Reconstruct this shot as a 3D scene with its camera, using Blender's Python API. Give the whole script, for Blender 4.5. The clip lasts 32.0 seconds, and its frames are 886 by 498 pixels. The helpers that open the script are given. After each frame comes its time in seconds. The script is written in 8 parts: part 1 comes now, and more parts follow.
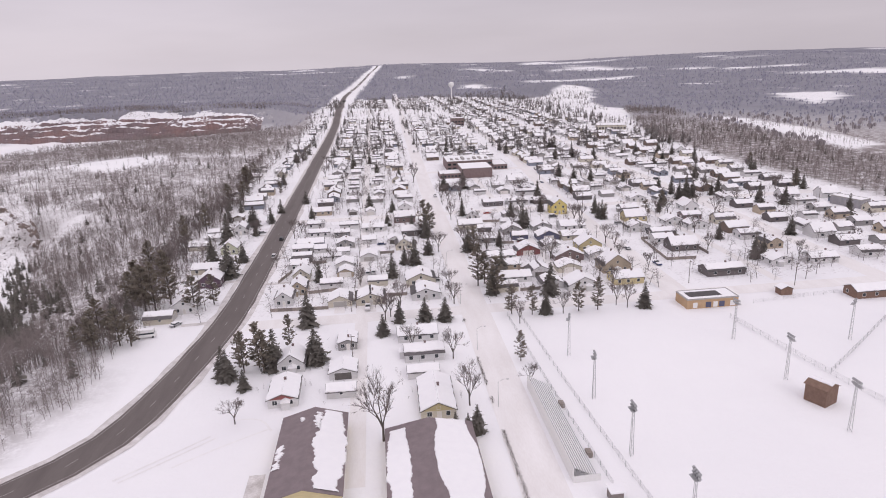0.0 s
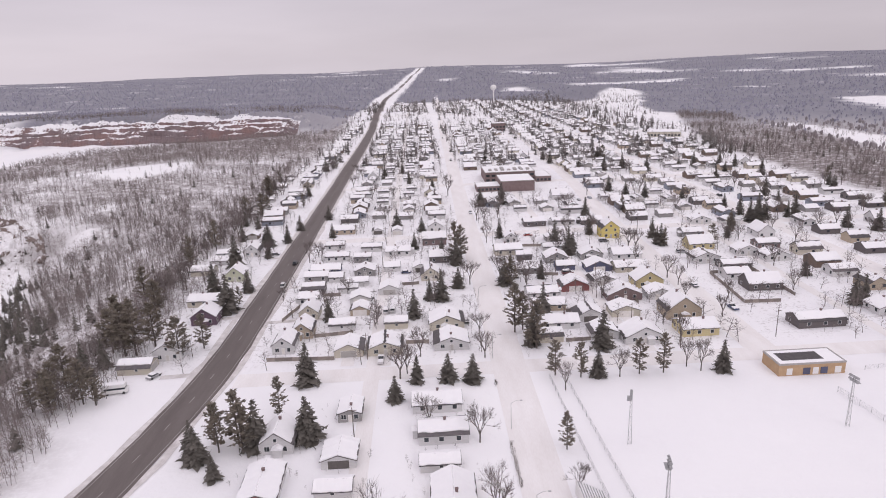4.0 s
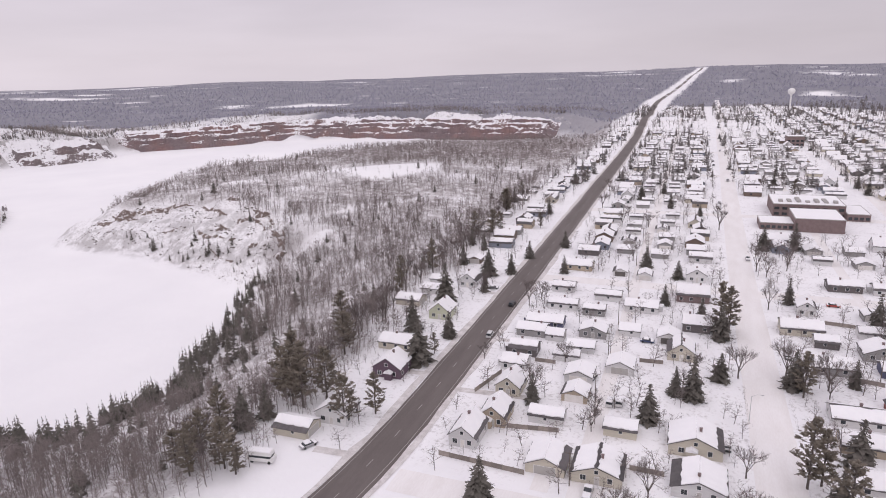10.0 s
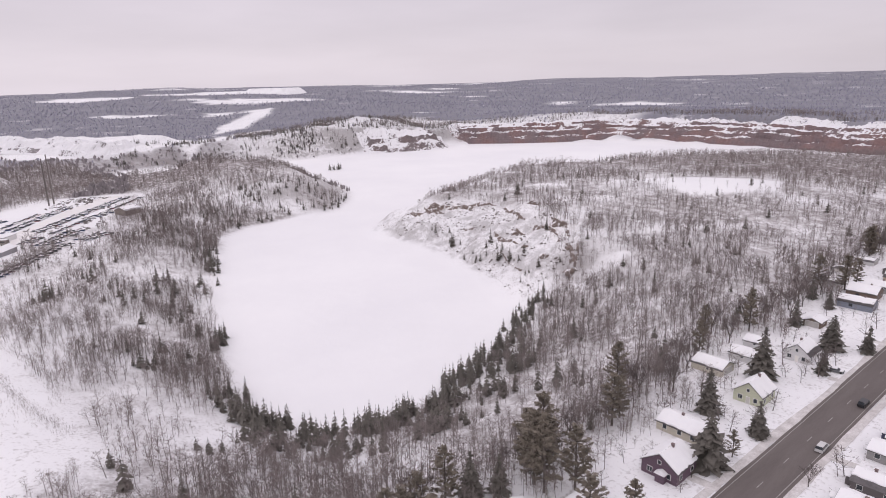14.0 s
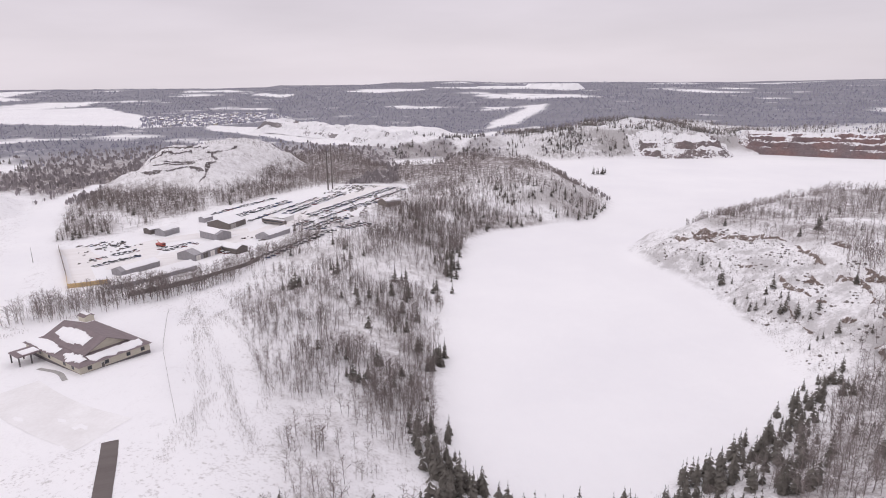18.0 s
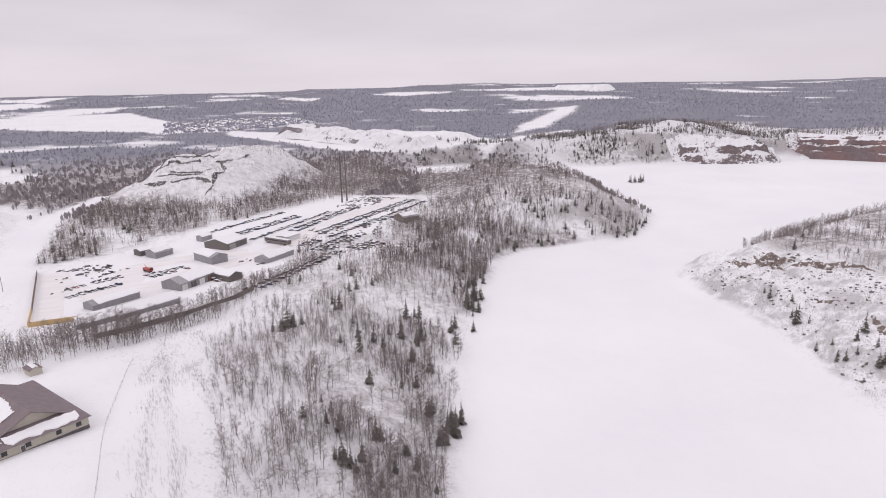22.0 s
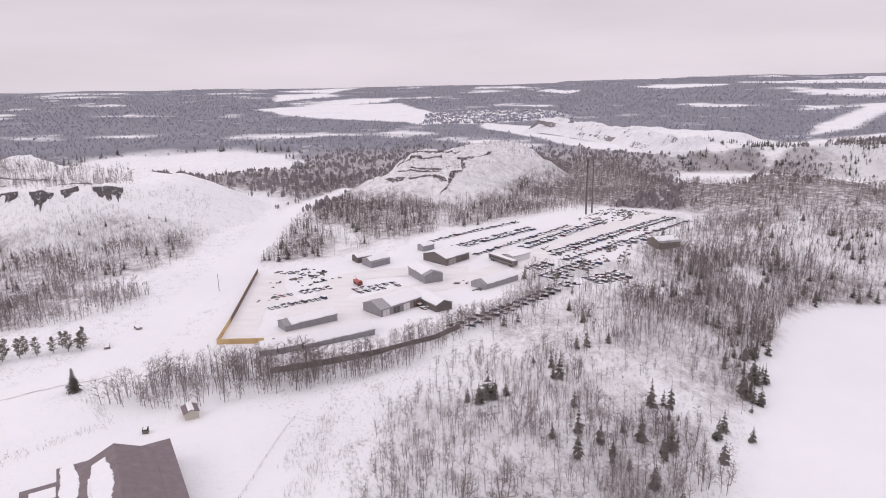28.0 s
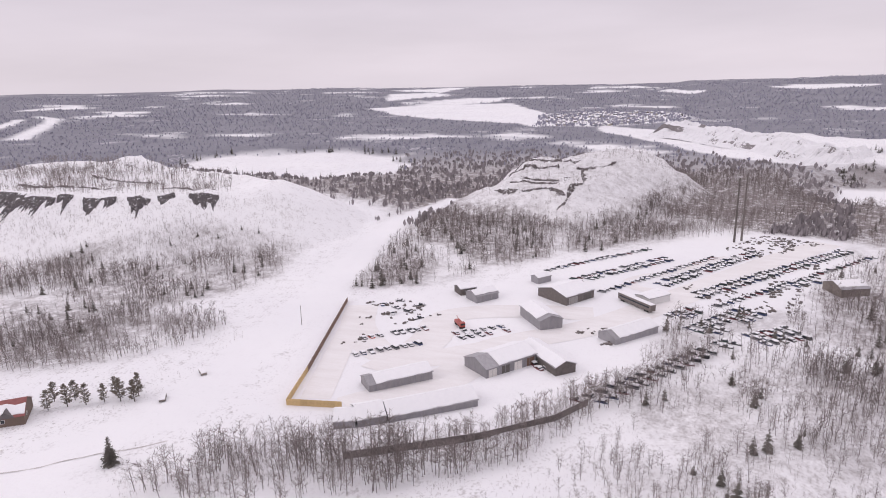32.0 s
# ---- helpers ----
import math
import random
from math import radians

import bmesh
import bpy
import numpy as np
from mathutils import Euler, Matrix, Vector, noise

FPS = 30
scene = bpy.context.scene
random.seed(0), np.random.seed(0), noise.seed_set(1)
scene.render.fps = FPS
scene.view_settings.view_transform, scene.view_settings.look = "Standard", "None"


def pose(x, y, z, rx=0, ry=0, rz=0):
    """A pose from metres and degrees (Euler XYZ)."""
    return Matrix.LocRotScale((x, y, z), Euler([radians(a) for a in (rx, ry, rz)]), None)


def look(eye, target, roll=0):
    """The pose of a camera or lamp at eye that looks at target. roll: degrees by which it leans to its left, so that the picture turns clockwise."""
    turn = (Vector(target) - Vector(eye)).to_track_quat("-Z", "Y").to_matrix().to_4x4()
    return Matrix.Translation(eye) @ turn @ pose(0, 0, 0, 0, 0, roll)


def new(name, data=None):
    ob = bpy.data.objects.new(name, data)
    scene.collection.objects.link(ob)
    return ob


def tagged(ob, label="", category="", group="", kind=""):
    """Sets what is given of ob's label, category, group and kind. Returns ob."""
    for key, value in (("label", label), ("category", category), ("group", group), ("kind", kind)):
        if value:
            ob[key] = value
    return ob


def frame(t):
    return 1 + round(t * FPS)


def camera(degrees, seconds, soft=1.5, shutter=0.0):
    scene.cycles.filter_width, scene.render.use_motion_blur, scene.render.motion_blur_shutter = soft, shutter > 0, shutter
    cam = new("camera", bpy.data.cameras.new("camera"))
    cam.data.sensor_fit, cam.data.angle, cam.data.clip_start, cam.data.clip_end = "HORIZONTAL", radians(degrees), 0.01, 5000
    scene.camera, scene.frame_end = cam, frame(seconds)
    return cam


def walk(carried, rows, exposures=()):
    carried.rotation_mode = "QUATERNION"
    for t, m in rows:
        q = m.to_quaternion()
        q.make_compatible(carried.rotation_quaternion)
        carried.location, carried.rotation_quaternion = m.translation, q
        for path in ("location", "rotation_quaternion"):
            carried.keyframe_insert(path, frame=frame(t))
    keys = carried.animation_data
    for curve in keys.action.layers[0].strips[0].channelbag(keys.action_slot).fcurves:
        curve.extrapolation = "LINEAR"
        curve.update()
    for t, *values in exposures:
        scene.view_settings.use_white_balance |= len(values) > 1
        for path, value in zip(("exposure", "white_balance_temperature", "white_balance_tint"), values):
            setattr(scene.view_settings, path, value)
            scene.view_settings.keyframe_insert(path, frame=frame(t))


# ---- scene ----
cam = camera(69.3, 32.0, soft=1.0)
PATH = [
    (0, (0.0, 0.0, 87.994), (0.184, 1.91, 87.429), -2.2),
    (0.5, (1.271, 5.31, 88.038), (1.453, 7.221, 87.474), -2.3),
    (1, (2.413, 10.564, 88.046), (2.582, 12.476, 87.483), -2.4),
    (1.5, (3.502, 15.759, 88.063), (3.608, 17.676, 87.502), -2.3),
    (2, (4.53, 20.971, 88.102), (4.608, 22.89, 87.544), -2.3),
    (2.5, (5.549, 26.119, 88.146), (5.609, 28.039, 87.59), -2.3),
    (4.5, (8.329, 48.05, 87.941), (8.385, 49.971, 87.388), -2.3),
    (5, (8.681, 53.095, 87.879), (8.686, 55.018, 87.329), -2.3),
    (5.5, (9.108, 57.958, 87.927), (9.042, 59.881, 87.38), -2.2),
    (6, (9.534, 62.952, 88.075), (9.413, 64.872, 87.529), -2.2),
    (6.5, (9.893, 68.204, 88.255), (9.726, 70.121, 87.709), -2.3),
    (7, (10.053, 73.449, 88.419), (9.844, 75.362, 87.874), -2.2),
    (7.5, (10.172, 78.487, 88.539), (9.895, 80.392, 87.997), -2.2),
    (8, (10.261, 83.388, 88.712), (9.901, 85.279, 88.173), -2.2),
    (8.5, (10.222, 88.344, 88.94), (9.756, 90.213, 88.403), -2.1),
    (9, (10.078, 93.153, 89.117), (9.532, 95.001, 88.582), -2.0),
    (9.5, (9.647, 98.076, 89.243), (9.03, 99.903, 88.711), -2.0),
    (10, (8.862, 102.999, 89.357), (8.158, 104.794, 88.826), -1.9),
    (10.5, (7.955, 108.046, 89.505), (7.151, 109.799, 88.976), -1.9),
    (11, (6.859, 113.133, 89.687), (5.927, 114.822, 89.161), -1.9),
    (11.5, (5.555, 118.191, 89.896), (4.482, 119.795, 89.372), -1.7),
    (12, (3.994, 123.125, 90.138), (2.8, 124.642, 89.616), -1.7),
    (12.5, (2.326, 128.001, 90.385), (1.025, 129.429, 89.866), -1.6),
    (13, (0.088, 132.667, 90.66), (-1.28, 134.031, 90.141), -1.6),
    (13.5, (-2.628, 137.019, 90.96), (-4.054, 138.322, 90.444), -1.6),
    (15.5, (-16.936, 151.703, 92.757), (-18.54, 152.782, 92.243), -1.2),
    (16, (-20.386, 155.636, 93.314), (-22.053, 156.616, 92.801), -1.1),
    (16.5, (-24.114, 159.463, 93.857), (-25.837, 160.34, 93.344), -1.0),
    (17, (-28.228, 162.972, 94.335), (-30.014, 163.711, 93.822), -0.8),
    (17.5, (-32.764, 166.361, 94.695), (-34.594, 166.982, 94.182), -0.6),
    (18, (-37.815, 169.549, 94.898), (-39.667, 170.105, 94.384), -0.5),
    (18.5, (-43.464, 172.515, 94.972), (-45.328, 173.029, 94.461), -0.5),
    (19, (-49.533, 175.34, 95.009), (-51.404, 175.832, 94.5), -0.5),
    (19.5, (-55.964, 178.005, 94.986), (-57.836, 178.495, 94.48), -0.6),
    (20, (-62.525, 180.464, 94.894), (-64.395, 180.96, 94.388), -0.8),
    (20.5, (-69.284, 182.711, 94.835), (-71.154, 183.209, 94.33), -0.9),
    (21, (-76.092, 184.899, 94.813), (-77.97, 185.37, 94.308), -1.0),
    (21.5, (-82.867, 187.182, 94.795), (-84.743, 187.657, 94.289), -1.0),
    (22, (-89.641, 189.427, 94.789), (-91.517, 189.9, 94.283), -1.1),
    (22.5, (-96.392, 191.617, 94.778), (-98.27, 192.081, 94.27), -1.2),
    (23, (-103.122, 193.533, 94.74), (-105.002, 193.985, 94.231), -1.2),
    (23.5, (-109.955, 195.22, 94.704), (-111.84, 195.648, 94.192), -1.2),
    (24, (-116.851, 196.761, 94.685), (-118.742, 197.159, 94.172), -1.3),
    (24.5, (-123.726, 198.122, 94.626), (-125.626, 198.476, 94.112), -1.3),
    (26.5, (-152.028, 201.89, 93.608), (-153.958, 201.992, 93.092), -1.4),
    (27, (-158.183, 202.107, 93.9), (-160.115, 202.095, 93.385), -1.4),
    (27.5, (-164.186, 202.12, 94.289), (-166.114, 201.981, 93.775), -1.3),
    (28, (-170.266, 201.8, 94.767), (-172.179, 201.522, 94.252), -1.2),
    (28.5, (-176.651, 201.138, 95.271), (-178.541, 200.732, 94.756), -1.1),
    (29, (-183.413, 200.175, 95.739), (-185.279, 199.671, 95.223), -1.0),
    (29.5, (-190.641, 198.667, 96.134), (-192.488, 198.099, 95.617), -0.9),
    (30, (-198.187, 196.581, 96.408), (-200.029, 195.995, 95.892), -0.9),
    (30.5, (-205.923, 194.074, 96.567), (-207.762, 193.483, 96.051), -1.0),
    (31, (-213.766, 191.362, 96.591), (-215.605, 190.769, 96.075), -1.1),
    (31.5, (-221.625, 188.577, 96.498), (-223.465, 187.983, 95.985), -1.1),
    (32, (-229.27, 185.656, 96.348), (-231.11, 185.061, 95.837), -1.2),
]
walk(cam, [(t, look(eye, target, roll)) for t, eye, target, roll in PATH], [(0, -0.05, 6450, 15.5), (13, -0.05, 6450, 15.0), (18, -0.04, 6450, 12.5), (24, -0.04, 6450, 12.5), (28, -0.05, 6450, 15.0), (32, -0.05, 6450, 15.5)])

# ---------------------------------------------------------------- light
SUN_ELEVATION, SUN_HEADING = 34.0, 150.0
world = bpy.data.worlds.new("overcast_sky")
scene.world = world
world.use_nodes = True
nt = world.node_tree
nt.nodes.clear()
w_out = nt.nodes.new("ShaderNodeOutputWorld")
w_bg = nt.nodes.new("ShaderNodeBackground")
w_sky = nt.nodes.new("ShaderNodeTexSky")
w_sky.sky_type, w_sky.sun_disc = "NISHITA", False
w_sky.sun_elevation, w_sky.sun_rotation = radians(SUN_ELEVATION), radians(SUN_HEADING)
w_dim = nt.nodes.new("ShaderNodeVectorMath")
w_dim.operation = "SCALE"
w_dim.inputs["Scale"].default_value = 0.10
nt.links.new(w_sky.outputs[0], w_dim.inputs[0])
w_co = nt.nodes.new("ShaderNodeTexCoord")
w_sep = nt.nodes.new("ShaderNodeSeparateXYZ")
nt.links.new(w_co.outputs["Generated"], w_sep.inputs[0])
# the cloud sheet: pale at the skyline, a greyer belt over it, brightest overhead
w_ramp = nt.nodes.new("ShaderNodeValToRGB")
els = w_ramp.color_ramp.elements
els[0].position, els[0].color = 0.0, (0.78, 0.72, 0.765, 1)
els[1].position, els[1].color = 1.0, (1.34, 1.28, 1.34, 1)
for p, c in ((0.04, (0.765, 0.705, 0.75, 1)), (0.13, (0.70, 0.645, 0.695, 1)), (0.3, (0.84, 0.79, 0.845, 1))):
    e = els.new(p)
    e.color = c
nt.links.new(w_sep.outputs["Z"], w_ramp.inputs[0])
w_map = nt.nodes.new("ShaderNodeMapping")
w_map.inputs["Scale"].default_value = (1.6, 1.6, 9.0)
nt.links.new(w_co.outputs["Generated"], w_map.inputs[0])
w_noise = nt.nodes.new("ShaderNodeTexNoise")
w_noise.inputs["Scale"].default_value, w_noise.inputs["Detail"].default_value = 1.3, 5.0
nt.links.new(w_map.outputs[0], w_noise.inputs["Vector"])
w_rng = nt.nodes.new("ShaderNodeMapRange")
w_rng.inputs["From Min"].default_value, w_rng.inputs["From Max"].default_value = 0.25, 0.75
w_rng.inputs["To Min"].default_value, w_rng.inputs["To Max"].default_value = 0.90, 1.09
nt.links.new(w_noise.outputs[0], w_rng.inputs[0])
w_mul = nt.nodes.new("ShaderNodeVectorMath")
w_mul.operation = "SCALE"
nt.links.new(w_ramp.outputs[0], w_mul.inputs[0])
nt.links.new(w_rng.outputs[0], w_mul.inputs["Scale"])
w_mix = nt.nodes.new("ShaderNodeMix")
w_mix.data_type = "RGBA"
w_mix.inputs[0].default_value = 0.94
nt.links.new(w_dim.outputs[0], w_mix.inputs[6])
w_side = nt.nodes.new("ShaderNodeMapRange")
w_side.inputs["From Min"].default_value, w_side.inputs["From Max"].default_value = 0.5, -0.9
w_side.inputs["To Min"].default_value, w_side.inputs["To Max"].default_value = 0.98, 1.30
nt.links.new(w_sep.outputs["X"], w_side.inputs[0])
w_lit = nt.nodes.new("ShaderNodeVectorMath")
w_lit.operation = "SCALE"
nt.links.new(w_mul.outputs[0], w_lit.inputs[0])
nt.links.new(w_side.outputs[0], w_lit.inputs["Scale"])
nt.links.new(w_lit.outputs[0], w_mix.inputs[7])
nt.links.new(w_mix.outputs[2], w_bg.inputs[0])
w_bg.inputs[1].default_value = 0.80
nt.links.new(w_bg.outputs[0], w_out.inputs[0])

sun = new("sun", bpy.data.lights.new("sun", "SUN"))
sun.data.energy, sun.data.angle, sun.data.color = 0.5, radians(25), (1.0, 0.97, 0.94)
sun_way = Vector((math.sin(radians(SUN_HEADING)) * math.cos(radians(SUN_ELEVATION)),
                  math.cos(radians(SUN_HEADING)) * math.cos(radians(SUN_ELEVATION)), math.sin(radians(SUN_ELEVATION))))
sun.matrix_world = look(sun_way * 500, (0, 0, 0))

# ---------------------------------------------------------------- materials
def nodes_of(name):
    m = bpy.data.materials.new(name)
    m.use_nodes = True
    t = m.node_tree
    return m, t, t.nodes["Principled BSDF"]


def noise_node(t, scale, detail=4.0, rough=0.55, coords="Object", stretch=None):
    co = t.nodes.new("ShaderNodeTexCoord")
    n = t.nodes.new("ShaderNodeTexNoise")
    n.inputs["Scale"].default_value, n.inputs["Detail"].default_value = scale, detail
    n.inputs["Roughness"].default_value = rough
    if coords == "World":
        g = t.nodes.new("ShaderNodeNewGeometry")
        src = g.outputs["Position"]
    else:
        src = co.outputs[coords]
    if stretch:
        mp = t.nodes.new("ShaderNodeMapping")
        mp.inputs["Scale"].default_value = stretch
        t.links.new(src, mp.inputs[0])
        src = mp.outputs[0]
    t.links.new(src, n.inputs["Vector"])
    return n.outputs[0]


def span(t, value, a, b, lo=0.0, hi=1.0):
    r = t.nodes.new("ShaderNodeMapRange")
    r.inputs["From Min"].default_value, r.inputs["From Max"].default_value = a, b
    r.inputs["To Min"].default_value, r.inputs["To Max"].default_value = lo, hi
    t.links.new(value, r.inputs[0])
    return r.outputs[0]


def blend(t, fac, a, b):
    m = t.nodes.new("ShaderNodeMix")
    m.data_type = "RGBA"
    if isinstance(fac, float):
        m.inputs[0].default_value = fac
    else:
        t.links.new(fac, m.inputs[0])
    for sock, v in ((m.inputs[6], a), (m.inputs[7], b)):
        if isinstance(v, tuple):
            sock.default_value = (*v, 1)
        else:
            t.links.new(v, sock)
    return m.outputs[2]


def calc(t, op, a, b):
    m = t.nodes.new("ShaderNodeMath")
    m.operation = op
    for sock, v in zip(m.inputs, (a, b)):
        if isinstance(v, (int, float)):
            sock.default_value = v
        else:
            t.links.new(v, sock)
    return m.outputs[0]


def relief(t, bsdf, height, strength, distance):
    b = t.nodes.new("ShaderNodeBump")
    b.inputs["Strength"].default_value, b.inputs["Distance"].default_value = strength, distance
    t.links.new(height, b.inputs["Height"])
    t.links.new(b.outputs[0], bsdf.inputs["Normal"])


def varied(name, a, b, scale=3.0, rough=0.8, metal=0.0, random_tint=0.0, fine=30.0, bump=0.15, world=False, stretch=None):
    """A surface between two colours, at a broad and a fine scale, with relief; pieces may differ in tint."""
    m, t, p = nodes_of(name)
    where = "World" if world else "Object"
    n1 = noise_node(t, scale, 4, coords=where, stretch=stretch)
    n2 = noise_node(t, fine, 3, coords=where, stretch=stretch)
    f = calc(t, "ADD", calc(t, "MULTIPLY", n1, 0.65), calc(t, "MULTIPLY", n2, 0.35))
    col = blend(t, span(t, f, 0.3, 0.7), a, b)
    if random_tint:
        info = t.nodes.new("ShaderNodeObjectInfo")
        hsv = t.nodes.new("ShaderNodeHueSaturation")
        t.links.new(span(t, info.outputs["Random"], 0, 1, 1 - random_tint, 1 + random_tint), hsv.inputs["Value"])
        t.links.new(col, hsv.inputs["Color"])
        col = hsv.outputs[0]
    t.links.new(col, p.inputs["Base Color"])
    p.inputs["Roughness"].default_value, p.inputs["Metallic"].default_value = rough, metal
    if bump:
        relief(t, p, n2, bump, 0.05)
    return m


SNOW = varied("snow", (0.85, 0.84, 0.86), (0.90, 0.89, 0.90), 0.6, 0.75, fine=5.0, bump=0.12)
PACKED = varied("packed_snow", (0.75, 0.715, 0.70), (0.875, 0.855, 0.853), 0.10, 0.7, fine=1.3, bump=0.10, world=True, stretch=(2.2, 0.5, 1))
THIN_SNOW = varied("thin_snow", (0.74, 0.72, 0.715), (0.89, 0.88, 0.885), 0.09, 0.75, fine=0.9, bump=0.12, world=True)
ASPHALT = varied("asphalt", (0.115, 0.096, 0.091), (0.168, 0.144, 0.137), 0.12, 0.85, fine=2.5, bump=0.05, world=True, stretch=(2.5, 0.35, 1))
LINE = varied("road_paint", (0.26, 0.24, 0.23), (0.44, 0.42, 0.40), 1.5, 0.7, fine=6)
GLASS = varied("window_glass", (0.03, 0.034, 0.04), (0.06, 0.066, 0.075), 1.0, 0.12, fine=4, bump=0)
TRIM = varied("white_trim", (0.72, 0.71, 0.70), (0.80, 0.79, 0.78), 2, 0.55)
BARK = varied("bark", (0.085, 0.070, 0.062), (0.17, 0.145, 0.13), 1.5, 0.95, fine=9, bump=0.3)
TWIG = varied("twig", (0.19, 0.16, 0.152), (0.30, 0.258, 0.248), 0.05, 0.95, fine=0.7, bump=0, world=True)
TOWN_TWIG = varied("town_twig", (0.125, 0.104, 0.10), (0.225, 0.19, 0.182), 0.05, 0.95, fine=0.7, bump=0, world=True)
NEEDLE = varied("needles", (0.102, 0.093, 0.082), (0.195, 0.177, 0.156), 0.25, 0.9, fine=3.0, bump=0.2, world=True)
# the same needles lightened for the far town, haze painted in
HAZED_NEEDLE = varied("hazed_needles", (0.15, 0.138, 0.132), (0.245, 0.228, 0.22), 0.1, 0.9, fine=1.0, bump=0, world=True)
PINE = varied("pine_needles", (0.15, 0.128, 0.102), (0.27, 0.232, 0.19), 0.3, 0.9, fine=3.0, bump=0.2, world=True)
ROOF_DARK = varied("dark_shingles", (0.075, 0.068, 0.072), (0.14, 0.128, 0.13), 0.8, 0.85, random_tint=0.25, fine=9)
ROOF_BROWN = varied("brown_shingles", (0.18, 0.143, 0.15), (0.25, 0.203, 0.21), 0.5, 0.85, fine=8)
ROOF_RED = varied("red_sheet_roof", (0.24, 0.075, 0.07), (0.33, 0.115, 0.105), 0.6, 0.6, fine=7)
CONCRETE = varied("concrete", (0.30, 0.29, 0.28), (0.45, 0.43, 0.41), 1.0, 0.9)
STEEL = varied("galvanised_steel", (0.34, 0.34, 0.35), (0.5, 0.5, 0.5), 2.0, 0.5, 0.6)
RUBBER = varied("rubber", (0.02, 0.02, 0.02), (0.045, 0.043, 0.042), 4.0, 0.9)
WOOD_POLE = varied("weathered_pole", (0.10, 0.08, 0.07), (0.19, 0.16, 0.14), 1.5, 0.95, stretch=(6, 6, 0.4))
YELLOW_WOOD = varied("new_yellow_boards", (0.50, 0.35, 0.16), (0.66, 0.48, 0.25), 1.2, 0.8, random_tint=0.15)
GREY_WOOD = varied("weathered_boards", (0.20, 0.17, 0.15), (0.32, 0.28, 0.25), 1.0, 0.9, random_tint=0.25)
BROWN_WOOD = varied("brown_boards", (0.15, 0.092, 0.068), (0.235, 0.152, 0.115), 1.0, 0.85, random_tint=0.12)
BRICK = varied("red_brick", (0.165, 0.118, 0.115), (0.24, 0.18, 0.175), 0.7, 0.9, fine=14)
TAN_BRICK = varied("tan_brick", (0.40, 0.265, 0.155), (0.53, 0.37, 0.23), 0.7, 0.9, fine=14)
METAL_SIDING = varied("grey_sheet_metal", (0.27, 0.26, 0.275), (0.38, 0.365, 0.38), 0.8, 0.55, 0.15, random_tint=0.18, stretch=(1, 1, 0.3))
DARK_SHEET = varied("dark_rusty_sheet", (0.13, 0.115, 0.11), (0.22, 0.19, 0.175), 0.8, 0.8, random_tint=0.25)
DOOR = varied("painted_door", (0.5, 0.47, 0.44), (0.62, 0.6, 0.58), 1.0, 0.5, random_tint=0.4)
DARK_DOOR = varied("dark_door", (0.09, 0.08, 0.075), (0.15, 0.135, 0.125), 1.0, 0.6)
SIDING = {}
for key, c in dict(white=(0.62, 0.61, 0.61), cream=(0.54, 0.50, 0.42), tan=(0.42, 0.35, 0.27), grey=(0.30, 0.29, 0.285), dark=(0.13, 0.115, 0.115),
                   navy=(0.095, 0.10, 0.16), plum=(0.13, 0.085, 0.115), green=(0.52, 0.53, 0.40), brown=(0.17, 0.125, 0.10), red=(0.27, 0.10, 0.095),
                   yellow=(0.55, 0.47, 0.27), brightyellow=(0.64, 0.53, 0.19), blue=(0.24, 0.26, 0.31)).items():
    SIDING[key] = varied(key + "_siding", tuple(v * 0.88 for v in c), tuple(min(1, v * 1.1) for v in c), 0.8, 0.75, random_tint=0.08, fine=11, stretch=(0.5, 0.5, 3))
SIDING["brick"] = BRICK
SIDING["redgable"], SIDING["yellowgable"] = SIDING["white"], SIDING["cream"]

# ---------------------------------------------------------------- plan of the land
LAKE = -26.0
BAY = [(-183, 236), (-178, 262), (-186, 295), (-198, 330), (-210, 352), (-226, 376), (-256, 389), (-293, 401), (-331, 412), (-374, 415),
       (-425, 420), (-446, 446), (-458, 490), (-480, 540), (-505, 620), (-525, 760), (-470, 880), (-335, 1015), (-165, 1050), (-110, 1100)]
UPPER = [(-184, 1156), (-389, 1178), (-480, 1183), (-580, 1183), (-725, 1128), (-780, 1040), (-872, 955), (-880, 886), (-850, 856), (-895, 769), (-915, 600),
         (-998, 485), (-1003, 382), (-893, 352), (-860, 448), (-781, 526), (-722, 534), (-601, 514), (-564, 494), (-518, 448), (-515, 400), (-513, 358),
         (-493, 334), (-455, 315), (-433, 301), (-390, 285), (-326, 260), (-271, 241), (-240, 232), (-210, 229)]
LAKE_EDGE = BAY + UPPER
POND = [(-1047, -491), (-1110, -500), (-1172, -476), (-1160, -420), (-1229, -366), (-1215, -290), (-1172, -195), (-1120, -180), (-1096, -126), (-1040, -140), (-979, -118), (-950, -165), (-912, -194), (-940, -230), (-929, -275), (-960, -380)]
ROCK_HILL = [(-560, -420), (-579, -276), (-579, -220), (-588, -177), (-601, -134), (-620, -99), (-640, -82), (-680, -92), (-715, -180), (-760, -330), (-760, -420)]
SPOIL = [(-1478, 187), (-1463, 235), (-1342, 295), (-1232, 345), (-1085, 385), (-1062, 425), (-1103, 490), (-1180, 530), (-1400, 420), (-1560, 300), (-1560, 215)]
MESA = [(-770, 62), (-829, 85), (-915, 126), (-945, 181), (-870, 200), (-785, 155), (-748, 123)]


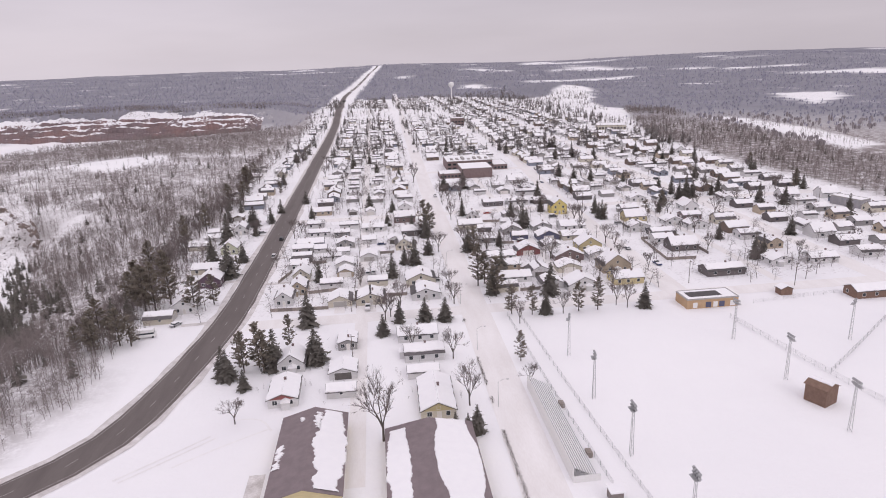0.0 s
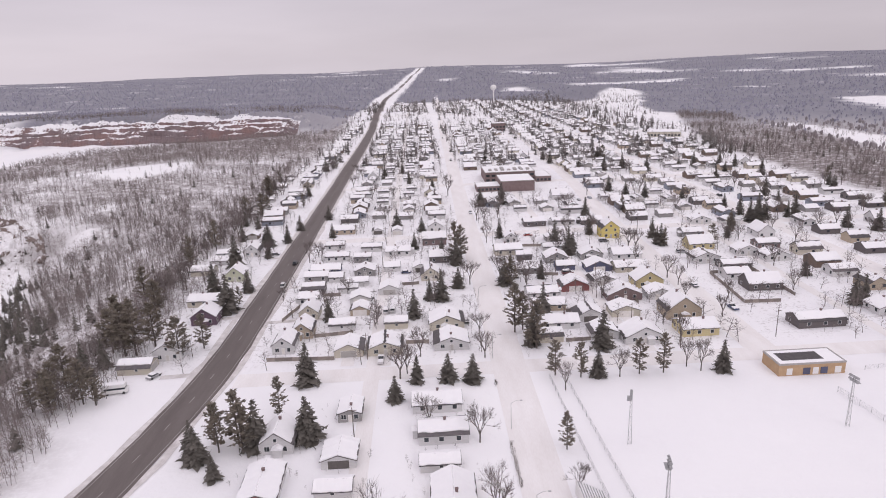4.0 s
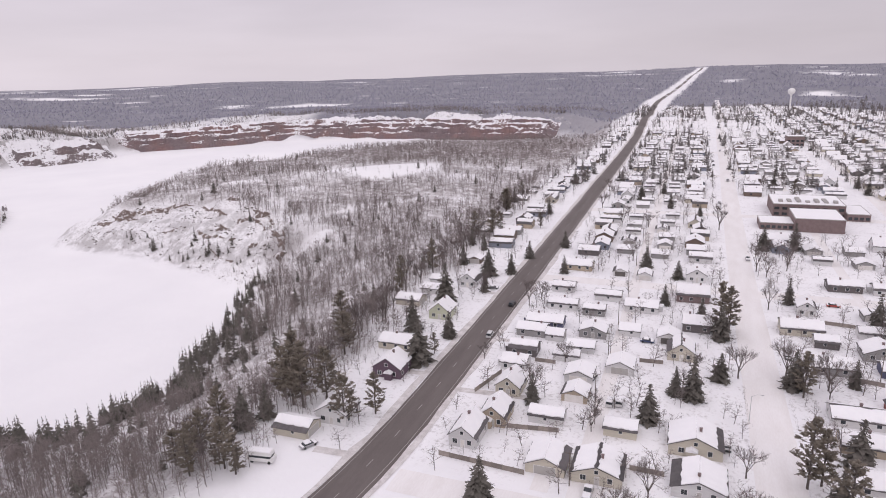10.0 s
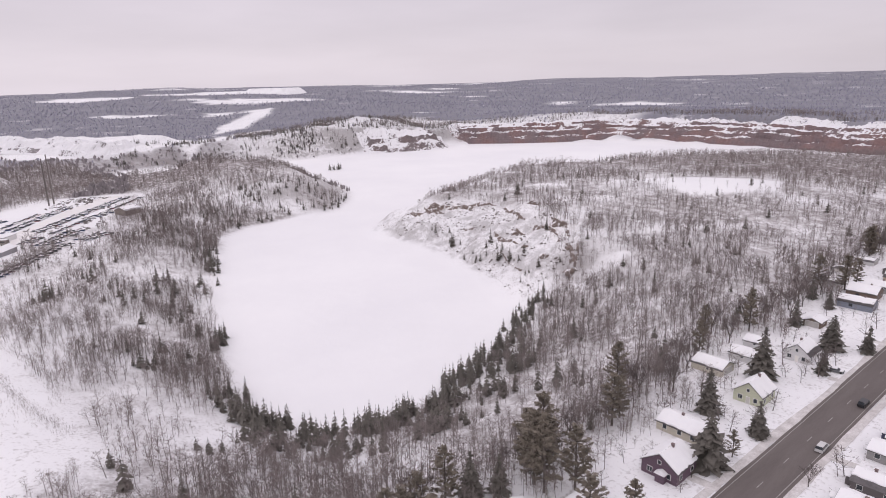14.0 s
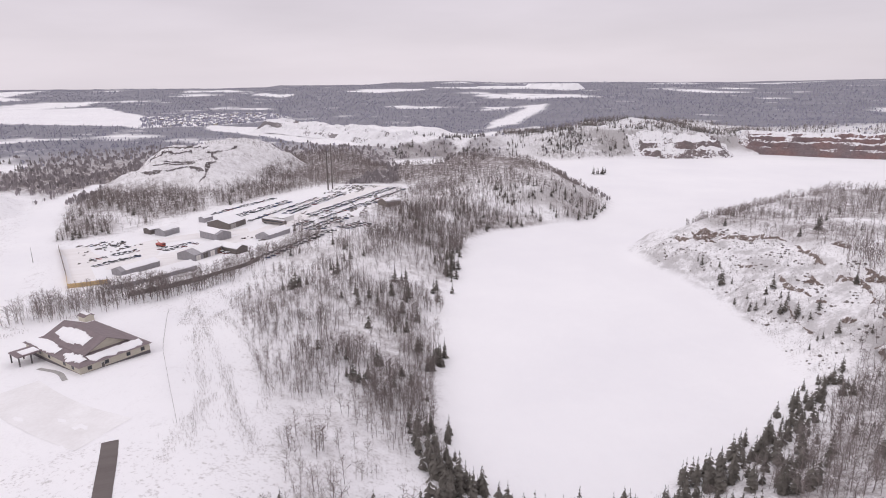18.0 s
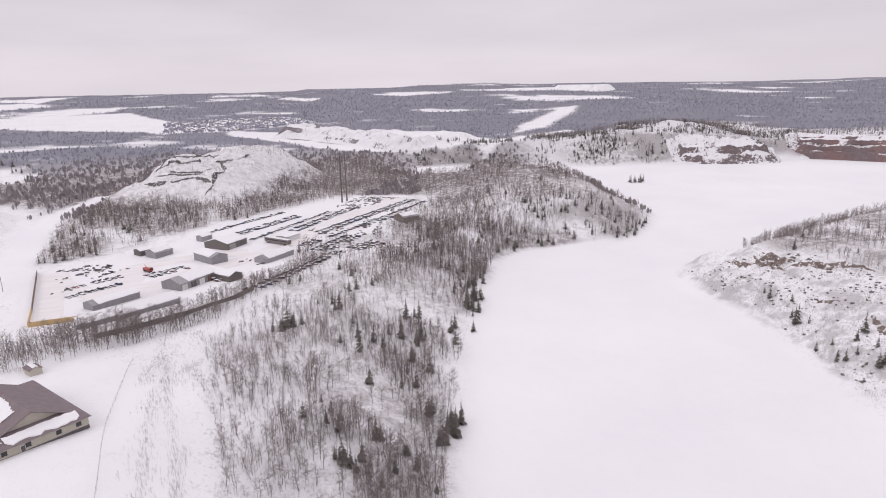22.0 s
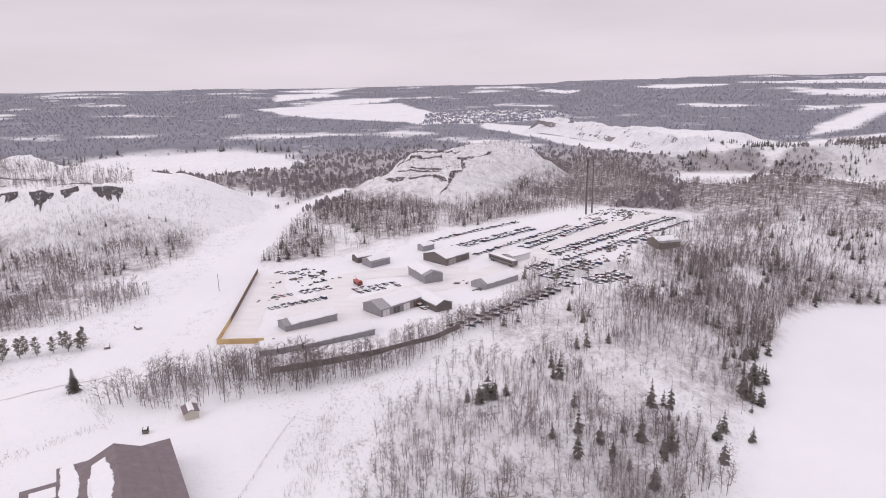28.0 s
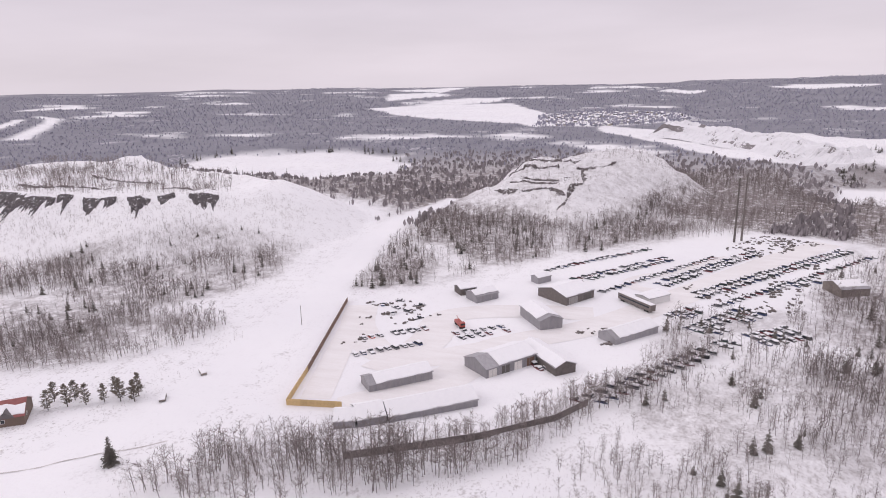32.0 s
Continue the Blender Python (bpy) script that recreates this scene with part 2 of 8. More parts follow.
def edge_distance(poly, x, y):
    """Metres to the outline, negative inside; 400 for what lies far off."""
    x, y = np.asarray(x, float), np.asarray(y, float)
    out = np.full(x.shape, 400.0)
    p = np.array(poly, float)
    lo, hi = p.min(0) - 330, p.max(0) + 330
    m = (x > lo[0]) & (x < hi[0]) & (y > lo[1]) & (y < hi[1])
    if not m.any():
        return out
    x, y = x[m], y[m]
    best = np.full(x.shape, 1e9)
    inside = np.zeros(x.shape, bool)
    n = len(poly)
    for k in range(n):
        (ax, ay), (bx, by) = poly[k], poly[(k + 1) % n]
        dx, dy = bx - ax, by - ay
        s = np.clip(((x - ax) * dx + (y - ay) * dy) / (dx * dx + dy * dy), 0, 1)
        best = np.minimum(best, (x - ax - s * dx) ** 2 + (y - ay - s * dy) ** 2)
        inside ^= ((ay > y) != (by > y)) & (x < ax + (y - ay) * dx / (dy if dy else 1e-9))
    out[m] = np.where(inside, -1, 1) * np.sqrt(best)
    return out


def smooth(v):
    v = np.clip(v, 0, 1)
    return v * v * (3 - 2 * v)


_lat = np.random.RandomState(7).rand(256, 256)


def wob(x, y, size, octaves=3):
    """Smooth value noise from -1 to 1."""
    out, amp, tot = 0, 1.0, 0
    for _ in range(octaves):
        u, v = x / size + 31.7, y / size + 57.3
        i, j = np.floor(u).astype(int), np.floor(v).astype(int)
        fu, fv = smooth(u - i), smooth(v - j)
        i0, i1, j0, j1 = i % 256, (i + 1) % 256, j % 256, (j + 1) % 256
        a = _lat[i0, j0] * (1 - fu) + _lat[i1, j0] * fu
        b = _lat[i0, j1] * (1 - fu) + _lat[i1, j1] * fu
        out = out + amp * (a * (1 - fv) + b * fv)
        tot, amp, size = tot + amp, amp * 0.5, size / 2.03
    return out / tot * 2 - 1


def land(x, y):
    """The height of the ground."""
    x, y = np.asarray(x, float), np.asarray(y, float)
    west = np.interp(x, [-2500, -1500, -900, -620, -520, -420, -345, -270, -150, -100], [-18, -14, -12, -12, -13.5, -10.5, -8, -2.5, -1, 0])
    north = np.interp(x, [-1200, -700, -110, -100], [-4, 2, 1, 0])
    k = smooth((y - 330) / 120)
    base = west * (1 - k) + north * k
    wild = smooth((-98 - x) / 40) + smooth((x - 300) / 80) + smooth((y - 1900) / 200)
    wild = np.clip(wild, 0, 1)
    yard = smooth(1 - edge_distance([(-400, 70), (-410, 150), (-510, 240), (-690, 330), (-720, 240), (-560, 120), (-508, 40)], x, y) / 25)
    church = smooth(1 - np.hypot(x + 285, y - 100) / 95)
    wild *= 1 - 0.9 * np.maximum(yard, church)
    base = base + wild * (0.75 * wob(x, y, 13, 2) + 1.8 * wob(x, y, 45, 3) + 3.0 * wob(x, y, 260, 2))
    # knolls of the wooded spit
    for cx, cy, r, h in ((-282, 552, 22, 4), (-246, 566, 20, 4), (-205, 590, 22, 4), (-330, 520, 20, 4), (-262, 505, 18, 4), (-205, 500, 60, 5), (-300, 560, 70, 7), (-240, 620, 60, 5), (-330, 470, 45, 6), (-160, 620, 70, 5)):
        base = base + h * np.exp(-((x - cx) ** 2 + (y - cy) ** 2) / r ** 2)
    # spoil heaps
    d = d0 = edge_distance(ROCK_HILL, x, y)
    base = np.where(d < 75, base + (21 - base + 2.2 * wob(x, y, 30) + 2.0 * wob(x, y, 13, 2)) * np.clip(1 - np.maximum(d + 2, 0) / 66, 0, 1) ** 0.95, base)
    d = edge_distance(MESA, x, y)
    top = 6.5 + 2.5 * wob(x, y, 22, 2) + 2.4 * np.floor(2.2 + 2.2 * wob(x, y, 46, 2)) + 11 * smooth((-803 - x - 0.15 * (y - 100) + 4 * wob(x, y, 14)) / 38) + 1.6 * wob(x, y, 30)
    base = np.where(d < 80, base + (top - base) * np.clip(1 - np.maximum(d + 9 * wob(x, y, 24, 3), 0) / 44, 0, 1), base)
    base = base + np.where(d0 < 0, 9 * np.exp(-((x + 735) ** 2 / 34 ** 2 + (y + 300) ** 2 / 30 ** 2)) - 4.5 * smooth((-d0 - 6) / 25), 0)
    # land behind the red pit walls
    base = base + 10 * smooth((y - 1080) / 120) * smooth((-120 - x) / 80) * (1 - smooth((y - 1500) / 300))
    # rise to the far ridges
    r = np.hypot(x + 100, y - 150)
    base = base + smooth((r - 1900) / 3000) * (62 + 16 * wob(x, y, 900, 2))
    # white hills at the town's far end
    base = base + (24 + 6 * wob(x, y, 60, 3)) * np.exp(-(((x - 430) / 120) ** 2 + ((y - 1640) / 80) ** 2)) + 14 * np.exp(-(((x - 420) / 180) ** 2 + ((y - 2250) / 150) ** 2))
    # white spoil cliffs behind the next pit, and the terraced hill above the western shore
    d = edge_distance(SPOIL, x, y)
    base = base + smooth((6 * wob(x, y, 60, 2) - d) / 34 + 0.2) * (9 + 7 * wob(x, y, 80, 3) + 4 * wob(x, y, 24, 2))
    hill = np.exp(-((x + 1035 + 0.25 * (y - 800)) / 120) ** 2 - ((y - 800) / 190) ** 2)
    base = base + hill * (21 + 9 * wob(x, y, 55, 3) + 5 * wob(x, y, 20, 2))
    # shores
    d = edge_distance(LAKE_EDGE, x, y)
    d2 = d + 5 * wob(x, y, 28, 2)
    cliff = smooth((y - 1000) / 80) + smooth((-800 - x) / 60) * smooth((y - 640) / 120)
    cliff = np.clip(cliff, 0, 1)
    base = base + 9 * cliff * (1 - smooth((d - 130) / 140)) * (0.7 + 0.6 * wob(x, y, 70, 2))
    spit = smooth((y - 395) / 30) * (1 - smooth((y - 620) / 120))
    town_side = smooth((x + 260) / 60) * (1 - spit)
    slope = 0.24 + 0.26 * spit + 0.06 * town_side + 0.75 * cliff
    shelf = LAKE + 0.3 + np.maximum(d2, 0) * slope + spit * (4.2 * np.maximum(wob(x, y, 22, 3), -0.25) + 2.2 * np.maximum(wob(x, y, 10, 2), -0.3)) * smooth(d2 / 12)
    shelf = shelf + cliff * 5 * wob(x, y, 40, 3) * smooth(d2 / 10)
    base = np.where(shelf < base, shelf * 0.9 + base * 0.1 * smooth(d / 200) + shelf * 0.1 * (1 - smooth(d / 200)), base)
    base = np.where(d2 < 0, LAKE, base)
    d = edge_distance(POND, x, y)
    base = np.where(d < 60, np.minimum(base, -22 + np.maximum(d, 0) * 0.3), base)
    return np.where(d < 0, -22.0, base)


HWY = [(-420, -110), (-250, 26), (-160, 86), (-110, 115), (-86, 129.5), (-71, 148), (-63.6, 178), (-59.2, 208), (-57.2, 232), (-56.6, 270), (-56.4, 345), (-56.4, 450), (-56.6, 630),
       (-57.5, 800), (-60, 1000), (-66, 1300), (-77, 1650), (-78, 1960), (-55, 2600), (-19, 3430), (40, 4700)]


def bend(points, step):
    """A smooth line through points, in steps."""
    out = []
    n = len(points)
    for k in range(n - 1):
        p0, p1, p2, p3 = (np.array(points[min(max(k + q, 0), n - 1)], float) for q in (-1, 0, 1, 2))
        m = max(1, int(np.linalg.norm(p2 - p1) / step))
        l1 = np.linalg.norm(p2 - p1)
        t1 = (p2 - p0) / max(np.linalg.norm(p2 - p0), 1e-6) * l1
        t2 = (p3 - p1) / max(np.linalg.norm(p3 - p1), 1e-6) * l1
        for q in range(m):
            s = q / m
            out.append((2 * s ** 3 - 3 * s ** 2 + 1) * p1 + (s ** 3 - 2 * s ** 2 + s) * t1 + (3 * s ** 2 - 2 * s ** 3) * p2 + (s ** 3 - s ** 2) * t2)
    out.append(np.array(points[-1], float))
    return np.array(out)


HWY_LINE = bend(HWY, 8)


def line_distance(line, x, y):
    x, y = np.asarray(x, float), np.asarray(y, float)
    out = np.full(x.shape, 999.0)
    p = np.array(line, float)
    lo, hi = p.min(0) - 80, p.max(0) + 80
    m = (x > lo[0]) & (x < hi[0]) & (y > lo[1]) & (y < hi[1])
    if not m.any():
        return out
    x, y = x[m], y[m]
    best = np.full(x.shape, 1e9)
    for (ax, ay), (bx, by) in zip(line[:-1], line[1:]):
        dx, dy = bx - ax, by - ay
        s = np.clip(((x - ax) * dx + (y - ay) * dy) / (dx * dx + dy * dy + 1e-9), 0, 1)
        best = np.minimum(best, (x - ax - s * dx) ** 2 + (y - ay - s * dy) ** 2)
    out[m] = np.sqrt(best)
    return out


TRAIL = [(-330, 20), (-395, 40), (-450, 30), (-540, 22), (-612, 6), (-720, -4), (-790, 14)]
# open, treeless ground: town, yards, tracks
TOWN = [(-118, 60), (-118, 430), (-106, 640), (-100, 900), (-100, 1500), (-60, 1640), (150, 1640), (290, 1480), (360, 1250), (420, 1080), (330, 800), (300, 640), (290, 480), (300, 330), (420, 200), (420, -200), (-118, -200)]
OPEN = [
    [(443, 849), (458, 804), (425, 662), (410, 519), (455, 540), (480, 723), (480, 850)],
    [(-318, 575), (-265, 640), (-205, 648), (-190, 600), (-230, 560), (-280, 570)],
    [(-400, 70), (-410, 150), (-510, 240), (-690, 330), (-720, 240), (-560, 120), (-508, 40)],
    [(-210, 60), (-230, 160), (-300, 150), (-370, 90), (-330, 20), (-250, 20)],
    [(300, 1180), (300, 1420), (400, 1500), (520, 1660), (540, 1600), (430, 1300), (385, 1034)],
    [(-2600, -870), (-2800, -690), (-2860, -370), (-2500, -190), (-2290, -128), (-1760, -70), (-1851, -147), (-2244, -614)],
    [(-1762, 73), (-1660, 190), (-1560, 260), (-1450, 330), (-1240, 440), (-1160, 540), (-1090, 520), (-1043, 443), (-1055, 400), (-1190, 285), (-1370, 215), (-1600, 95)],
    [(-1010, 488), (-1100, 590), (-1262, 765), (-1290, 752), (-1180, 610), (-1060, 490)],
]
OPEN += [
    [(-1262, 632), (-1374, 745), (-2120, 1180), (-2160, 1130), (-1420, 700)],
    [(-3600, 1230), (-3130, 1800), (-3060, 1850), (-3380, 1260)],
    [(-3512, -1162), (-3705, -962), (-3445, -785), (-3031, -975)],
    [(-3026, -779), (-3235, -657), (-3320, -442), (-2932, -472)],
    [(-3722, 205), (-3894, 284), (-3499, 436), (-3429, 383)],
    [(-3993, -1351), (-4298, -1119), (-4900, -972), (-3705, -936)],
    [(-3700, 700), (-3900, 1050), (-3500, 1150), (-3420, 830)],
    [(700, 980), (786, 1261), (900, 1215), (850, 1100)],
    [(1287, 2694), (1405, 2419), (1480, 2440), (1340, 2760)],
    [(-1287, -1160), (-1895, -1720), (-1990, -1900), (-2010, -1880), (-1930, -1700), (-1305, -1110)],
    [(-1210, -1250), (-1860, -1830), (-1880, -1805), (-1230, -1215)],
]


SHARP = [OPEN[7], OPEN[8], OPEN[-1], OPEN[-2], POND]
WEST_TOWN = [(-1730, 85), (-1780, -60), (-2250, -130), (-2420, 20), (-2330, 250), (-2100, 300), (-1900, 210)]


def woods_cover(x, y):
    """How wooded the ground is, 0 to 1, far and near."""
    c = np.ones(np.shape(x))
    far = smooth((np.hypot(x + 200, y - 200) - 700) / 500)
    ragged = far * (16 * wob(x, y, 55, 3) + 14 * wob(x, y, 240, 2))
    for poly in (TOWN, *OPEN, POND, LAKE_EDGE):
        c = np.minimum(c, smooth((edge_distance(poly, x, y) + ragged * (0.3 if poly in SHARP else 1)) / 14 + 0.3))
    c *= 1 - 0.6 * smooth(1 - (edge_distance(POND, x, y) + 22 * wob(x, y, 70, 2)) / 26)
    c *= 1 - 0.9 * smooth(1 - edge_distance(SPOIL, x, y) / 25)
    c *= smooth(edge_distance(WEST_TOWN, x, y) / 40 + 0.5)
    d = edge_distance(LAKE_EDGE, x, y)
    near = smooth(1 - np.hypot(x + 330, y - 230) / 420)
    c *= 1 - 0.85 * near
    c *= smooth((line_distance(TRAIL, x, y) - 6) / 8)
    c *= 1 - 0.8 * smooth((-660 - x) / 40) * smooth((y - 520) / 60) * smooth((1250 - y) / 60) * (1 - smooth((d - 110) / 90))
    c *= smooth((line_distance(HWY_LINE[::6], x, y) - np.where(y > 1500, 26, 15)) / 10)
    c *= smooth(edge_distance(ROCK_HILL, x, y) / 60 - 1.15)
    c *= 0.25 + 0.75 * smooth(edge_distance(MESA, x, y) / 40 - 0.4)
    c *= np.where((np.hypot(x + 100, y - 150) > 1900) | (x < -700), smooth(0.5 + 4.2 * (wob(x, y, 260, 4) + 0.42)), 1.0)
    return c


def mesh_from(name, verts, faces, material, smooth_shade=False):
    """A mesh from arrays of corners and of faces with equal corner counts."""
    me = bpy.data.meshes.new(name)
    verts, faces = np.asarray(verts, np.float32), np.asarray(faces, np.int32)
    k = faces.shape[1]
    me.vertices.add(len(verts))
    me.vertices.foreach_set("co", verts.ravel())
    me.loops.add(faces.size)
    me.loops.foreach_set("vertex_index", faces.ravel())
    me.polygons.add(len(faces))
    me.polygons.foreach_set("loop_start", np.arange(0, faces.size, k, dtype=np.int32))
    me.polygons.foreach_set("loop_total", np.full(len(faces), k, np.int32))
    me.polygons.foreach_set("use_smooth", np.full(len(faces), smooth_shade))
    me.update(calc_edges=True)
    me.materials.append(material)
    return me


def ground_material():
    m, t, p = nodes_of("snowy_ground")
    g = t.nodes.new("ShaderNodeNewGeometry")
    sep = t.nodes.new("ShaderNodeSeparateXYZ")
    t.links.new(g.outputs["Normal"], sep.inputs[0])
    pos = t.nodes.new("ShaderNodeSeparateXYZ")
    t.links.new(g.outputs["Position"], pos.inputs[0])
    big, mid, fine = noise_node(t, 0.007, 5, 0.62, coords="World", stretch=(1, 1, 1)), noise_node(t, 0.16, 5, 0.65, coords="World"), noise_node(t, 0.9, 4, 0.6, coords="World")
    snow = blend(t, span(t, big, 0.35, 0.65), (0.84, 0.83, 0.85), (0.90, 0.89, 0.90))
    # stalks and brush poking through the snow outside the town
    wood = t.nodes.new("ShaderNodeAttribute")
    wood.attribute_name = "woods"
    brush = t.nodes.new("ShaderNodeAttribute")
    brush.attribute_name = "brush"
    stalk = calc(t, "MULTIPLY", span(t, calc(t, "ADD", calc(t, "MULTIPLY", fine, 0.6), calc(t, "MULTIPLY", mid, 0.4)), 0.53, 0.66), brush.outputs["Fac"])
    snow = blend(t, calc(t, "MULTIPLY", stalk, 0.55), snow, (0.25, 0.215, 0.20))
    # far woods: bare crowns over snow, distance haze mixed into their blue-grey
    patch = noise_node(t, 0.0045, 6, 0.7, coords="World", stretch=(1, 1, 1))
    hazed_litter = blend(t, span(t, mid, 0.35, 0.68), (0.132, 0.129, 0.160), (0.182, 0.178, 0.218))
    hazed_litter = blend(t, calc(t, "MULTIPLY", span(t, patch, 0.45, 0.62), 0.5), hazed_litter, (0.225, 0.218, 0.258))
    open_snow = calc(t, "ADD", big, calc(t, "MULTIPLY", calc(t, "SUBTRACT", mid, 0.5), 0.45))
    hazed_litter = blend(t, calc(t, "MULTIPLY", span(t, open_snow, 0.63, 0.72), 0.8), hazed_litter, (0.60, 0.58, 0.62))
    col = blend(t, calc(t, "MULTIPLY", wood.outputs["Fac"], 0.92), snow, hazed_litter)
    # undergrowth of the near woods: brown twigs over snow
    under = t.nodes.new("ShaderNodeAttribute")
    under.attribute_name = "undergrowth"
    twigs = blend(t, span(t, fine, 0.3, 0.7), (0.17, 0.142, 0.138), (0.30, 0.262, 0.255))
    dense = span(t, calc(t, "ADD", calc(t, "MULTIPLY", mid, 0.6), calc(t, "MULTIPLY", fine, 0.4)), 0.36, 0.56)
    col = blend(t, calc(t, "MULTIPLY", under.outputs["Fac"], dense), col, twigs)
    # rock shows where the ground is steep
    steep = calc(t, "ADD", sep.outputs["Z"], calc(t, "MULTIPLY", calc(t, "SUBTRACT", mid, 0.5), 0.75))
    north = span(t, pos.outputs["Y"], 900, 960)
    red = blend(t, span(t, fine, 0.3, 0.7), (0.18, 0.125, 0.124), (0.31, 0.23, 0.23))
    dark = blend(t, span(t, fine, 0.3, 0.7), (0.10, 0.085, 0.08), (0.24, 0.205, 0.19))
    rock = blend(t, north, dark, red)
    stony = t.nodes.new("ShaderNodeAttribute")
    stony.attribute_name = "stony"
    col = blend(t, calc(t, "MULTIPLY", span(t, steep, 0.93, 0.80), stony.outputs["Fac"]), col, rock)
    t.links.new(col, p.inputs["Base Color"])
    p.inputs["Roughness"].default_value = 0.8
    relief(t, p, calc(t, "ADD", mid, calc(t, "MULTIPLY", fine, 0.4)), 0.35, 1.2)
    return m


# outlines of the woods
BELT = [(-104, 120), (-92, 150), (-86, 172), (-92, 205), (-104, 215), (-101, 225), (-99, 262), (-94, 290), (-101, 322), (-104, 345), (-97, 372), (-99, 400), (-97, 470), (-104, 490), (-300, 470), (-245, 430), (-215, 395), (-195, 360), (-180, 330), (-168, 290), (-162, 255),
        (-168, 222), (-190, 190), (-170, 150), (-140, 130)]
FAR_BELT = [(-104, 480), (-100, 640), (-98, 760), (-96, 1000), (-150, 1045), (-330, 1005), (-460, 880), (-515, 760), (-495, 620), (-470, 540), (-450, 490), (-400, 462), (-300, 468)]
EAST_BELT = [(300, 330), (292, 480), (300, 690), (420, 1080), (465, 1000), (405, 700), (388, 560), (400, 440), (420, 380), (380, 300)]
CLUMP = [(-358, 199), (-373, 221), (-377, 261), (-287, 240), (-232, 224), (-243, 204), (-274, 201), (-301, 192)]
WEST_BANK = [(-228, 172), (-300, 160), (-400, 165), (-500, 245), (-560, 300), (-500, 330), (-390, 282), (-326, 258), (-240, 230), (-200, 225)]
BANK_WOOD = [(-363, 160), (-412, 200), (-436, 242), (-352, 249), (-276, 243), (-208, 220), (-183, 172), (-247, 170), (-273, 179), (-313, 161)]
UPPER_BANK = [(-529, 200), (-560, 270), (-497, 325), (-432, 305), (-389, 280), (-382, 264), (-412, 241), (-400, 190), (-440, 180)]
HEAD = [(-853, 354), (-747, 510), (-600, 505), (-540, 476), (-500, 428), (-490, 351), (-440, 309), (-507, 285), (-590, 275), (-719, 324)]
BEHIND_YARD = [(-530, 35), (-628, 22), (-751, 20), (-790, 60), (-790, 200), (-740, 235), (-662, 172), (-600, 112), (-550, 75)]
HEDGE_ROW = [(-345, 58), (-372, 70), (-384, 106), (-404, 142), (-440, 172), (-490, 212), (-488, 217), (-430, 180), (-392, 156), (-362, 118), (-346, 90)]
SOUTH_SLOPE = [(-517, -204), (-587, -92), (-600, -30), (-527, -13), (-483, -38), (-400, -64), (-420, -150)]
SOUTH_CLUMP = [(-385, -62), (-398, -30), (-418, -8), (-440, 3), (-466, 3), (-478, -20), (-452, -60), (-410, -92)]
YARD_END = [(-575, 262), (-640, 330), (-690, 335), (-720, 300), (-600, 420), (-500, 345), (-440, 300), (-470, 245), (-520, 245)]
MESA_SKIRT = [(-690, 60), (-720, 30), (-800, 20), (-1000, 130), (-1000, 330), (-800, 330), (-700, 250), (-670, 180)]


def lines(*runs):
    """Grid lines: (start, end, step) one after the other."""
    return np.unique(np.concatenate([np.arange(a, b, c) for a, b, c in runs]))


gx = lines((-5400, -3000, 60), (-3000, -1700, 25), (-1700, -1048, 13), (-1048, -560, 7), (-560, -100, 4), (-100, 280, 12), (280, 500, 8), (500, 1000, 25), (1000, 5400, 110))
gy = lines((-5400, -2400, 120), (-2400, -600, 28), (-600, -60, 9), (-60, 470, 4), (470, 1240, 6.5), (1240, 1900, 16), (1900, 2800, 30), (2800, 5400, 65))
GX, GY = np.meshgrid(gx, gy)
GZ = land(GX, GY)
nx, ny = len(gx), len(gy)
quad = (np.arange(nx - 1)[None, :] + nx * np.arange(ny - 1)[:, None]).ravel()
quads = np.stack([quad, quad + 1, quad + nx + 1, quad + nx], 1)
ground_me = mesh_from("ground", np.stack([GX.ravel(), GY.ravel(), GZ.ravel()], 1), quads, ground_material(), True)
def undergrowth():
    """Undergrowth over the ground grid, patchy."""
    u = np.zeros(GX.shape)
    for poly, k in ((BELT, 0.7), (FAR_BELT, 0.85), (HEAD, 0.8), (BEHIND_YARD, 0.85), (YARD_END, 0.75), (MESA_SKIRT, 0.85), (EAST_BELT, 0.85), (CLUMP, 0.6), (SOUTH_SLOPE, 0.7), (UPPER_BANK, 0.5), (BANK_WOOD, 0.3), (SOUTH_CLUMP, 0.8)):
        u = np.maximum(u, k * smooth(0.4 - edge_distance(poly, GX, GY) / 14) * smooth(0.85 + 1.5 * wob(GX, GY, 30, 3)))
    bare = smooth(1 - np.hypot((GX + 295) / 120, (GY - 428) / 46)) * 1.6 + smooth(1 - edge_distance(OPEN[1], GX, GY) / 6)
    for cx, cy in ((-282, 552), (-246, 566), (-205, 590), (-330, 520), (-262, 505)):
        bare = bare + 1.3 * np.exp(-((GX - cx) ** 2 + (GY - cy) ** 2) / 12 ** 2)
    u *= np.clip(1 - bare, 0, 1) * smooth((line_distance(TRAIL, GX, GY) - 6) / 6) * smooth((line_distance(HWY_LINE[::4], GX, GY) - 10) / 5)
    return u * smooth((edge_distance(LAKE_EDGE, GX, GY) - 1) / 5) * np.where(edge_distance(MESA, GX, GY) < 34, 0.1, 1.0)


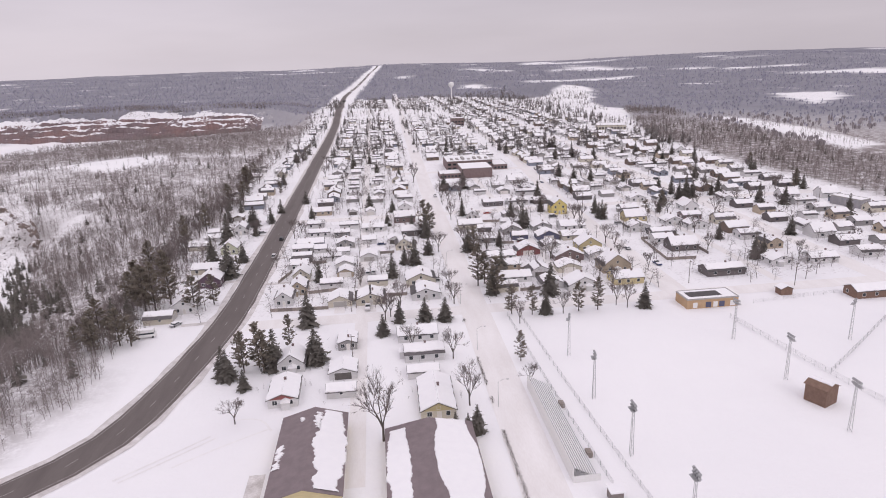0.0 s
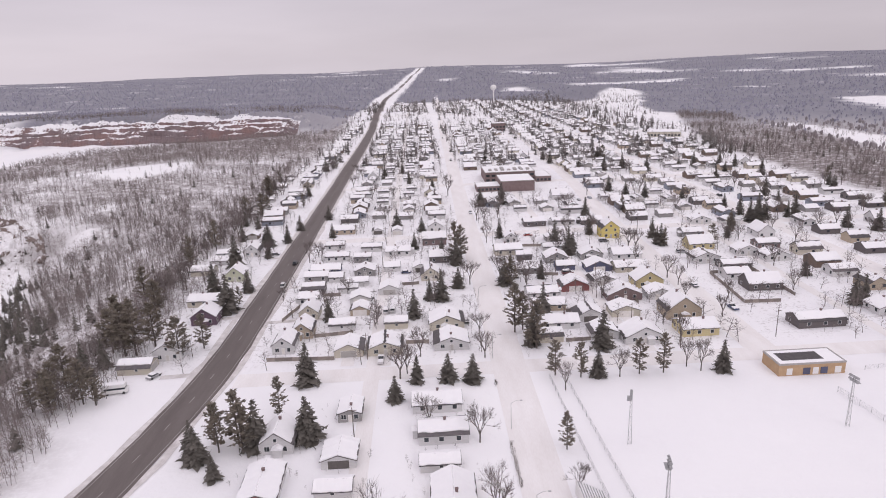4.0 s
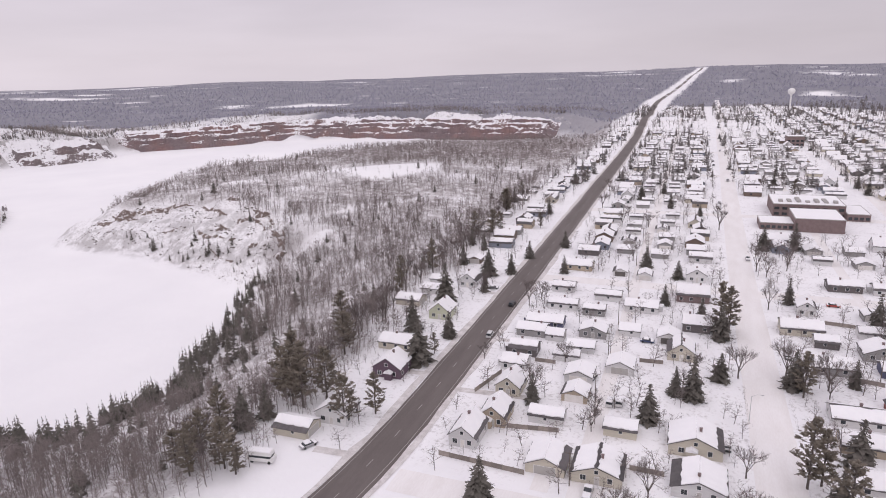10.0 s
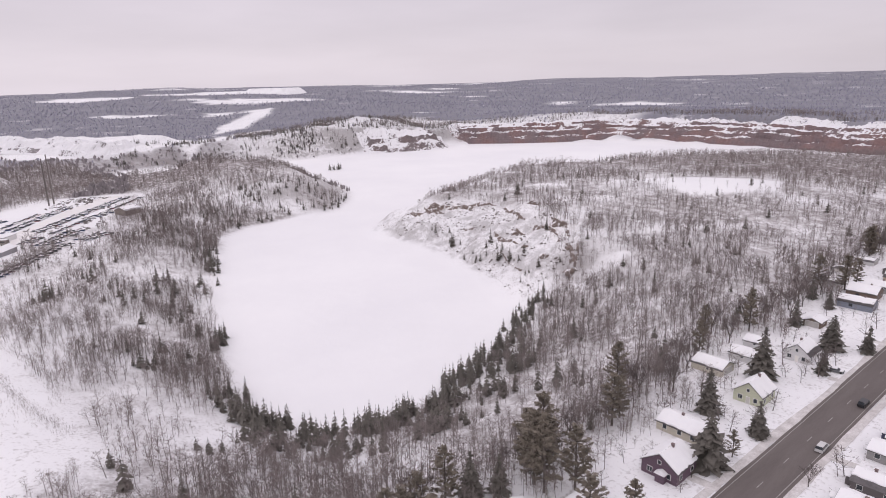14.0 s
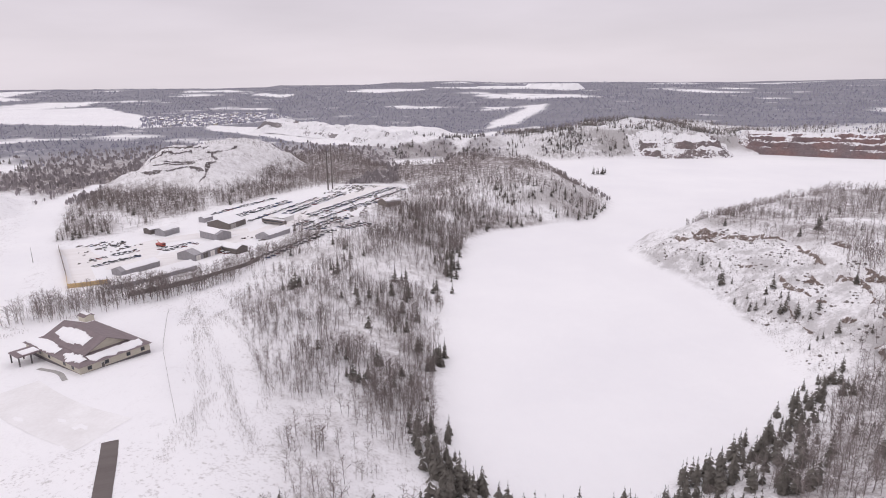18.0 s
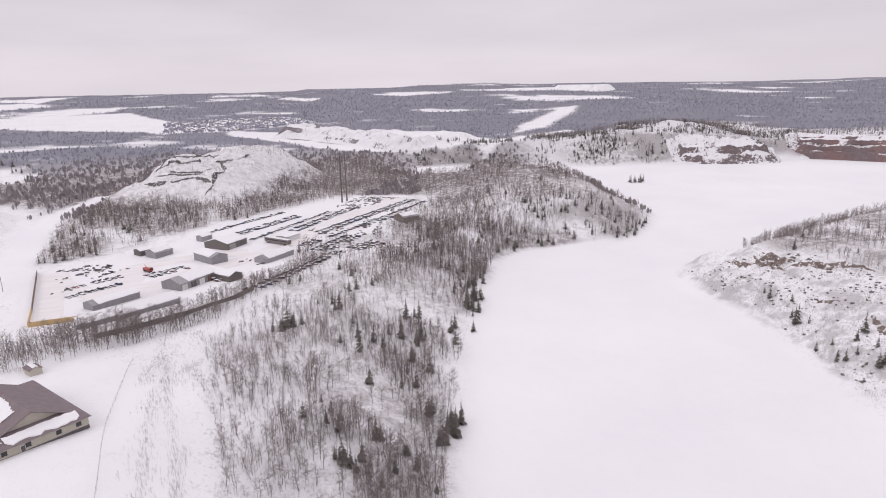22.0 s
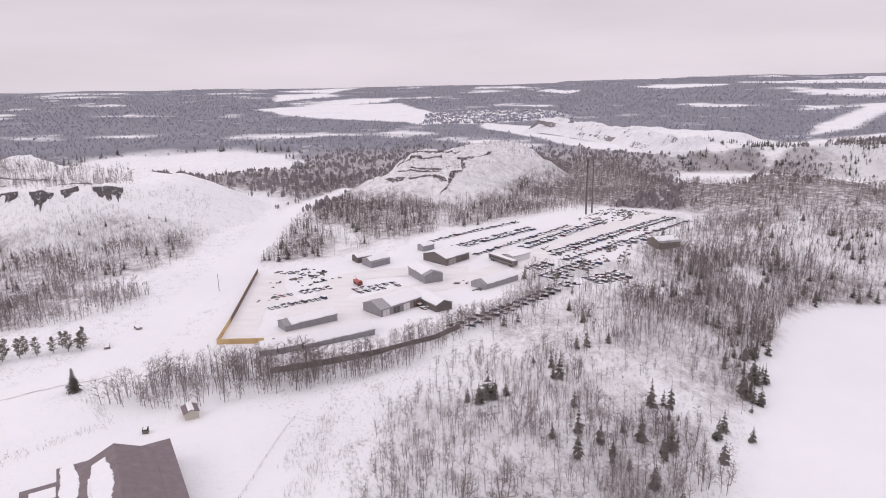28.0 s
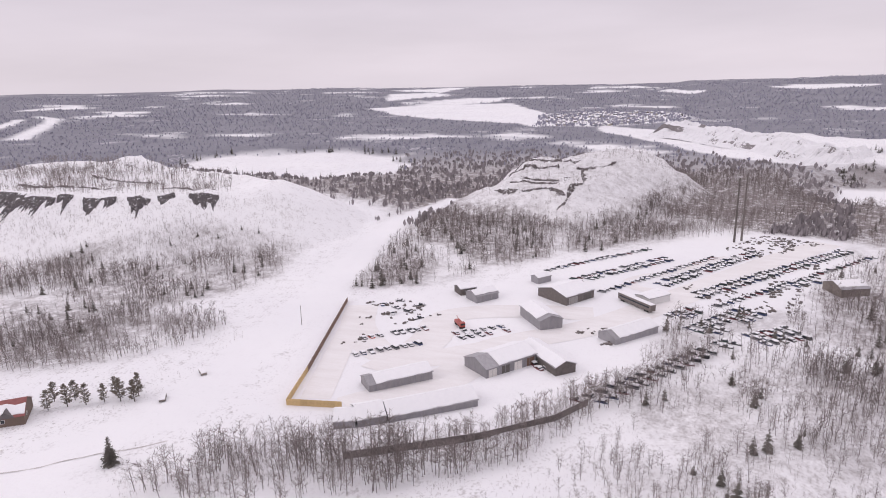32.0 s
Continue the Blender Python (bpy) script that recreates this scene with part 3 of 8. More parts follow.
WOODED = [(-108, 330), (-104, 1000), (-150, 1045), (-330, 1005), (-460, 880), (-515, 760), (-495, 620), (-470, 540), (-400, 466), (-260, 452), (-190, 400), (-170, 330)]
WOODS = woods_cover(GX, GY)
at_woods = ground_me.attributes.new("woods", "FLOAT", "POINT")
# the haze-tinted woods colour comes in with distance
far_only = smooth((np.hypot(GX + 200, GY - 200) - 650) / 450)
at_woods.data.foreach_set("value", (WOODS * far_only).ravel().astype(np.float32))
wild = np.clip(smooth((-100 - GX) / 20) * smooth(edge_distance(LAKE_EDGE, GX, GY) / 10 + 0.1) + smooth((GX - 290) / 40), 0, 1)
for poly in OPEN[:4]:
    wild *= 0.15 + 0.85 * smooth(edge_distance(poly, GX, GY) / 12)
wild *= 0.1 + 0.9 * smooth((line_distance(TRAIL, GX, GY) - 8) / 8)
wild = np.maximum(wild, 1.0 * smooth((GX + 118) / 10) * smooth((GY - 222) / 8) * (GX < 300))
at_under = ground_me.attributes.new("undergrowth", "FLOAT", "POINT")
at_under.data.foreach_set("value", np.maximum(undergrowth(), 1.4 * WOODS * (1 - far_only) * smooth((np.hypot(GX + 200, GY - 200) - 400) / 200)).ravel().astype(np.float32))
at_brush = ground_me.attributes.new("brush", "FLOAT", "POINT")
at_brush.data.foreach_set("value", wild.ravel().astype(np.float32))
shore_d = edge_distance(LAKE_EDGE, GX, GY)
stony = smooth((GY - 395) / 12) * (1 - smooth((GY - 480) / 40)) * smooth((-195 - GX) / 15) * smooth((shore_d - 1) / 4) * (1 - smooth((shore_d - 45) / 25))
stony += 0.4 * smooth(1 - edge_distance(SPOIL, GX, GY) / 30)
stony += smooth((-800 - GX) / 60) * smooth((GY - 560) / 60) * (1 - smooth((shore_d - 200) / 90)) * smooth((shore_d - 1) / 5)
at_stony = ground_me.attributes.new("stony", "FLOAT", "POINT")
at_stony.data.foreach_set("value", np.clip(stony * np.where(GX > -600, 0.45, 0.55), 0, 1).ravel().astype(np.float32))
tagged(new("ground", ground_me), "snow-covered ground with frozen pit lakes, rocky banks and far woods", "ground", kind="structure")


PIT_SHORE = [(-888, 918), (-868, 952), (-800, 1012), (-752, 1072), (-728, 1124), (-660, 1158), (-580, 1181), (-480, 1180), (-389, 1175), (-300, 1166), (-240, 1160), (-205, 1150)]


def banded_rock(name, a, b, c, d, snowy):
    """Rock between four colours, snow lying where it is flat enough and more of it higher up."""
    m, t, p = nodes_of(name)
    g = t.nodes.new("ShaderNodeNewGeometry")
    sep, pos = t.nodes.new("ShaderNodeSeparateXYZ"), t.nodes.new("ShaderNodeSeparateXYZ")
    t.links.new(g.outputs["Normal"], sep.inputs[0])
    t.links.new(g.outputs["Position"], pos.inputs[0])
    fine, broad = noise_node(t, 0.22, 6, 0.75, coords="World", stretch=(1, 1, 2.0)), noise_node(t, 0.03, 5, 0.65, coords="World", stretch=(1, 1, 1.2))
    rock = blend(t, span(t, broad, 0.4, 0.62), blend(t, span(t, fine, 0.3, 0.7), a, b), blend(t, span(t, fine, 0.3, 0.7), c, d))
    flat = calc(t, "ADD", sep.outputs["Z"], calc(t, "MULTIPLY", calc(t, "SUBTRACT", fine, 0.5), 1.6))
    flat = calc(t, "ADD", flat, calc(t, "MULTIPLY", calc(t, "SUBTRACT", broad, 0.5), 1.3))
    flat = calc(t, "ADD", flat, span(t, pos.outputs["Z"], -22, 14, -0.15, 0.14))
    t.links.new(blend(t, span(t, flat, 0.66 - snowy, 0.74 - snowy), rock, (0.84, 0.83, 0.85)), p.inputs["Base Color"])
    p.inputs["Roughness"].default_value = 0.9
    relief(t, p, fine, 0.7, 2.0)
    return m


PIT_ROCK = banded_rock("red_banded_rock", (0.16, 0.125, 0.13), (0.26, 0.205, 0.21), (0.20, 0.125, 0.12), (0.31, 0.205, 0.19), 0.0)
SPOIL_ROCK = banded_rock("snowy_spoil", (0.22, 0.20, 0.205), (0.36, 0.33, 0.335), (0.25, 0.225, 0.225), (0.38, 0.35, 0.35), 0.42)
BLUFF_ROCK = banded_rock("grey_bluff_rock", (0.13, 0.11, 0.115), (0.26, 0.225, 0.225), (0.17, 0.13, 0.13), (0.27, 0.215, 0.21), 0.2)


def pit_wall(name, points, benches, label, step, jag, seed, rock, foot=LAKE):
    """A quarried rock face along a shore: benches are (metres back from the water, height)."""
    line = bend(points, step)
    tan = np.gradient(line, axis=0)
    tan /= np.linalg.norm(tan, axis=1)[:, None]
    nor = np.stack([-tan[:, 1], tan[:, 0]], 1)
    rng = np.random.RandomState(seed)
    n, k = len(line), len(benches)
    along_m = np.arange(n) * step
    ends = np.minimum(1, np.minimum(np.arange(n), n - 1 - np.arange(n)) / 8.0)
    v = np.zeros((n, k, 3))
    for q, (back, up) in enumerate(benches):
        shift = jag * (wob(along_m, np.full(n, seed * 31.0), 60, 2) + 0.7 * wob(along_m, np.full(n, 90.0 * q + seed * 31), 17, 2)) * min(1, 0.25 + back / 16) + rng.uniform(-0.7, 0.7, n)
        lift = (0 if q == 0 else 1) * (0.75 * jag * wob(along_m, np.full(n, 70.0 * q + 9 + seed * 17), 22, 3) + rng.uniform(-0.8, 0.8, n))
        p = line + nor * (back + shift)[:, None]
        z = foot + (up + lift) * ends - 1.5 * (1 - ends)
        if q == k - 1:
            z = land(p[:, 0], p[:, 1]) - 0.6
        elif q:
            z = np.maximum(z, land(p[:, 0], p[:, 1]) + 0.25)
        v[:, q, :2], v[:, q, 2] = p, z
    i = (np.arange(n - 1)[:, None] * k + np.arange(k - 1)[None, :]).ravel()
    return tagged(new(name, mesh_from(name, v.reshape(-1, 3), np.stack([i, i + k, i + k + 1, i + 1], 1), rock)), label, "rock face", kind="structure")


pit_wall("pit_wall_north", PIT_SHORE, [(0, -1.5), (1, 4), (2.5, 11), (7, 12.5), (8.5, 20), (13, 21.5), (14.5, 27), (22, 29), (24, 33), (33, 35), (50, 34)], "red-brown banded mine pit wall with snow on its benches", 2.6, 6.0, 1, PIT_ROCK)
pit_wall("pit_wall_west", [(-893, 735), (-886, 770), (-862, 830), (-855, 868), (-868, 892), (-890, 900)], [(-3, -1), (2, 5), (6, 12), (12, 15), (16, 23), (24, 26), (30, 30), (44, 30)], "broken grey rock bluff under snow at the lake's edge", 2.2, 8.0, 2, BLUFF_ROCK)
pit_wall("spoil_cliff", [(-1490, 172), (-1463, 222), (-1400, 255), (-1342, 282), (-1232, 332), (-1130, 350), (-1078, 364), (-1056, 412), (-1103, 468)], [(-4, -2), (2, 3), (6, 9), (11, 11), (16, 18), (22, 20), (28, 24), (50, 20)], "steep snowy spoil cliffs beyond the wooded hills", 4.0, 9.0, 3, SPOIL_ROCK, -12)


def height(x, y):
    return float(land(np.array([float(x)]), np.array([float(y)]))[0])


# ---------------------------------------------------------------- roads
def ribbon(name, line, left, right, lift, material, label="", parent=None, category="road", flat=None, wander=0.0):
    """A strip along a line, from left to right of it, laid on the ground."""
    line = np.asarray(line, float)
    tan = np.gradient(line, axis=0)
    tan /= np.linalg.norm(tan, axis=1)[:, None]
    nor = np.stack([tan[:, 1], -tan[:, 0]], 1)
    rng = np.random.RandomState(len(line))
    j = rng.uniform(-wander, wander, (len(line), 2))
    a, b = line + nor * (left + j[:, :1]), line + nor * (right + j[:, 1:])
    cols = [a, a * 0.67 + b * 0.33, a * 0.33 + b * 0.67, b]
    v = []
    for c in cols:
        z = land(c[:, 0], c[:, 1]) if flat is None else np.full(len(c), flat)
        v.append(np.c_[c, z + lift])
    v = np.stack(v, 1).reshape(-1, 3)
    n = len(line)
    f = [(4 * i + k, 4 * i + k + 1, 4 * i + 5 + k, 4 * i + 4 + k) for i in range(n - 1) for k in range(3)]
    ob = new(name, mesh_from(name, v, f, material, True))
    if parent:
        ob.parent = parent
    else:
        tagged(ob, label, category, kind="structure")
    return ob


def street(points, half, name="street", label="snow-packed residential street with tyre tracks", lift=0.05, mat=PACKED, step=10):
    return ribbon(name, bend(points, step), -half, half, lift, mat, label)
DIRTY = varied("dirty_snow", (0.42, 0.385, 0.37), (0.80, 0.77, 0.765), 0.35, 0.8, fine=2.2, bump=0.5, world=True)
highway = ribbon("highway", HWY_LINE, -5.4, 5.4, 0.13, ASPHALT, "wet dark grey asphalt highway with worn lane lines", wander=0.25)
for a, b in ((-7.4, -5.1), (5.1, 7.4)):
    ribbon("shoulder", HWY_LINE[HWY_LINE[:, 1] > 40], a, b, 0.10, DIRTY, "dirty ploughed snow along the highway", wander=0.7)
near_hwy = HWY_LINE[(HWY_LINE[:, 1] > 60) & (HWY_LINE[:, 1] < 1700)]
for off in (-4.5, 4.5):
    ribbon("edge_line", near_hwy, off - 0.09, off + 0.09, 0.15, LINE, parent=highway)
cum = np.concatenate([[0], np.cumsum(np.linalg.norm(np.diff(near_hwy, axis=0), axis=1))])
for off in (0.0,):
    for s in np.arange(0, 620, 14.0):
        q = np.linspace(s, s + 3.2, 3)
        seg = np.stack([np.interp(q, cum, near_hwy[:, 0]), np.interp(q, cum, near_hwy[:, 1])], 1)
        ribbon("lane_dash", seg, off - 0.09, off + 0.09, 0.155, LINE, parent=highway)
street([(30, 60), (32, 250), (33, 420), (38, 720), (42, 1000), (52, 1450), (60, 1900)], 5.2)
street([(110, 216), (113, 400), (120, 500), (126, 640), (134, 900), (142, 1200)], 5.0)
street([(194, 216), (194, 1000)], 4.8)
street([(-9.5, 120), (-9.5, 1400)], 2.2, "alley", "narrow snow-packed alley between back yards")
street([(73, 224), (73, 1000)], 2.0, "alley", "narrow snow-packed alley between back yards")
street([(154, 224), (154, 900)], 2.0, "alley", "narrow snow-packed alley between back yards")
CROSS = (217, 372, 520, 672, 825, 980, 1135, 1290)
for y in CROSS:
    street([(-50, y), (100, y), (290, y)], 4.2, "cross_street", lift=0.04)
for x0, x1, y in ((-66, -57, 300), (-66, -57, 345), (-70, -57, 268), (-74, -57, 222), (-68, -57, 385), (-50, -30, 262), (-50, -36, 300)):
    street([(x0, y), (x1, y + 1)], 1.3, "driveway", "short driveway of trodden snow and slush", 0.06, DIRTY, 2)
for x, y in ((-17.7, 226), (-6.2, 225), (65.3, 229), (64.3, 246), (77.7, 248), (76.6, 225)):
    street([(x, y - 3), (x, y + 3)], 2.0, "driveway", "short driveway of trodden snow and slush", 0.06, PACKED, 2)

street([(-318, -12), (-331, 5), (-352, 29), (-370, 50)], 0.3, "verge", "dirty ploughed edge of a snowy track", 0.09, DIRTY, 2)

for line in ([(-64, 131), (-53, 140), (-46, 146)], [(-62.5, 130), (-51.5, 139), (-44.5, 145)], [(-52, 134), (-42, 141), (-32, 147)], [(-43, 153), (-35, 152), (-31, 146)]):
    street(line, 0.3, "wheel_track", "faint wheel track across a snowy lot", 0.05, THIN_SNOW, 2)

# tracks trodden and driven through the salvage yard
for line, half in (([(-405, 94), (-440, 120), (-470, 128), (-510, 168), (-560, 205), (-640, 262), (-690, 300)], 9.0), ([(-408, 80), (-450, 68), (-508, 52)], 5.5), ([(-436, 92), (-470, 100), (-505, 100), (-520, 130), (-525, 165)], 9.0), ([(-470, 128), (-450, 95), (-475, 66), (-508, 52)], 8.0), ([(-560, 205), (-575, 180), (-600, 200), (-640, 236)], 4.0)):
    street(line, half, "yard_track", "beige churned snow track through the salvage yard", 0.10, PACKED, 4)

# ---------------------------------------------------------------- woods
RNG = np.random.RandomState(11)


def prong(v, f, a, b, r0, r1, sides=3):
    """A tapered stick from a to b."""
    a, b = np.array(a, float), np.array(b, float)
    d = b - a
    d /= np.linalg.norm(d) + 1e-9
    u = np.cross(d, (0.31, 0.9, 0.2))
    u /= np.linalg.norm(u)
    w = np.cross(d, u)
    n = len(v)
    for k in range(sides):
        q = 2 * math.pi * k / sides
        v.append(a + r0 * (math.cos(q) * u + math.sin(q) * w))
    if r1 <= 0:
        v.append(b)
        f.extend((n + k, n + (k + 1) % sides, n + sides) for k in range(sides))
        return
    for k in range(sides):
        q = 2 * math.pi * k / sides
        v.append(b + r1 * (math.cos(q) * u + math.sin(q) * w))
    for k in range(sides):
        m = (k + 1) % sides
        f += [(n + k, n + m, n + sides + m), (n + k, n + sides + m, n + sides + k)]


def blade(v, f, a, b, r, rng):
    """A thin twig: one sliver."""
    a, b = np.array(a, float), np.array(b, float)
    s = np.cross(b - a, rng.normal(size=3))
    s = s / (np.linalg.norm(s) + 1e-9) * r
    n = len(v)
    v += [a - s, a + s, b]
    f.append((n, n + 1, n + 2))


def sapling(seed, branches, twigs, stem=0.0085, thick=1.0):
    """A bare slender tree one metre high: fine rising branches that make a rounded crown on a thin stem."""
    rng = np.random.RandomState(seed)
    v, f = [], []
    lean = rng.normal(0, 0.05, 2)
    top = np.array([lean[0], lean[1], 0.93])
    prong(v, f, (0, 0, -0.04), top, stem, 0.002)
    low = rng.uniform(0.14, 0.32)
    for k in range(branches):
        h = rng.uniform(low, 0.93)
        a = top * h
        q = rng.uniform(0, 6.28)
        reach = (0.035 + 0.165 * math.sin(math.pi * min(1, 0.12 + 0.95 * (h - low) / (0.95 - low)))) * rng.uniform(0.55, 1.25)
        b = a + np.array([math.cos(q) * reach, math.sin(q) * reach, reach * rng.uniform(0.55, 1.5)])
        blade(v, f, a, b, 0.0048 * thick, rng)
        for _ in range(twigs):
            c = a + (b - a) * rng.uniform(0.35, 1.0)
            blade(v, f, c, c + np.array([rng.normal(0, 0.045), rng.normal(0, 0.045), rng.uniform(0.0, 0.1)]), 0.004 * thick, rng)
    return np.array(v), np.array(f)


def spire(seed, tiers=8, arms=7, width=0.21):
    """A spruce one metre high: tiers of ragged, drooping boughs."""
    rng = np.random.RandomState(seed)
    v, f = [], []
    prong(v, f, (0, 0, -0.03), (0, 0, 0.97), 0.016, 0.004, 3)
    for k in range(tiers):
        s = k / (tiers - 1)
        z = 0.09 + 0.84 * s
        r = width * (1 - s) ** 0.9 + 0.014
        turn = rng.uniform(0, 6.28)
        for a in range(arms if s < 0.7 else max(3, arms // 2)):
            z = 0.09 + 0.84 * s + rng.normal(0, 0.028)
            q = turn + 2 * math.pi * a / arms * (1 if s < 0.7 else 2) + rng.normal(0, 0.15)
            rr = r * rng.uniform(0.6, 1.25)
            w = rr * rng.uniform(0.3, 0.5) + 0.006
            c, n = np.array([math.cos(q), math.sin(q), 0]), len(v)
            side = np.array([-math.sin(q), math.cos(q), 0])
            v += [np.array([0, 0, z + 0.05]), c * rr * 0.6 + side * w + (0, 0, z - 0.01 * rng.uniform(0, 2)), c * rr + (0, 0, z - rr * rng.uniform(0.15, 0.4)), c * rr * 0.6 - side * w + (0, 0, z - 0.01 * rng.uniform(0, 2))]
            f += [(n, n + 1, n + 2), (n, n + 2, n + 3)]
    return np.array(v), np.array(f)


def scatter(name, spots, tall, templates, material, label, category, spin=None, wide=1.0):
    """Many plants of a few shapes as one object."""
    spots = np.asarray(spots, float)
    z = land(spots[:, 0], spots[:, 1])
    vs, fs, base = [], [], 0
    pick = RNG.randint(len(templates), size=len(spots))
    for k, (tv, tf) in enumerate(templates):
        m = pick == k
        if not m.any():
            continue
        q = RNG.uniform(0, 6.28, m.sum())
        c, s = np.cos(q), np.sin(q)
        h = tall[m]
        ww = h * wide * RNG.uniform(0.8, 1.25, m.sum())
        x = (tv[None, :, 0] * c[:, None] - tv[None, :, 1] * s[:, None]) * ww[:, None] + spots[m, 0][:, None]
        y = (tv[None, :, 0] * s[:, None] + tv[None, :, 1] * c[:, None]) * ww[:, None] + spots[m, 1][:, None]
        zz = tv[None, :, 2] * h[:, None] + z[m][:, None]
        vs.append(np.stack([x, y, zz], -1).reshape(-1, 3))
        fs.append((tf[None] + (np.arange(m.sum()) * len(tv))[:, None, None] + base).reshape(-1, 3))
        base += m.sum() * len(tv)
    ob = new(name, mesh_from(name, np.concatenate(vs), np.concatenate(fs), material))
    return tagged(ob, label, category, kind="stuff")


def sown(poly, spacing, clump=0.0, size=30.0, keep=None):
    """Random spots inside an outline; clump thins them out in patches."""
    p = np.array(poly, float)
    lo, hi = p.min(0), p.max(0)
    n = int((hi[0] - lo[0]) * (hi[1] - lo[1]) / spacing ** 2)
    s = RNG.uniform(lo, hi, (n, 2))
    ok = edge_distance(poly, s[:, 0], s[:, 1]) < 0
    ok &= edge_distance(LAKE_EDGE, s[:, 0], s[:, 1]) > 5.5
    ok &= line_distance(HWY_LINE[::4], s[:, 0], s[:, 1]) > 13
    ok &= line_distance(TRAIL, s[:, 0], s[:, 1]) > 10
    if clump:
        ok &= RNG.uniform(0, 1, n) < smooth(0.5 + (wob(s[:, 0], s[:, 1], size, 2) * 1.7 + 0.5 - clump))
    s = s[ok]
    if keep is not None:
        s = s[keep(s[:, 0], s[:, 1])]
    return s


def not_rocks(x, y):
    """Keeps the open rock slope of the spit and its clearing thinly wooded."""
    bare_slope = smooth(1 - np.hypot((x + 295) / 112, (y - 428) / 42)) + smooth(1 - edge_distance(OPEN[1], x, y) / 4)
    return RNG.uniform(0, 1, x.shape) > np.clip(bare_slope * 1.7, 0, 0.96)


BELT_SOUTH = [(-104, 120), (-92, 150), (-86, 172), (-90, 215), (-140, 230), (-165, 215), (-150, 150)]
NORTHWEST = [(-900, 769), (-890, 900), (-800, 1040), (-740, 1140), (-580, 1200), (-200, 1200), (-200, 1260), (-600, 1330), (-800, 1250), (-1010, 1000), (-1060, 780), (-960, 600)]
SHORE_HILL = [(-905, 600), (-902, 740), (-895, 900), (-940, 985), (-1100, 960), (-1200, 800), (-1140, 620), (-1010, 560)]
FIR_FLAT = [(-1010, 380), (-905, 480), (-925, 600), (-945, 690), (-1060, 640), (-1120, 500), (-1090, 400)]
LOWER_BRUSH = [(-368, 152), (-360, 178), (-330, 190), (-285, 185), (-262, 172), (-300, 160)]
HEAP_SLOPE = [(-556, -410), (-570, -220), (-598, -130), (-628, -60), (-585, -30), (-535, -110), (-525, -400)]
PLATEAU = [(-585, -420), (-600, -250), (-612, -150), (-640, -115), (-690, -150), (-760, -330), (-760, -420)]
SAPLINGS = [sapling(s, 19, 3, 0.0085, 1.05) for s in range(6)]
LIGHT_SAPLINGS = [sapling(20 + s, 12, 1, 0.0085, 1.75) for s in range(6)]
SPIRES = [spire(s) for s in range(5)]
def off_mesa(x, y):
    return edge_distance(MESA, x, y) > 38 - 30 * smooth((x + 900) / 60) * smooth((y - 170) / 40)


# brush on the banks, then the woods
sets = [sown(BELT, 2.75, 0.12, 20, not_rocks), sown(FAR_BELT, 3.5, 0.15, 45, not_rocks), sown(CLUMP, 2.9, 0.22, 16), sown(WEST_BANK, 3.2, 0.3, 20), sown(BANK_WOOD, 3.1, 0.28, 16), sown(UPPER_BANK, 3.5, 0.25, 25), sown(HEAD, 3.4, 0.05, 40),
        ]
sets += [
        sown(BEHIND_YARD, 3.1, 0.05, 30, off_mesa), sown(HEDGE_ROW, 2.3, 0.0, 14), sown(SOUTH_SLOPE, 2.6, 0.25, 20), sown(SOUTH_CLUMP, 2.3, 0.1, 20), sown(YARD_END, 3.3, 0.1, 30), sown(MESA_SKIRT, 3.4, 0.0, 40, off_mesa), sown(EAST_BELT, 3.4, 0.1, 40),
        sown([(-505, 350), (-450, 312), (-395, 283), (-420, 250), (-520, 290), (-600, 380), (-590, 470), (-530, 450), (-510, 400)], 3.8, 0.25, 22), sown([(-120, 1180), (-600, 1215), (-600, 1420), (-120, 1420)], 8, 0.2, 60), sown(LOWER_BRUSH, 3.3, 0.35, 12),
        sown(PLATEAU, 3.6, 0.35, 16), sown(HEAP_SLOPE, 4.6, 0.3, 16), sown(BELT_SOUTH, 3.5, 0.2, 16), sown(OPEN[0], 6.0, 0.3, 20), sown(OPEN[4], 9.0, 0.4, 40), sown(NORTHWEST, 5.6, 0.35, 40), sown(SHORE_HILL, 5.0, 0.35, 30), sown([(-745, 40), (-960, 120), (-990, 210), (-880, 240), (-730, 180), (-715, 100)], 5.0, 0.3, 16)]
spots = np.concatenate(sets)
near = (np.hypot(spots[:, 0] + 120, spots[:, 1] - 170) < 290) | (spots[:, 0] > -380) & (spots[:, 1] < 430)
near |= (edge_distance(HEDGE_ROW, spots[:, 0], spots[:, 1]) < 1) | (spots[:, 0] > -430) & (spots[:, 1] > 60) & (spots[:, 1] < 300)
tall = RNG.uniform(4.5, 10.5, len(spots)) * (0.75 + 0.35 * smooth(0.5 + wob(spots[:, 0], spots[:, 1], 35, 2)))
BUSH = (edge_distance(LOWER_BRUSH, spots[:, 0], spots[:, 1]) < 0) | (edge_distance(WEST_BANK, spots[:, 0], spots[:, 1]) < 0) & (edge_distance(CLUMP, spots[:, 0], spots[:, 1]) > 0)
tall = np.where(edge_distance(MESA, spots[:, 0], spots[:, 1]) < 30, tall * 0.5, tall)
tall = np.where(BUSH, tall * 0.88, tall)
tall = np.where(edge_distance(HEAP_SLOPE, spots[:, 0], spots[:, 1]) < 0, tall * 0.5, tall)
tall = np.where((edge_distance(FAR_BELT, spots[:, 0], spots[:, 1]) < 0) | (edge_distance(EAST_BELT, spots[:, 0], spots[:, 1]) < 0), tall * 0.85, tall)
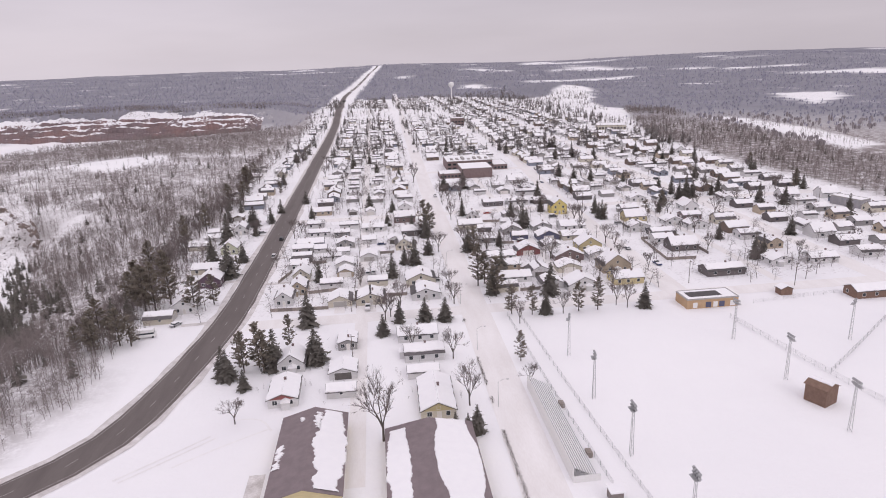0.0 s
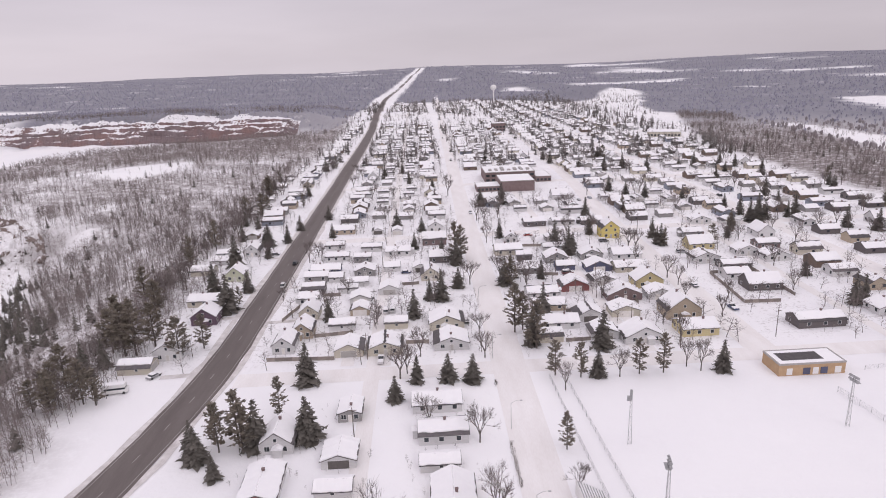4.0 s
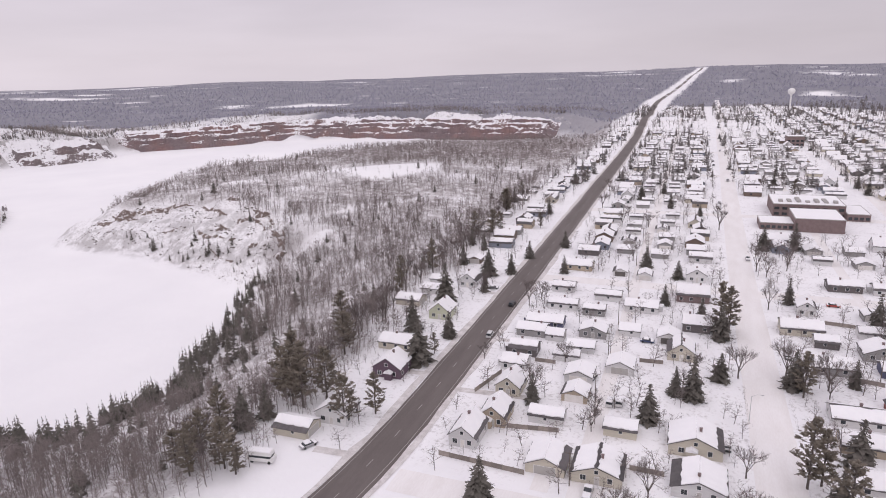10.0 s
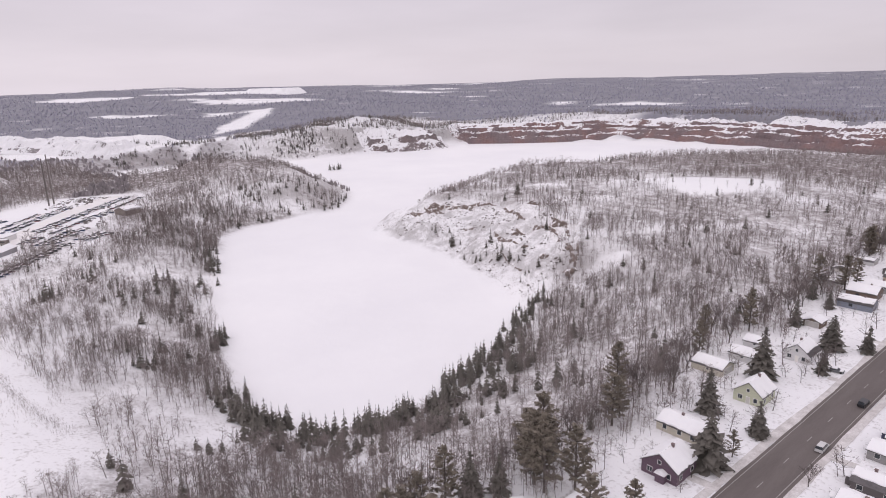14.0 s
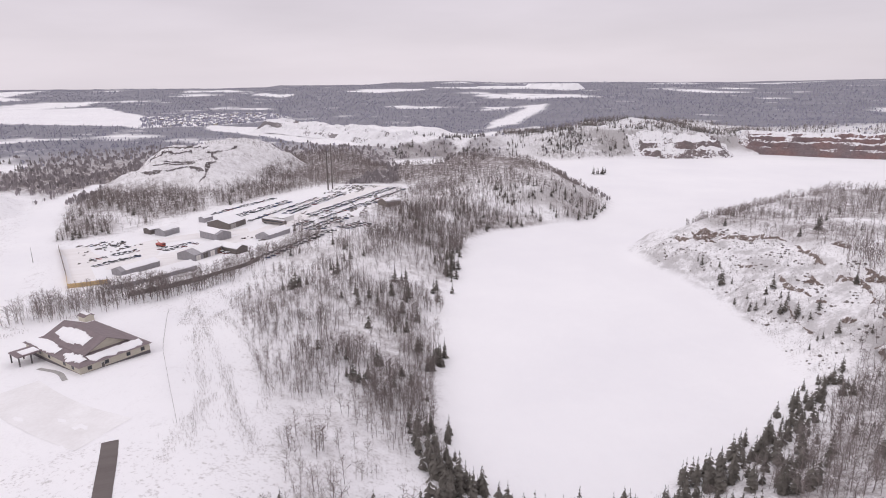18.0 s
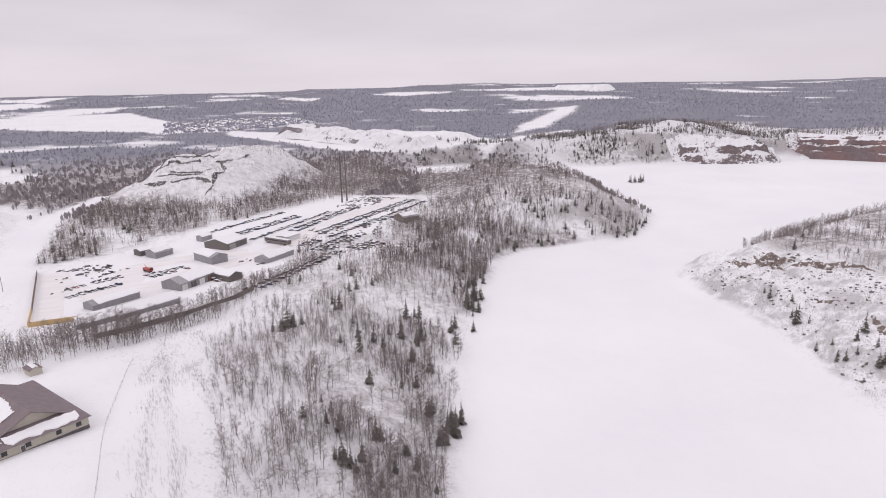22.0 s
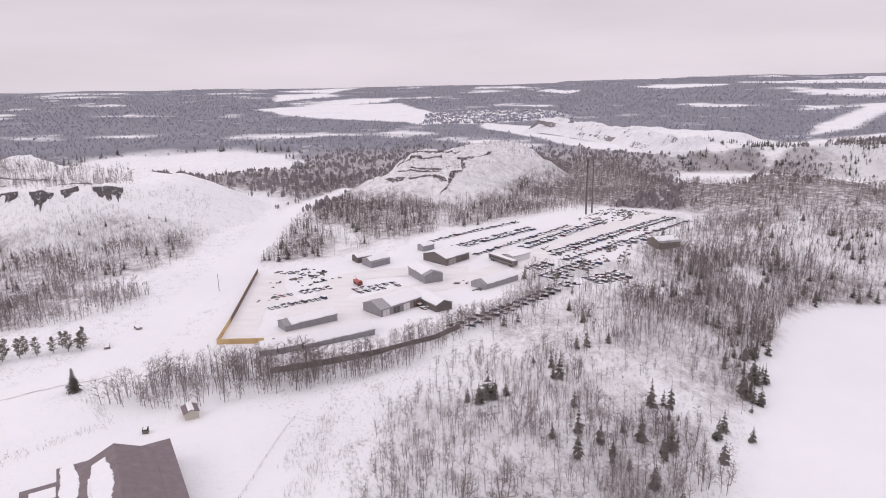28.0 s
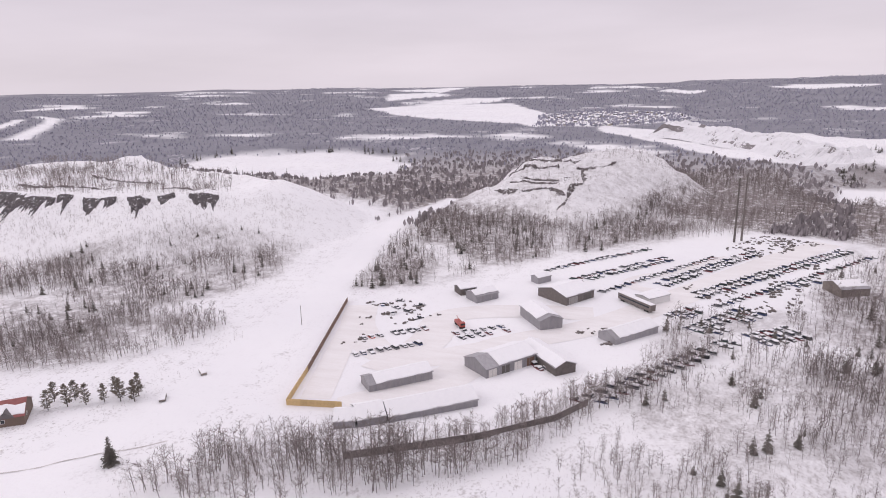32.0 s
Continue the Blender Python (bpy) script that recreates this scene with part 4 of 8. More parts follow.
row = edge_distance(HEDGE_ROW, spots[:, 0], spots[:, 1]) < 0
tall = np.where(row, tall * 1.2, tall)
scatter("bare_woods", spots[near], tall[near], SAPLINGS, TWIG, "dense leafless grey-brown aspen and birch saplings on snow", "trees", wide=1.35)
scatter("bare_woods", spots[~near], tall[~near], LIGHT_SAPLINGS, TWIG, "leafless grey-brown woodland on snowy slopes", "trees", wide=1.4)


def along(line, spacing, depth):
    line = bend(line, 3)
    d = np.concatenate([[0], np.cumsum(np.linalg.norm(np.diff(line, axis=0), axis=1))])
    s = np.arange(0, d[-1], spacing) + RNG.uniform(-1, 1, len(np.arange(0, d[-1], spacing)))
    p = np.stack([np.interp(s, d, line[:, 0]), np.interp(s, d, line[:, 1])], 1)
    return p + RNG.normal(0, depth, p.shape)


BRUSHY = [(-215, 150), (-260, 140), (-345, 135), (-400, 160), (-500, 240), (-560, 300), (-500, 330), (-390, 280), (-326, 256), (-240, 228), (-190, 222)]
brush_spots = np.concatenate([sown(BRUSHY, 1.75, 0.5, 11), sown(LOWER_BRUSH, 1.5, 0.3, 9), sown([(-560, -420), (-583, -220), (-622, -99), (-645, -50), (-560, -25), (-495, -60), (-500, -420)], 2.4, 0.25, 14), sown(SOUTH_SLOPE, 3.0, 0.5, 14), sown([(-420, 424), (-300, 404), (-215, 380), (-200, 430), (-300, 470), (-395, 455)], 1.0, 0.3, 8),
                              sown([(-330, 20), (-345, 60), (-390, 66), (-440, 40), (-470, 0), (-400, 10)], 3.2, 0.7, 10), sown([(-120, 100), (-100, 150), (-70, 165), (-95, 125)], 3.5, 0.8, 8)])
STREAKS = ([(-300, 52), (-315, 61), (-335, 72)], [(-356, 42), (-346, 58), (-335, 69)], [(-370, 135), (-380, 141), (-391, 148), (-404, 160)], [(-463, 194), (-475, 210), (-470, 221), (-488, 230)], [(-448, 250), (-453, 263)], [(-206, 147), (-243, 149), (-271, 146), (-310, 142)], [(-206, 167), (-225, 160), (-248, 156), (-268, 157)], [(-334, 154), (-314, 140), (-338, 138), (-367, 136)], [(-346, 140), (-319, 144), (-287, 150), (-249, 157), (-234, 159), (-203, 164)], [(-242, 153), (-216, 144), (-199, 141)], [(-330, 150), (-300, 160), (-262, 168), (-232, 168)], [(-344, 92), (-352, 70), (-349, 50)], [(-372, 150), (-340, 158), (-310, 168)])
brush_spots = np.concatenate([brush_spots, sown(MESA, 2.8, 0.45, 14)] + [along(line, 0.22, 1.3) for line in STREAKS])
scatter("brush", brush_spots, np.where(brush_spots[:, 1] < -40, RNG.uniform(1.2, 3.2, len(brush_spots)), RNG.uniform(0.5, 1.9, len(brush_spots))), [sapling(120 + k, 9, 1, 0.008, 1.25) for k in range(4)], TWIG, "low leafless brush and weeds poking out of snow", "brush", wide=1.7)



def boulder(seed):
    rng = np.random.RandomState(seed)
    v = [np.array([math.cos(q) * rng.uniform(0.5, 1), math.sin(q) * rng.uniform(0.5, 1), z * rng.uniform(0.7, 1.2)]) for z in (-0.2, 0.35) for q in np.arange(0, 6.2, 1.25)]
    v.append(np.array([rng.normal(0, 0.15), rng.normal(0, 0.15), rng.uniform(0.6, 0.9)]))
    f = []
    for k in range(5):
        m = (k + 1) % 5
        f += [(k, m, 5 + m), (k, 5 + m, 5 + k), (5 + k, 5 + m, 10)]
    return np.array(v), np.array(f)


STONE = varied("brown_stone", (0.11, 0.094, 0.09), (0.25, 0.218, 0.205), 0.4, 0.95, fine=2.5, bump=0.5, world=True)
rocky = np.concatenate([sown([(-425, 425), (-300, 406), (-225, 385), (-205, 425), (-240, 450), (-300, 470), (-395, 458)], 2.4, 0.75, 9), sown([(-410, 425), (-395, 458), (-330, 470), (-300, 440)], 2.6, 0.5, 8)])
scatter("rocks", rocky, RNG.uniform(0.15, 0.9, len(rocky)) ** 1.8, [boulder(k) for k in range(6)], STONE, "brown broken rocks showing through snow", "rocks", wide=1.3)

# spruces fringing the frozen lake and strewn over the banks
SHORE = [(-235, 222), (-205, 219), (-175, 232), (-168, 262), (-177, 300), (-188, 334), (-202, 358), (-214, 384)]
firs = [along(SHORE, 1.3, 3.5), along(SHORE, 2.4, 7.0), sown(WEST_BANK, 18, 0.9, 16), sown(UPPER_BANK, 10.5, 0.85, 18), sown(CLUMP, 10, 0.7, 14), sown(HEAD, 22, 0.35, 40), sown(BELT, 13, 0.5, 30), sown(FAR_BELT, 26, 0.4, 40), sown(EAST_BELT, 15, 0.4, 40), sown(OPEN[4], 17, 0.3, 40), sown(NORTHWEST, 13, 0.35, 40), sown(SHORE_HILL, 8.5, 0.5, 34), sown(FIR_FLAT, 6.5, 0.15, 40), sown([(-905, 790), (-840, 850), (-850, 920), (-960, 940), (-1060, 760), (-940, 600)], 9, 0.2, 30), sown([(-210, 222), (-172, 236), (-166, 290), (-184, 330), (-170, 335), (-148, 300), (-138, 262), (-148, 225), (-185, 205)], 3.8, 0.25, 14),
        ]
firs += [
        along([(-470, 340), (-440, 312), (-400, 292), (-372, 284)], 2.6, 5.5), along([(-560, 490), (-530, 455), (-508, 415), (-505, 375), (-490, 335)], 1.6, 6), sown(BEHIND_YARD, 14, 0.2, 30, off_mesa), sown([(-505, 350), (-450, 312), (-395, 283), (-520, 290), (-600, 380), (-590, 470), (-530, 450)], 9, 0.3, 25), sown(SOUTH_SLOPE, 16, 0.2), sown(YARD_END, 20, 0.7),
        along([(-300, 428), (-285, 420), (-262, 412), (-240, 405)], 4.0, 6), along([(-360, 428), (-318, 424)], 9, 4)]
CLUSTERS = [(-770, 596, 5), (-764, 604, 4), (-776, 612, 4), (-365, 183, 4), (-368, 189, 4), (-385, 209, 2), (-338, 216, 1), (-354, 241, 4), (-333, 238, 2), (-376, 263, 2), (-358, 275, 3), (-289, 242, 7), (-291, 248, 5), (-278, 216, 2), (-266, 206, 2), (-264, 201, 3), (-313, 217, 1),
            (-382, 246, 2), (-280, 236, 5), (-415, 219, 2), (-350, 212, 2), (-347, 226, 3), (-285, 395, 3), (-289, 409, 2), (-296, 426, 1), (-326, 480, 2), (-329, 423, 2), (-420, 290, 6), (-440, 296, 6), (-405, 284, 5)]
strewn = sum(len(p) for p in firs)
for cx, cy, k in CLUSTERS:
    firs.append(np.array([cx, cy]) + RNG.normal(0, 2.6, (k, 2)))
firs = np.concatenate(firs)
larger = np.where(np.arange(len(firs)) < strewn, 1.0, 1.35)
dry = (edge_distance(LAKE_EDGE, firs[:, 0], firs[:, 1]) > 1.5) | (np.hypot(firs[:, 0] + 770, firs[:, 1] - 604) < 20)
firs, larger = firs[dry], larger[dry]
tall = larger * RNG.uniform(3.0, 8.5, len(firs)) * np.where((firs[:, 0] > -240) & (firs[:, 1] < 345), 1.2, 1.0)
scatter("spruce_woods", firs, tall, SPIRES, NEEDLE, "dark green spruces along the frozen lake's shore", "trees")

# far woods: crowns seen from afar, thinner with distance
# distance haze is put into this pale blue-grey crown colour
HAZED_CROWNS = varied("hazed_crowns", (0.31, 0.305, 0.372), (0.395, 0.388, 0.468), 0.004, 0.95, fine=0.05, bump=0, world=True)
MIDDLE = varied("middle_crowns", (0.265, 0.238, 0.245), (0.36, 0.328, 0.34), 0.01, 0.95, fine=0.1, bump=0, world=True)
# evergreens paled and blued: haze painted into the needle colour
HAZED_FIR = varied("hazed_firs", (0.25, 0.245, 0.29), (0.33, 0.322, 0.375), 0.01, 0.95, fine=0.1, bump=0, world=True)


def tuft(seed, sides, taper):
    rng = np.random.RandomState(seed)
    v, f = [], []
    for k in range(sides):
        q = 6.28 * k / sides + rng.uniform(-0.4, 0.4)
        a = np.array([math.cos(q), math.sin(q), 0]) * rng.uniform(0.05, 0.3)
        wide = rng.uniform(0.1, 0.2)
        n = len(v)
        p = np.array([-math.sin(q), math.cos(q), 0]) * wide
        mid, top = rng.uniform(0.3, 0.55), rng.uniform(0.7, 1.0)
        v += [a + (0, 0, -0.1), a + p + (0, 0, mid), a * taper + (0, 0, top), a - p + (0, 0, mid)]
        f += [(n, n + 1, n + 2), (n, n + 2, n + 3)]
    return np.array(v), np.array(f)


n = 125000
ang, far = RNG.uniform(0, 2 * math.pi, n), 480 + 4200 * RNG.uniform(0, 1, n) ** 1.6
s = np.stack([-230 + far * np.cos(ang), 180 + far * np.sin(ang)], 1)
heading = np.degrees(np.arctan2(-(s[:, 0] + 100), s[:, 1] - 120))
seen = (heading > -50) & (heading < 160)
s, far = s[seen], far[seen]
cover = woods_cover(s[:, 0], s[:, 1])
for poly in (BELT, FAR_BELT, EAST_BELT, HEAD, BEHIND_YARD, YARD_END, WEST_BANK, SOUTH_SLOPE, MESA_SKIRT):
    cover *= edge_distance(poly, s[:, 0], s[:, 1]) > 0
ok = RNG.uniform(0, 1, len(s)) < cover
s, far = s[ok], far[ok]
fir = RNG.uniform(0, 1, len(s)) < 0.008 + 0.10 * smooth(wob(s[:, 0], s[:, 1], 300, 2) * 2 - 0.4)
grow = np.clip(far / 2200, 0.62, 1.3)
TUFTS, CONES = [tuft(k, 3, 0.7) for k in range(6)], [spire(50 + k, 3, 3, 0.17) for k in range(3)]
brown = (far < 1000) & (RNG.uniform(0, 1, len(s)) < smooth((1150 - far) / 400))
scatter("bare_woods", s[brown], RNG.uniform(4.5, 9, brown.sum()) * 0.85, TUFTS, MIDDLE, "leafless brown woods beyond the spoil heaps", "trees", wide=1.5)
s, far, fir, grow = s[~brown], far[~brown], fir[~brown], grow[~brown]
scatter("far_woods", s[~fir], (RNG.uniform(4, 8, len(s)) * np.clip(grow, 0.7, 1.2))[~fir], TUFTS, HAZED_CROWNS, "leafless woods in haze-tinted colour stretching to the horizon", "trees", wide=1.1)
scatter("hazed_firs", s[fir], (RNG.uniform(5, 9, len(s)) * grow)[fir], CONES, HAZED_FIR, "evergreens paled by painted haze among the far woods", "trees")


# ---------------------------------------------------------------- building kit
def solid(name, verts, faces, material):
    me = bpy.data.meshes.new(name)
    me.from_pydata([tuple(v) for v in verts], [], faces)
    me.materials.append(material)
    return me


def put(name, me, parent, label="", at=None):
    ob = new(name, me)
    ob.parent = parent
    if at is not None:
        ob.matrix_basis = at
    if label:
        ob["label"] = label
    return ob


def thing(name, m, label, category, group=""):
    ob = new(name)
    ob.matrix_basis = m
    return tagged(ob, label, category, group)


def crate(v, f, x0, x1, y0, y1, z0, z1):
    n = len(v)
    v += [(x0, y0, z0), (x1, y0, z0), (x1, y1, z0), (x0, y1, z0), (x0, y0, z1), (x1, y0, z1), (x1, y1, z1), (x0, y1, z1)]
    f += [(n, n + 3, n + 2, n + 1), (n + 4, n + 5, n + 6, n + 7), (n, n + 1, n + 5, n + 4), (n + 1, n + 2, n + 6, n + 5), (n + 2, n + 3, n + 7, n + 6), (n + 3, n, n + 4, n + 7)]


def block(name, x0, x1, y0, y1, z0, z1, material):
    v, f = [], []
    crate(v, f, x0, x1, y0, y1, z0, z1)
    return solid(name, v, f, material)


def extruded(v, f, profile, y0, y1):
    """A profile in x and z, drawn along y."""
    n, k = len(v), len(profile)
    v += [(x, y0, z) for x, z in profile] + [(x, y1, z) for x, z in profile]
    f.append(tuple(range(n, n + k)))
    f.append(tuple(range(n + 2 * k - 1, n + k - 1, -1)))
    f += [(n + i, n + k + i, n + k + (i + 1) % k, n + (i + 1) % k) for i in range(k)]


def snow_sheet(rng, half, length, rise, eave, z, cover, ridge_bare):
    """Snow lying on both slopes of a roof, its lower and upper edges ragged."""
    v, f = [], []
    slope = math.hypot(half + eave, rise * (half + eave) / half)
    ux, uz = (half + eave) / slope, rise * (half + eave) / half / slope
    cols = 11
    for side in (-1, 1):
        keep = cover if rng.random() < 0.85 else cover * rng.uniform(0.6, 0.92)
        lo, hi = 0.0, 0.0
        grid = []
        for k in range(cols + 1):
            y = -length / 2 - 0.22 + (length + 0.44) * k / cols
            hi = 0.0 if not ridge_bare else ridge_bare * rng.uniform(0.5, 1.5)
            lo = slope * min(1.0, keep * rng.uniform(0.93, 1.03)) - 0.06
            thick = rng.uniform(0.16, 0.30)
            row = []
            for d, t in ((hi, 0.02), (hi + 0.12, thick), (lo - 0.12, thick), (lo, 0.02)):
                d = min(max(d, 0), slope - 0.03)
                row.append((side * d * ux + side * t * uz, y, z + rise - d * uz + t * ux + 0.005))
            grid.append(row)
        n = len(v)
        for row in grid:
            v += row
        for k in range(cols):
            for q in range(3):
                a, b = n + 4 * k + q, n + 4 * (k + 1) + q
                f.append((a, a + 1, b + 1, b) if side > 0 else (a, b, b + 1, a + 1))
        for k in (0, cols):
            a = n + 4 * k
            f.append((a, a + 1, a + 2, a + 3))
    return v, f


def opening(name, parent, wall, u, z, width, tall, w, l, proud=0.05, glass=GLASS, frame=None, cross=False):
    """A framed window or a door on a wall: 0 and 1 are the gable ends (y = -l/2, l/2), 2 and 3 the long sides."""
    frame = frame or TRIM
    v, f = [], []
    g, h = [], []

    def slab(vv, ff, a, b, c, d, p):
        if wall == 0:
            crate(vv, ff, a, b, -l / 2 - p, -l / 2 + 0.02, c, d)
        elif wall == 1:
            crate(vv, ff, a, b, l / 2 - 0.02, l / 2 + p, c, d)
        elif wall == 2:
            crate(vv, ff, -w / 2 - p, -w / 2 + 0.02, a, b, c, d)
        else:
            crate(vv, ff, w / 2 - 0.02, w / 2 + p, a, b, c, d)

    e = 0.09
    for a, b, c, d in ((u - width / 2 - e, u + width / 2 + e, z - e, z), (u - width / 2 - e, u + width / 2 + e, z + tall, z + tall + e),
                       (u - width / 2 - e, u - width / 2, z, z + tall), (u + width / 2, u + width / 2 + e, z, z + tall)):
        slab(v, f, a, b, c, d, proud)
    if cross:
        slab(v, f, u - 0.03, u + 0.03, z, z + tall, proud)
    slab(g, h, u - width / 2, u + width / 2, z, z + tall, proud * 0.5)
    ob = put(name, solid(name, v, f, frame), parent)
    put("pane" if glass is GLASS else "panel", solid("pane", g, h, glass), ob)
    return ob


HOUSE_WORDS = dict(white="white-sided", cream="cream-sided", tan="tan-sided", grey="grey-sided", dark="dark-sided", navy="dark blue", plum="dark plum", green="pale green",
                   brown="brown", red="red-trimmed", yellow="yellow-sided", brightyellow="bright yellow", blue="slate blue", brick="red brick", redgable="white", yellowgable="cream")


def gabled(name, x, y, z, w, l, h, turn, colour, seed, roof=None, pitch=0.42, cover=1.0, ridge_bare=0.0, kind="house", label="", group="", windows=True, chimney=True):
    """A gabled building: the ridge runs along its own y."""
    rng = random.Random(seed)
    half, rise, eave = w / 2, w / 2 * pitch, 0.38
    ob = thing(name, pose(x, y, z, 0, 0, turn), label, kind, group)
    wall_mat = SIDING.get(colour, colour) if isinstance(colour, str) else colour
    v, f = [], []
    extruded(v, f, [(-half, -0.6), (half, -0.6), (half, h), (0, h + rise), (-half, h)], -l / 2, l / 2)
    put("wall", solid("wall", v, f, wall_mat), ob)
    if colour in ("redgable", "yellowgable"):
        v, f = [], []
        extruded(v, f, [(-half * 0.96, h + 0.05), (half * 0.96, h + 0.05), (0, h + rise * 0.97)], -l / 2 - 0.05, -l / 2)
        put("gable", solid("gable", v, f, SIDING["red" if colour == "redgable" else "yellow"]), ob, "painted gable boards")
    t = 0.14
    dz = rise * eave / half
    v, f = [], []
    prof = [(-half - eave, h - dz), (0, h + rise), (half + eave, h - dz), (half + eave, h - dz + t), (0, h + rise + t * 1.05), (-half - eave, h - dz + t)]
    extruded(v, f, prof, -l / 2 - 0.32, l / 2 + 0.32)
    put("roof", solid("roof", v, f, roof or ROOF_DARK), ob)
    if cover > 0:
        v, f = snow_sheet(rng, half, l, rise, eave, h + t, cover, ridge_bare)
        put("roof_snow", solid("roof_snow", v, f, SNOW), ob)
    if windows:
        zs, tall = 0.95, 1.25
        if kind == "garage":
            wd = min(w - 1.4, 4.9)
            opening("garage_door", ob, 0, 0, 0.02, wd, 2.15, w, l, glass=DOOR if rng.random() < 0.75 else DARK_DOOR)
            opening("window", ob, 2, rng.uniform(-1, 1), 1.2, 0.8, 0.7, w, l)
            opening("window", ob, 3, rng.uniform(-1, 1), 1.2, 0.8, 0.7, w, l)
        else:
            opening("window", ob, 0, -w * 0.26, zs, 1.2, tall, w, l, cross=True)
            opening("window", ob, 0, w * 0.27, zs, 1.0, tall, w, l)
            opening("door", ob, 0, 0.15, 0.05, 0.95, 2.05, w, l, glass=DOOR)
            if rise > 1.5:
                opening("window", ob, 0, 0, h + rise * 0.18, 0.8, 0.9, w, l)
            for side in (2, 3):
                for u in ((-0.3, 0.28) if l < 11 else (-0.35, -0.05, 0.3)):
                    opening("window", ob, side, u * l, zs, 1.1, tall * 0.92, w, l)
            opening("window", ob, 1, w * 0.2, zs, 1.0, tall * 0.9, w, l)
            if h > 5:
                for side in (0, 2, 3):
                    for u in (-0.25, 0.25):
                        opening("window", ob, side, u * (w if side < 2 else l), 3.75, 1.0, 1.2, w, l)
    if chimney:
        cx, cy = rng.uniform(-0.3, 0.3) * w * 0.3, rng.uniform(-0.3, 0.3) * l
        v, f = [], []
        top = h + rise + 0.75
        crate(v, f, cx - 0.3, cx + 0.3, cy - 0.3, cy + 0.3, h + rise * 0.4, top)
        crate(v, f, cx - 0.37, cx + 0.37, cy - 0.37, cy + 0.37, top, top + 0.1)
        put("chimney", solid("chimney", v, f, BRICK), ob)
    return ob


def porch(ob, w, l, side, colour):
    """A small entrance porch with its own snowy roof, part of a house."""
    v, f = [], []
    y0 = -l / 2
    crate(v, f, side - 1.1, side + 1.1, y0 - 1.5, y0 - 0.01, -0.4, 2.2)
    p = put("porch", solid("porch", v, f, SIDING[colour]), ob)
    v, f = [], []
    extruded(v, f, [(side - 1.35, 2.2), (side + 1.35, 2.2), (side + 1.35, 2.36), (side, 3.0), (side - 1.35, 2.36)], y0 - 1.75, y0 - 0.02)
    put("porch_roof", solid("porch_roof", v, f, SNOW), p)

WEST_SIDE = [
    (-83, 228.2, 10, 7, 2.8, "x", "cream"), (-76, 237.5, 9, 8, 3.8, "y", "white"), (-73.6, 266.9, 9, 9, 3.8, "y", "plum"), (-79.8, 285.6, 12, 8, 3, "x", "cream"),
    (-75.7, 316.3, 8, 9, 3.6, "y", "green"), (-93.1, 326.1, 10, 8, 2.8, "x", "cream"), (-89.6, 341.2, 8, 7, 2.8, "x", "white"), (-91.9, 353.8, 6, 6, 2.6, "x", "white"),
    (-77.4, 354.3, 8, 9, 3.6, "y", "white"), (-85.3, 387.3, 6, 6, 2.4, "y", "brown"),
]
NEAR_BLOCK = [
    (11.4, 153.6, 9, 18, 3, "y", "yellowgable"), (-14.1, 162.2, 8, 5, 2.4, "x", "white"), (-29.8, 163.8, 8, 13, 3, "y", "redgable"),
    (9.1, 169.6, 9, 5, 2.6, "x", "white"), (-14.1, 174.6, 8, 8, 2.6, "y", "white"), (10.3, 182, 12, 8, 3.2, "x", "white"), (-29.7, 182.2, 8, 9, 3.4, "y", "white"),
    (-13.5, 194.5, 6, 8, 3, "y", "grey"), (9.2, 196.7, 13, 8, 3, "x", "white"),
]
HIGHWAY_ROW = [
    (-17.7, 233.8, 9, 9, 2.8, "y", "cream"), (-39.2, 239, 7, 10, 3.6, "y", "white"), (-35.1, 250.1, 7, 9, 3.4, "y", "tan"), (-22.1, 253.7, 9, 6, 2.8, "x", "white"),
    (-35.5, 267.1, 7, 9, 3.4, "y", "cream"), (-17, 267.9, 7, 7, 2.6, "y", "tan"), (-17.9, 279.9, 8, 8, 2.8, "y", "white"), (-38, 281.8, 8, 7, 3.2, "x", "white"),
    (-23.9, 292, 8, 5, 2.4, "x", "white"), (-38, 293, 9, 7, 3.2, "x", "dark"),
]
HIGHWAY_ROW_FAR = [
    (-20.8, 300.2, 9, 6, 2.6, "x", "white"), (-30.5, 307.1, 6, 6, 2.6, "x", "white"), (-39.1, 309.3, 10, 7, 3, "x", "grey"), (-18.7, 314.2, 9, 8, 3, "y", "grey"),
    (-36.3, 318.1, 13, 7, 3, "x", "navy"), (-21.3, 334.5, 8, 7, 3, "x", "grey"), (-33.5, 337.7, 11, 7, 3, "x", "white"), (-18.2, 352, 10, 7, 2.8, "x", "white"),
    (-36.9, 357.8, 9, 7, 3, "x", "white"), (-17.1, 385.5, 6, 7, 2.6, "y", "white"), (-35.9, 389.7, 12, 8, 3, "x", "tan"),
]
STREET_ROW = [
    (-6.2, 234.1, 11, 10, 3, "y", "cream"), (15.1, 235.4, 11, 10, 3, "y", "white"), (14.3, 251.8, 12, 10, 3.2, "y", "cream"), (-3.2, 253.1, 8, 6, 2.8, "x", "cream"),
    (-7, 289.3, 8, 8, 2.8, "y", "white"), (9.9, 304.6, 8, 9, 3.4, "y", "cream"), (5.8, 315.8, 7, 7, 2.8, "y", "white"), (-6.9, 318.1, 7, 6, 2.8, "x", "white"),
    (14.5, 328.4, 9, 7, 3.6, "x", "dark"), (-4.8, 342.9, 12, 8, 3, "x", "white"), (13.1, 359.4, 12, 8, 3.6, "x", "brick"), (-6.5, 382.4, 6, 7, 2.8, "y", "white"),
    (14.4, 386, 8, 9, 3.8, "y", "white"),
]
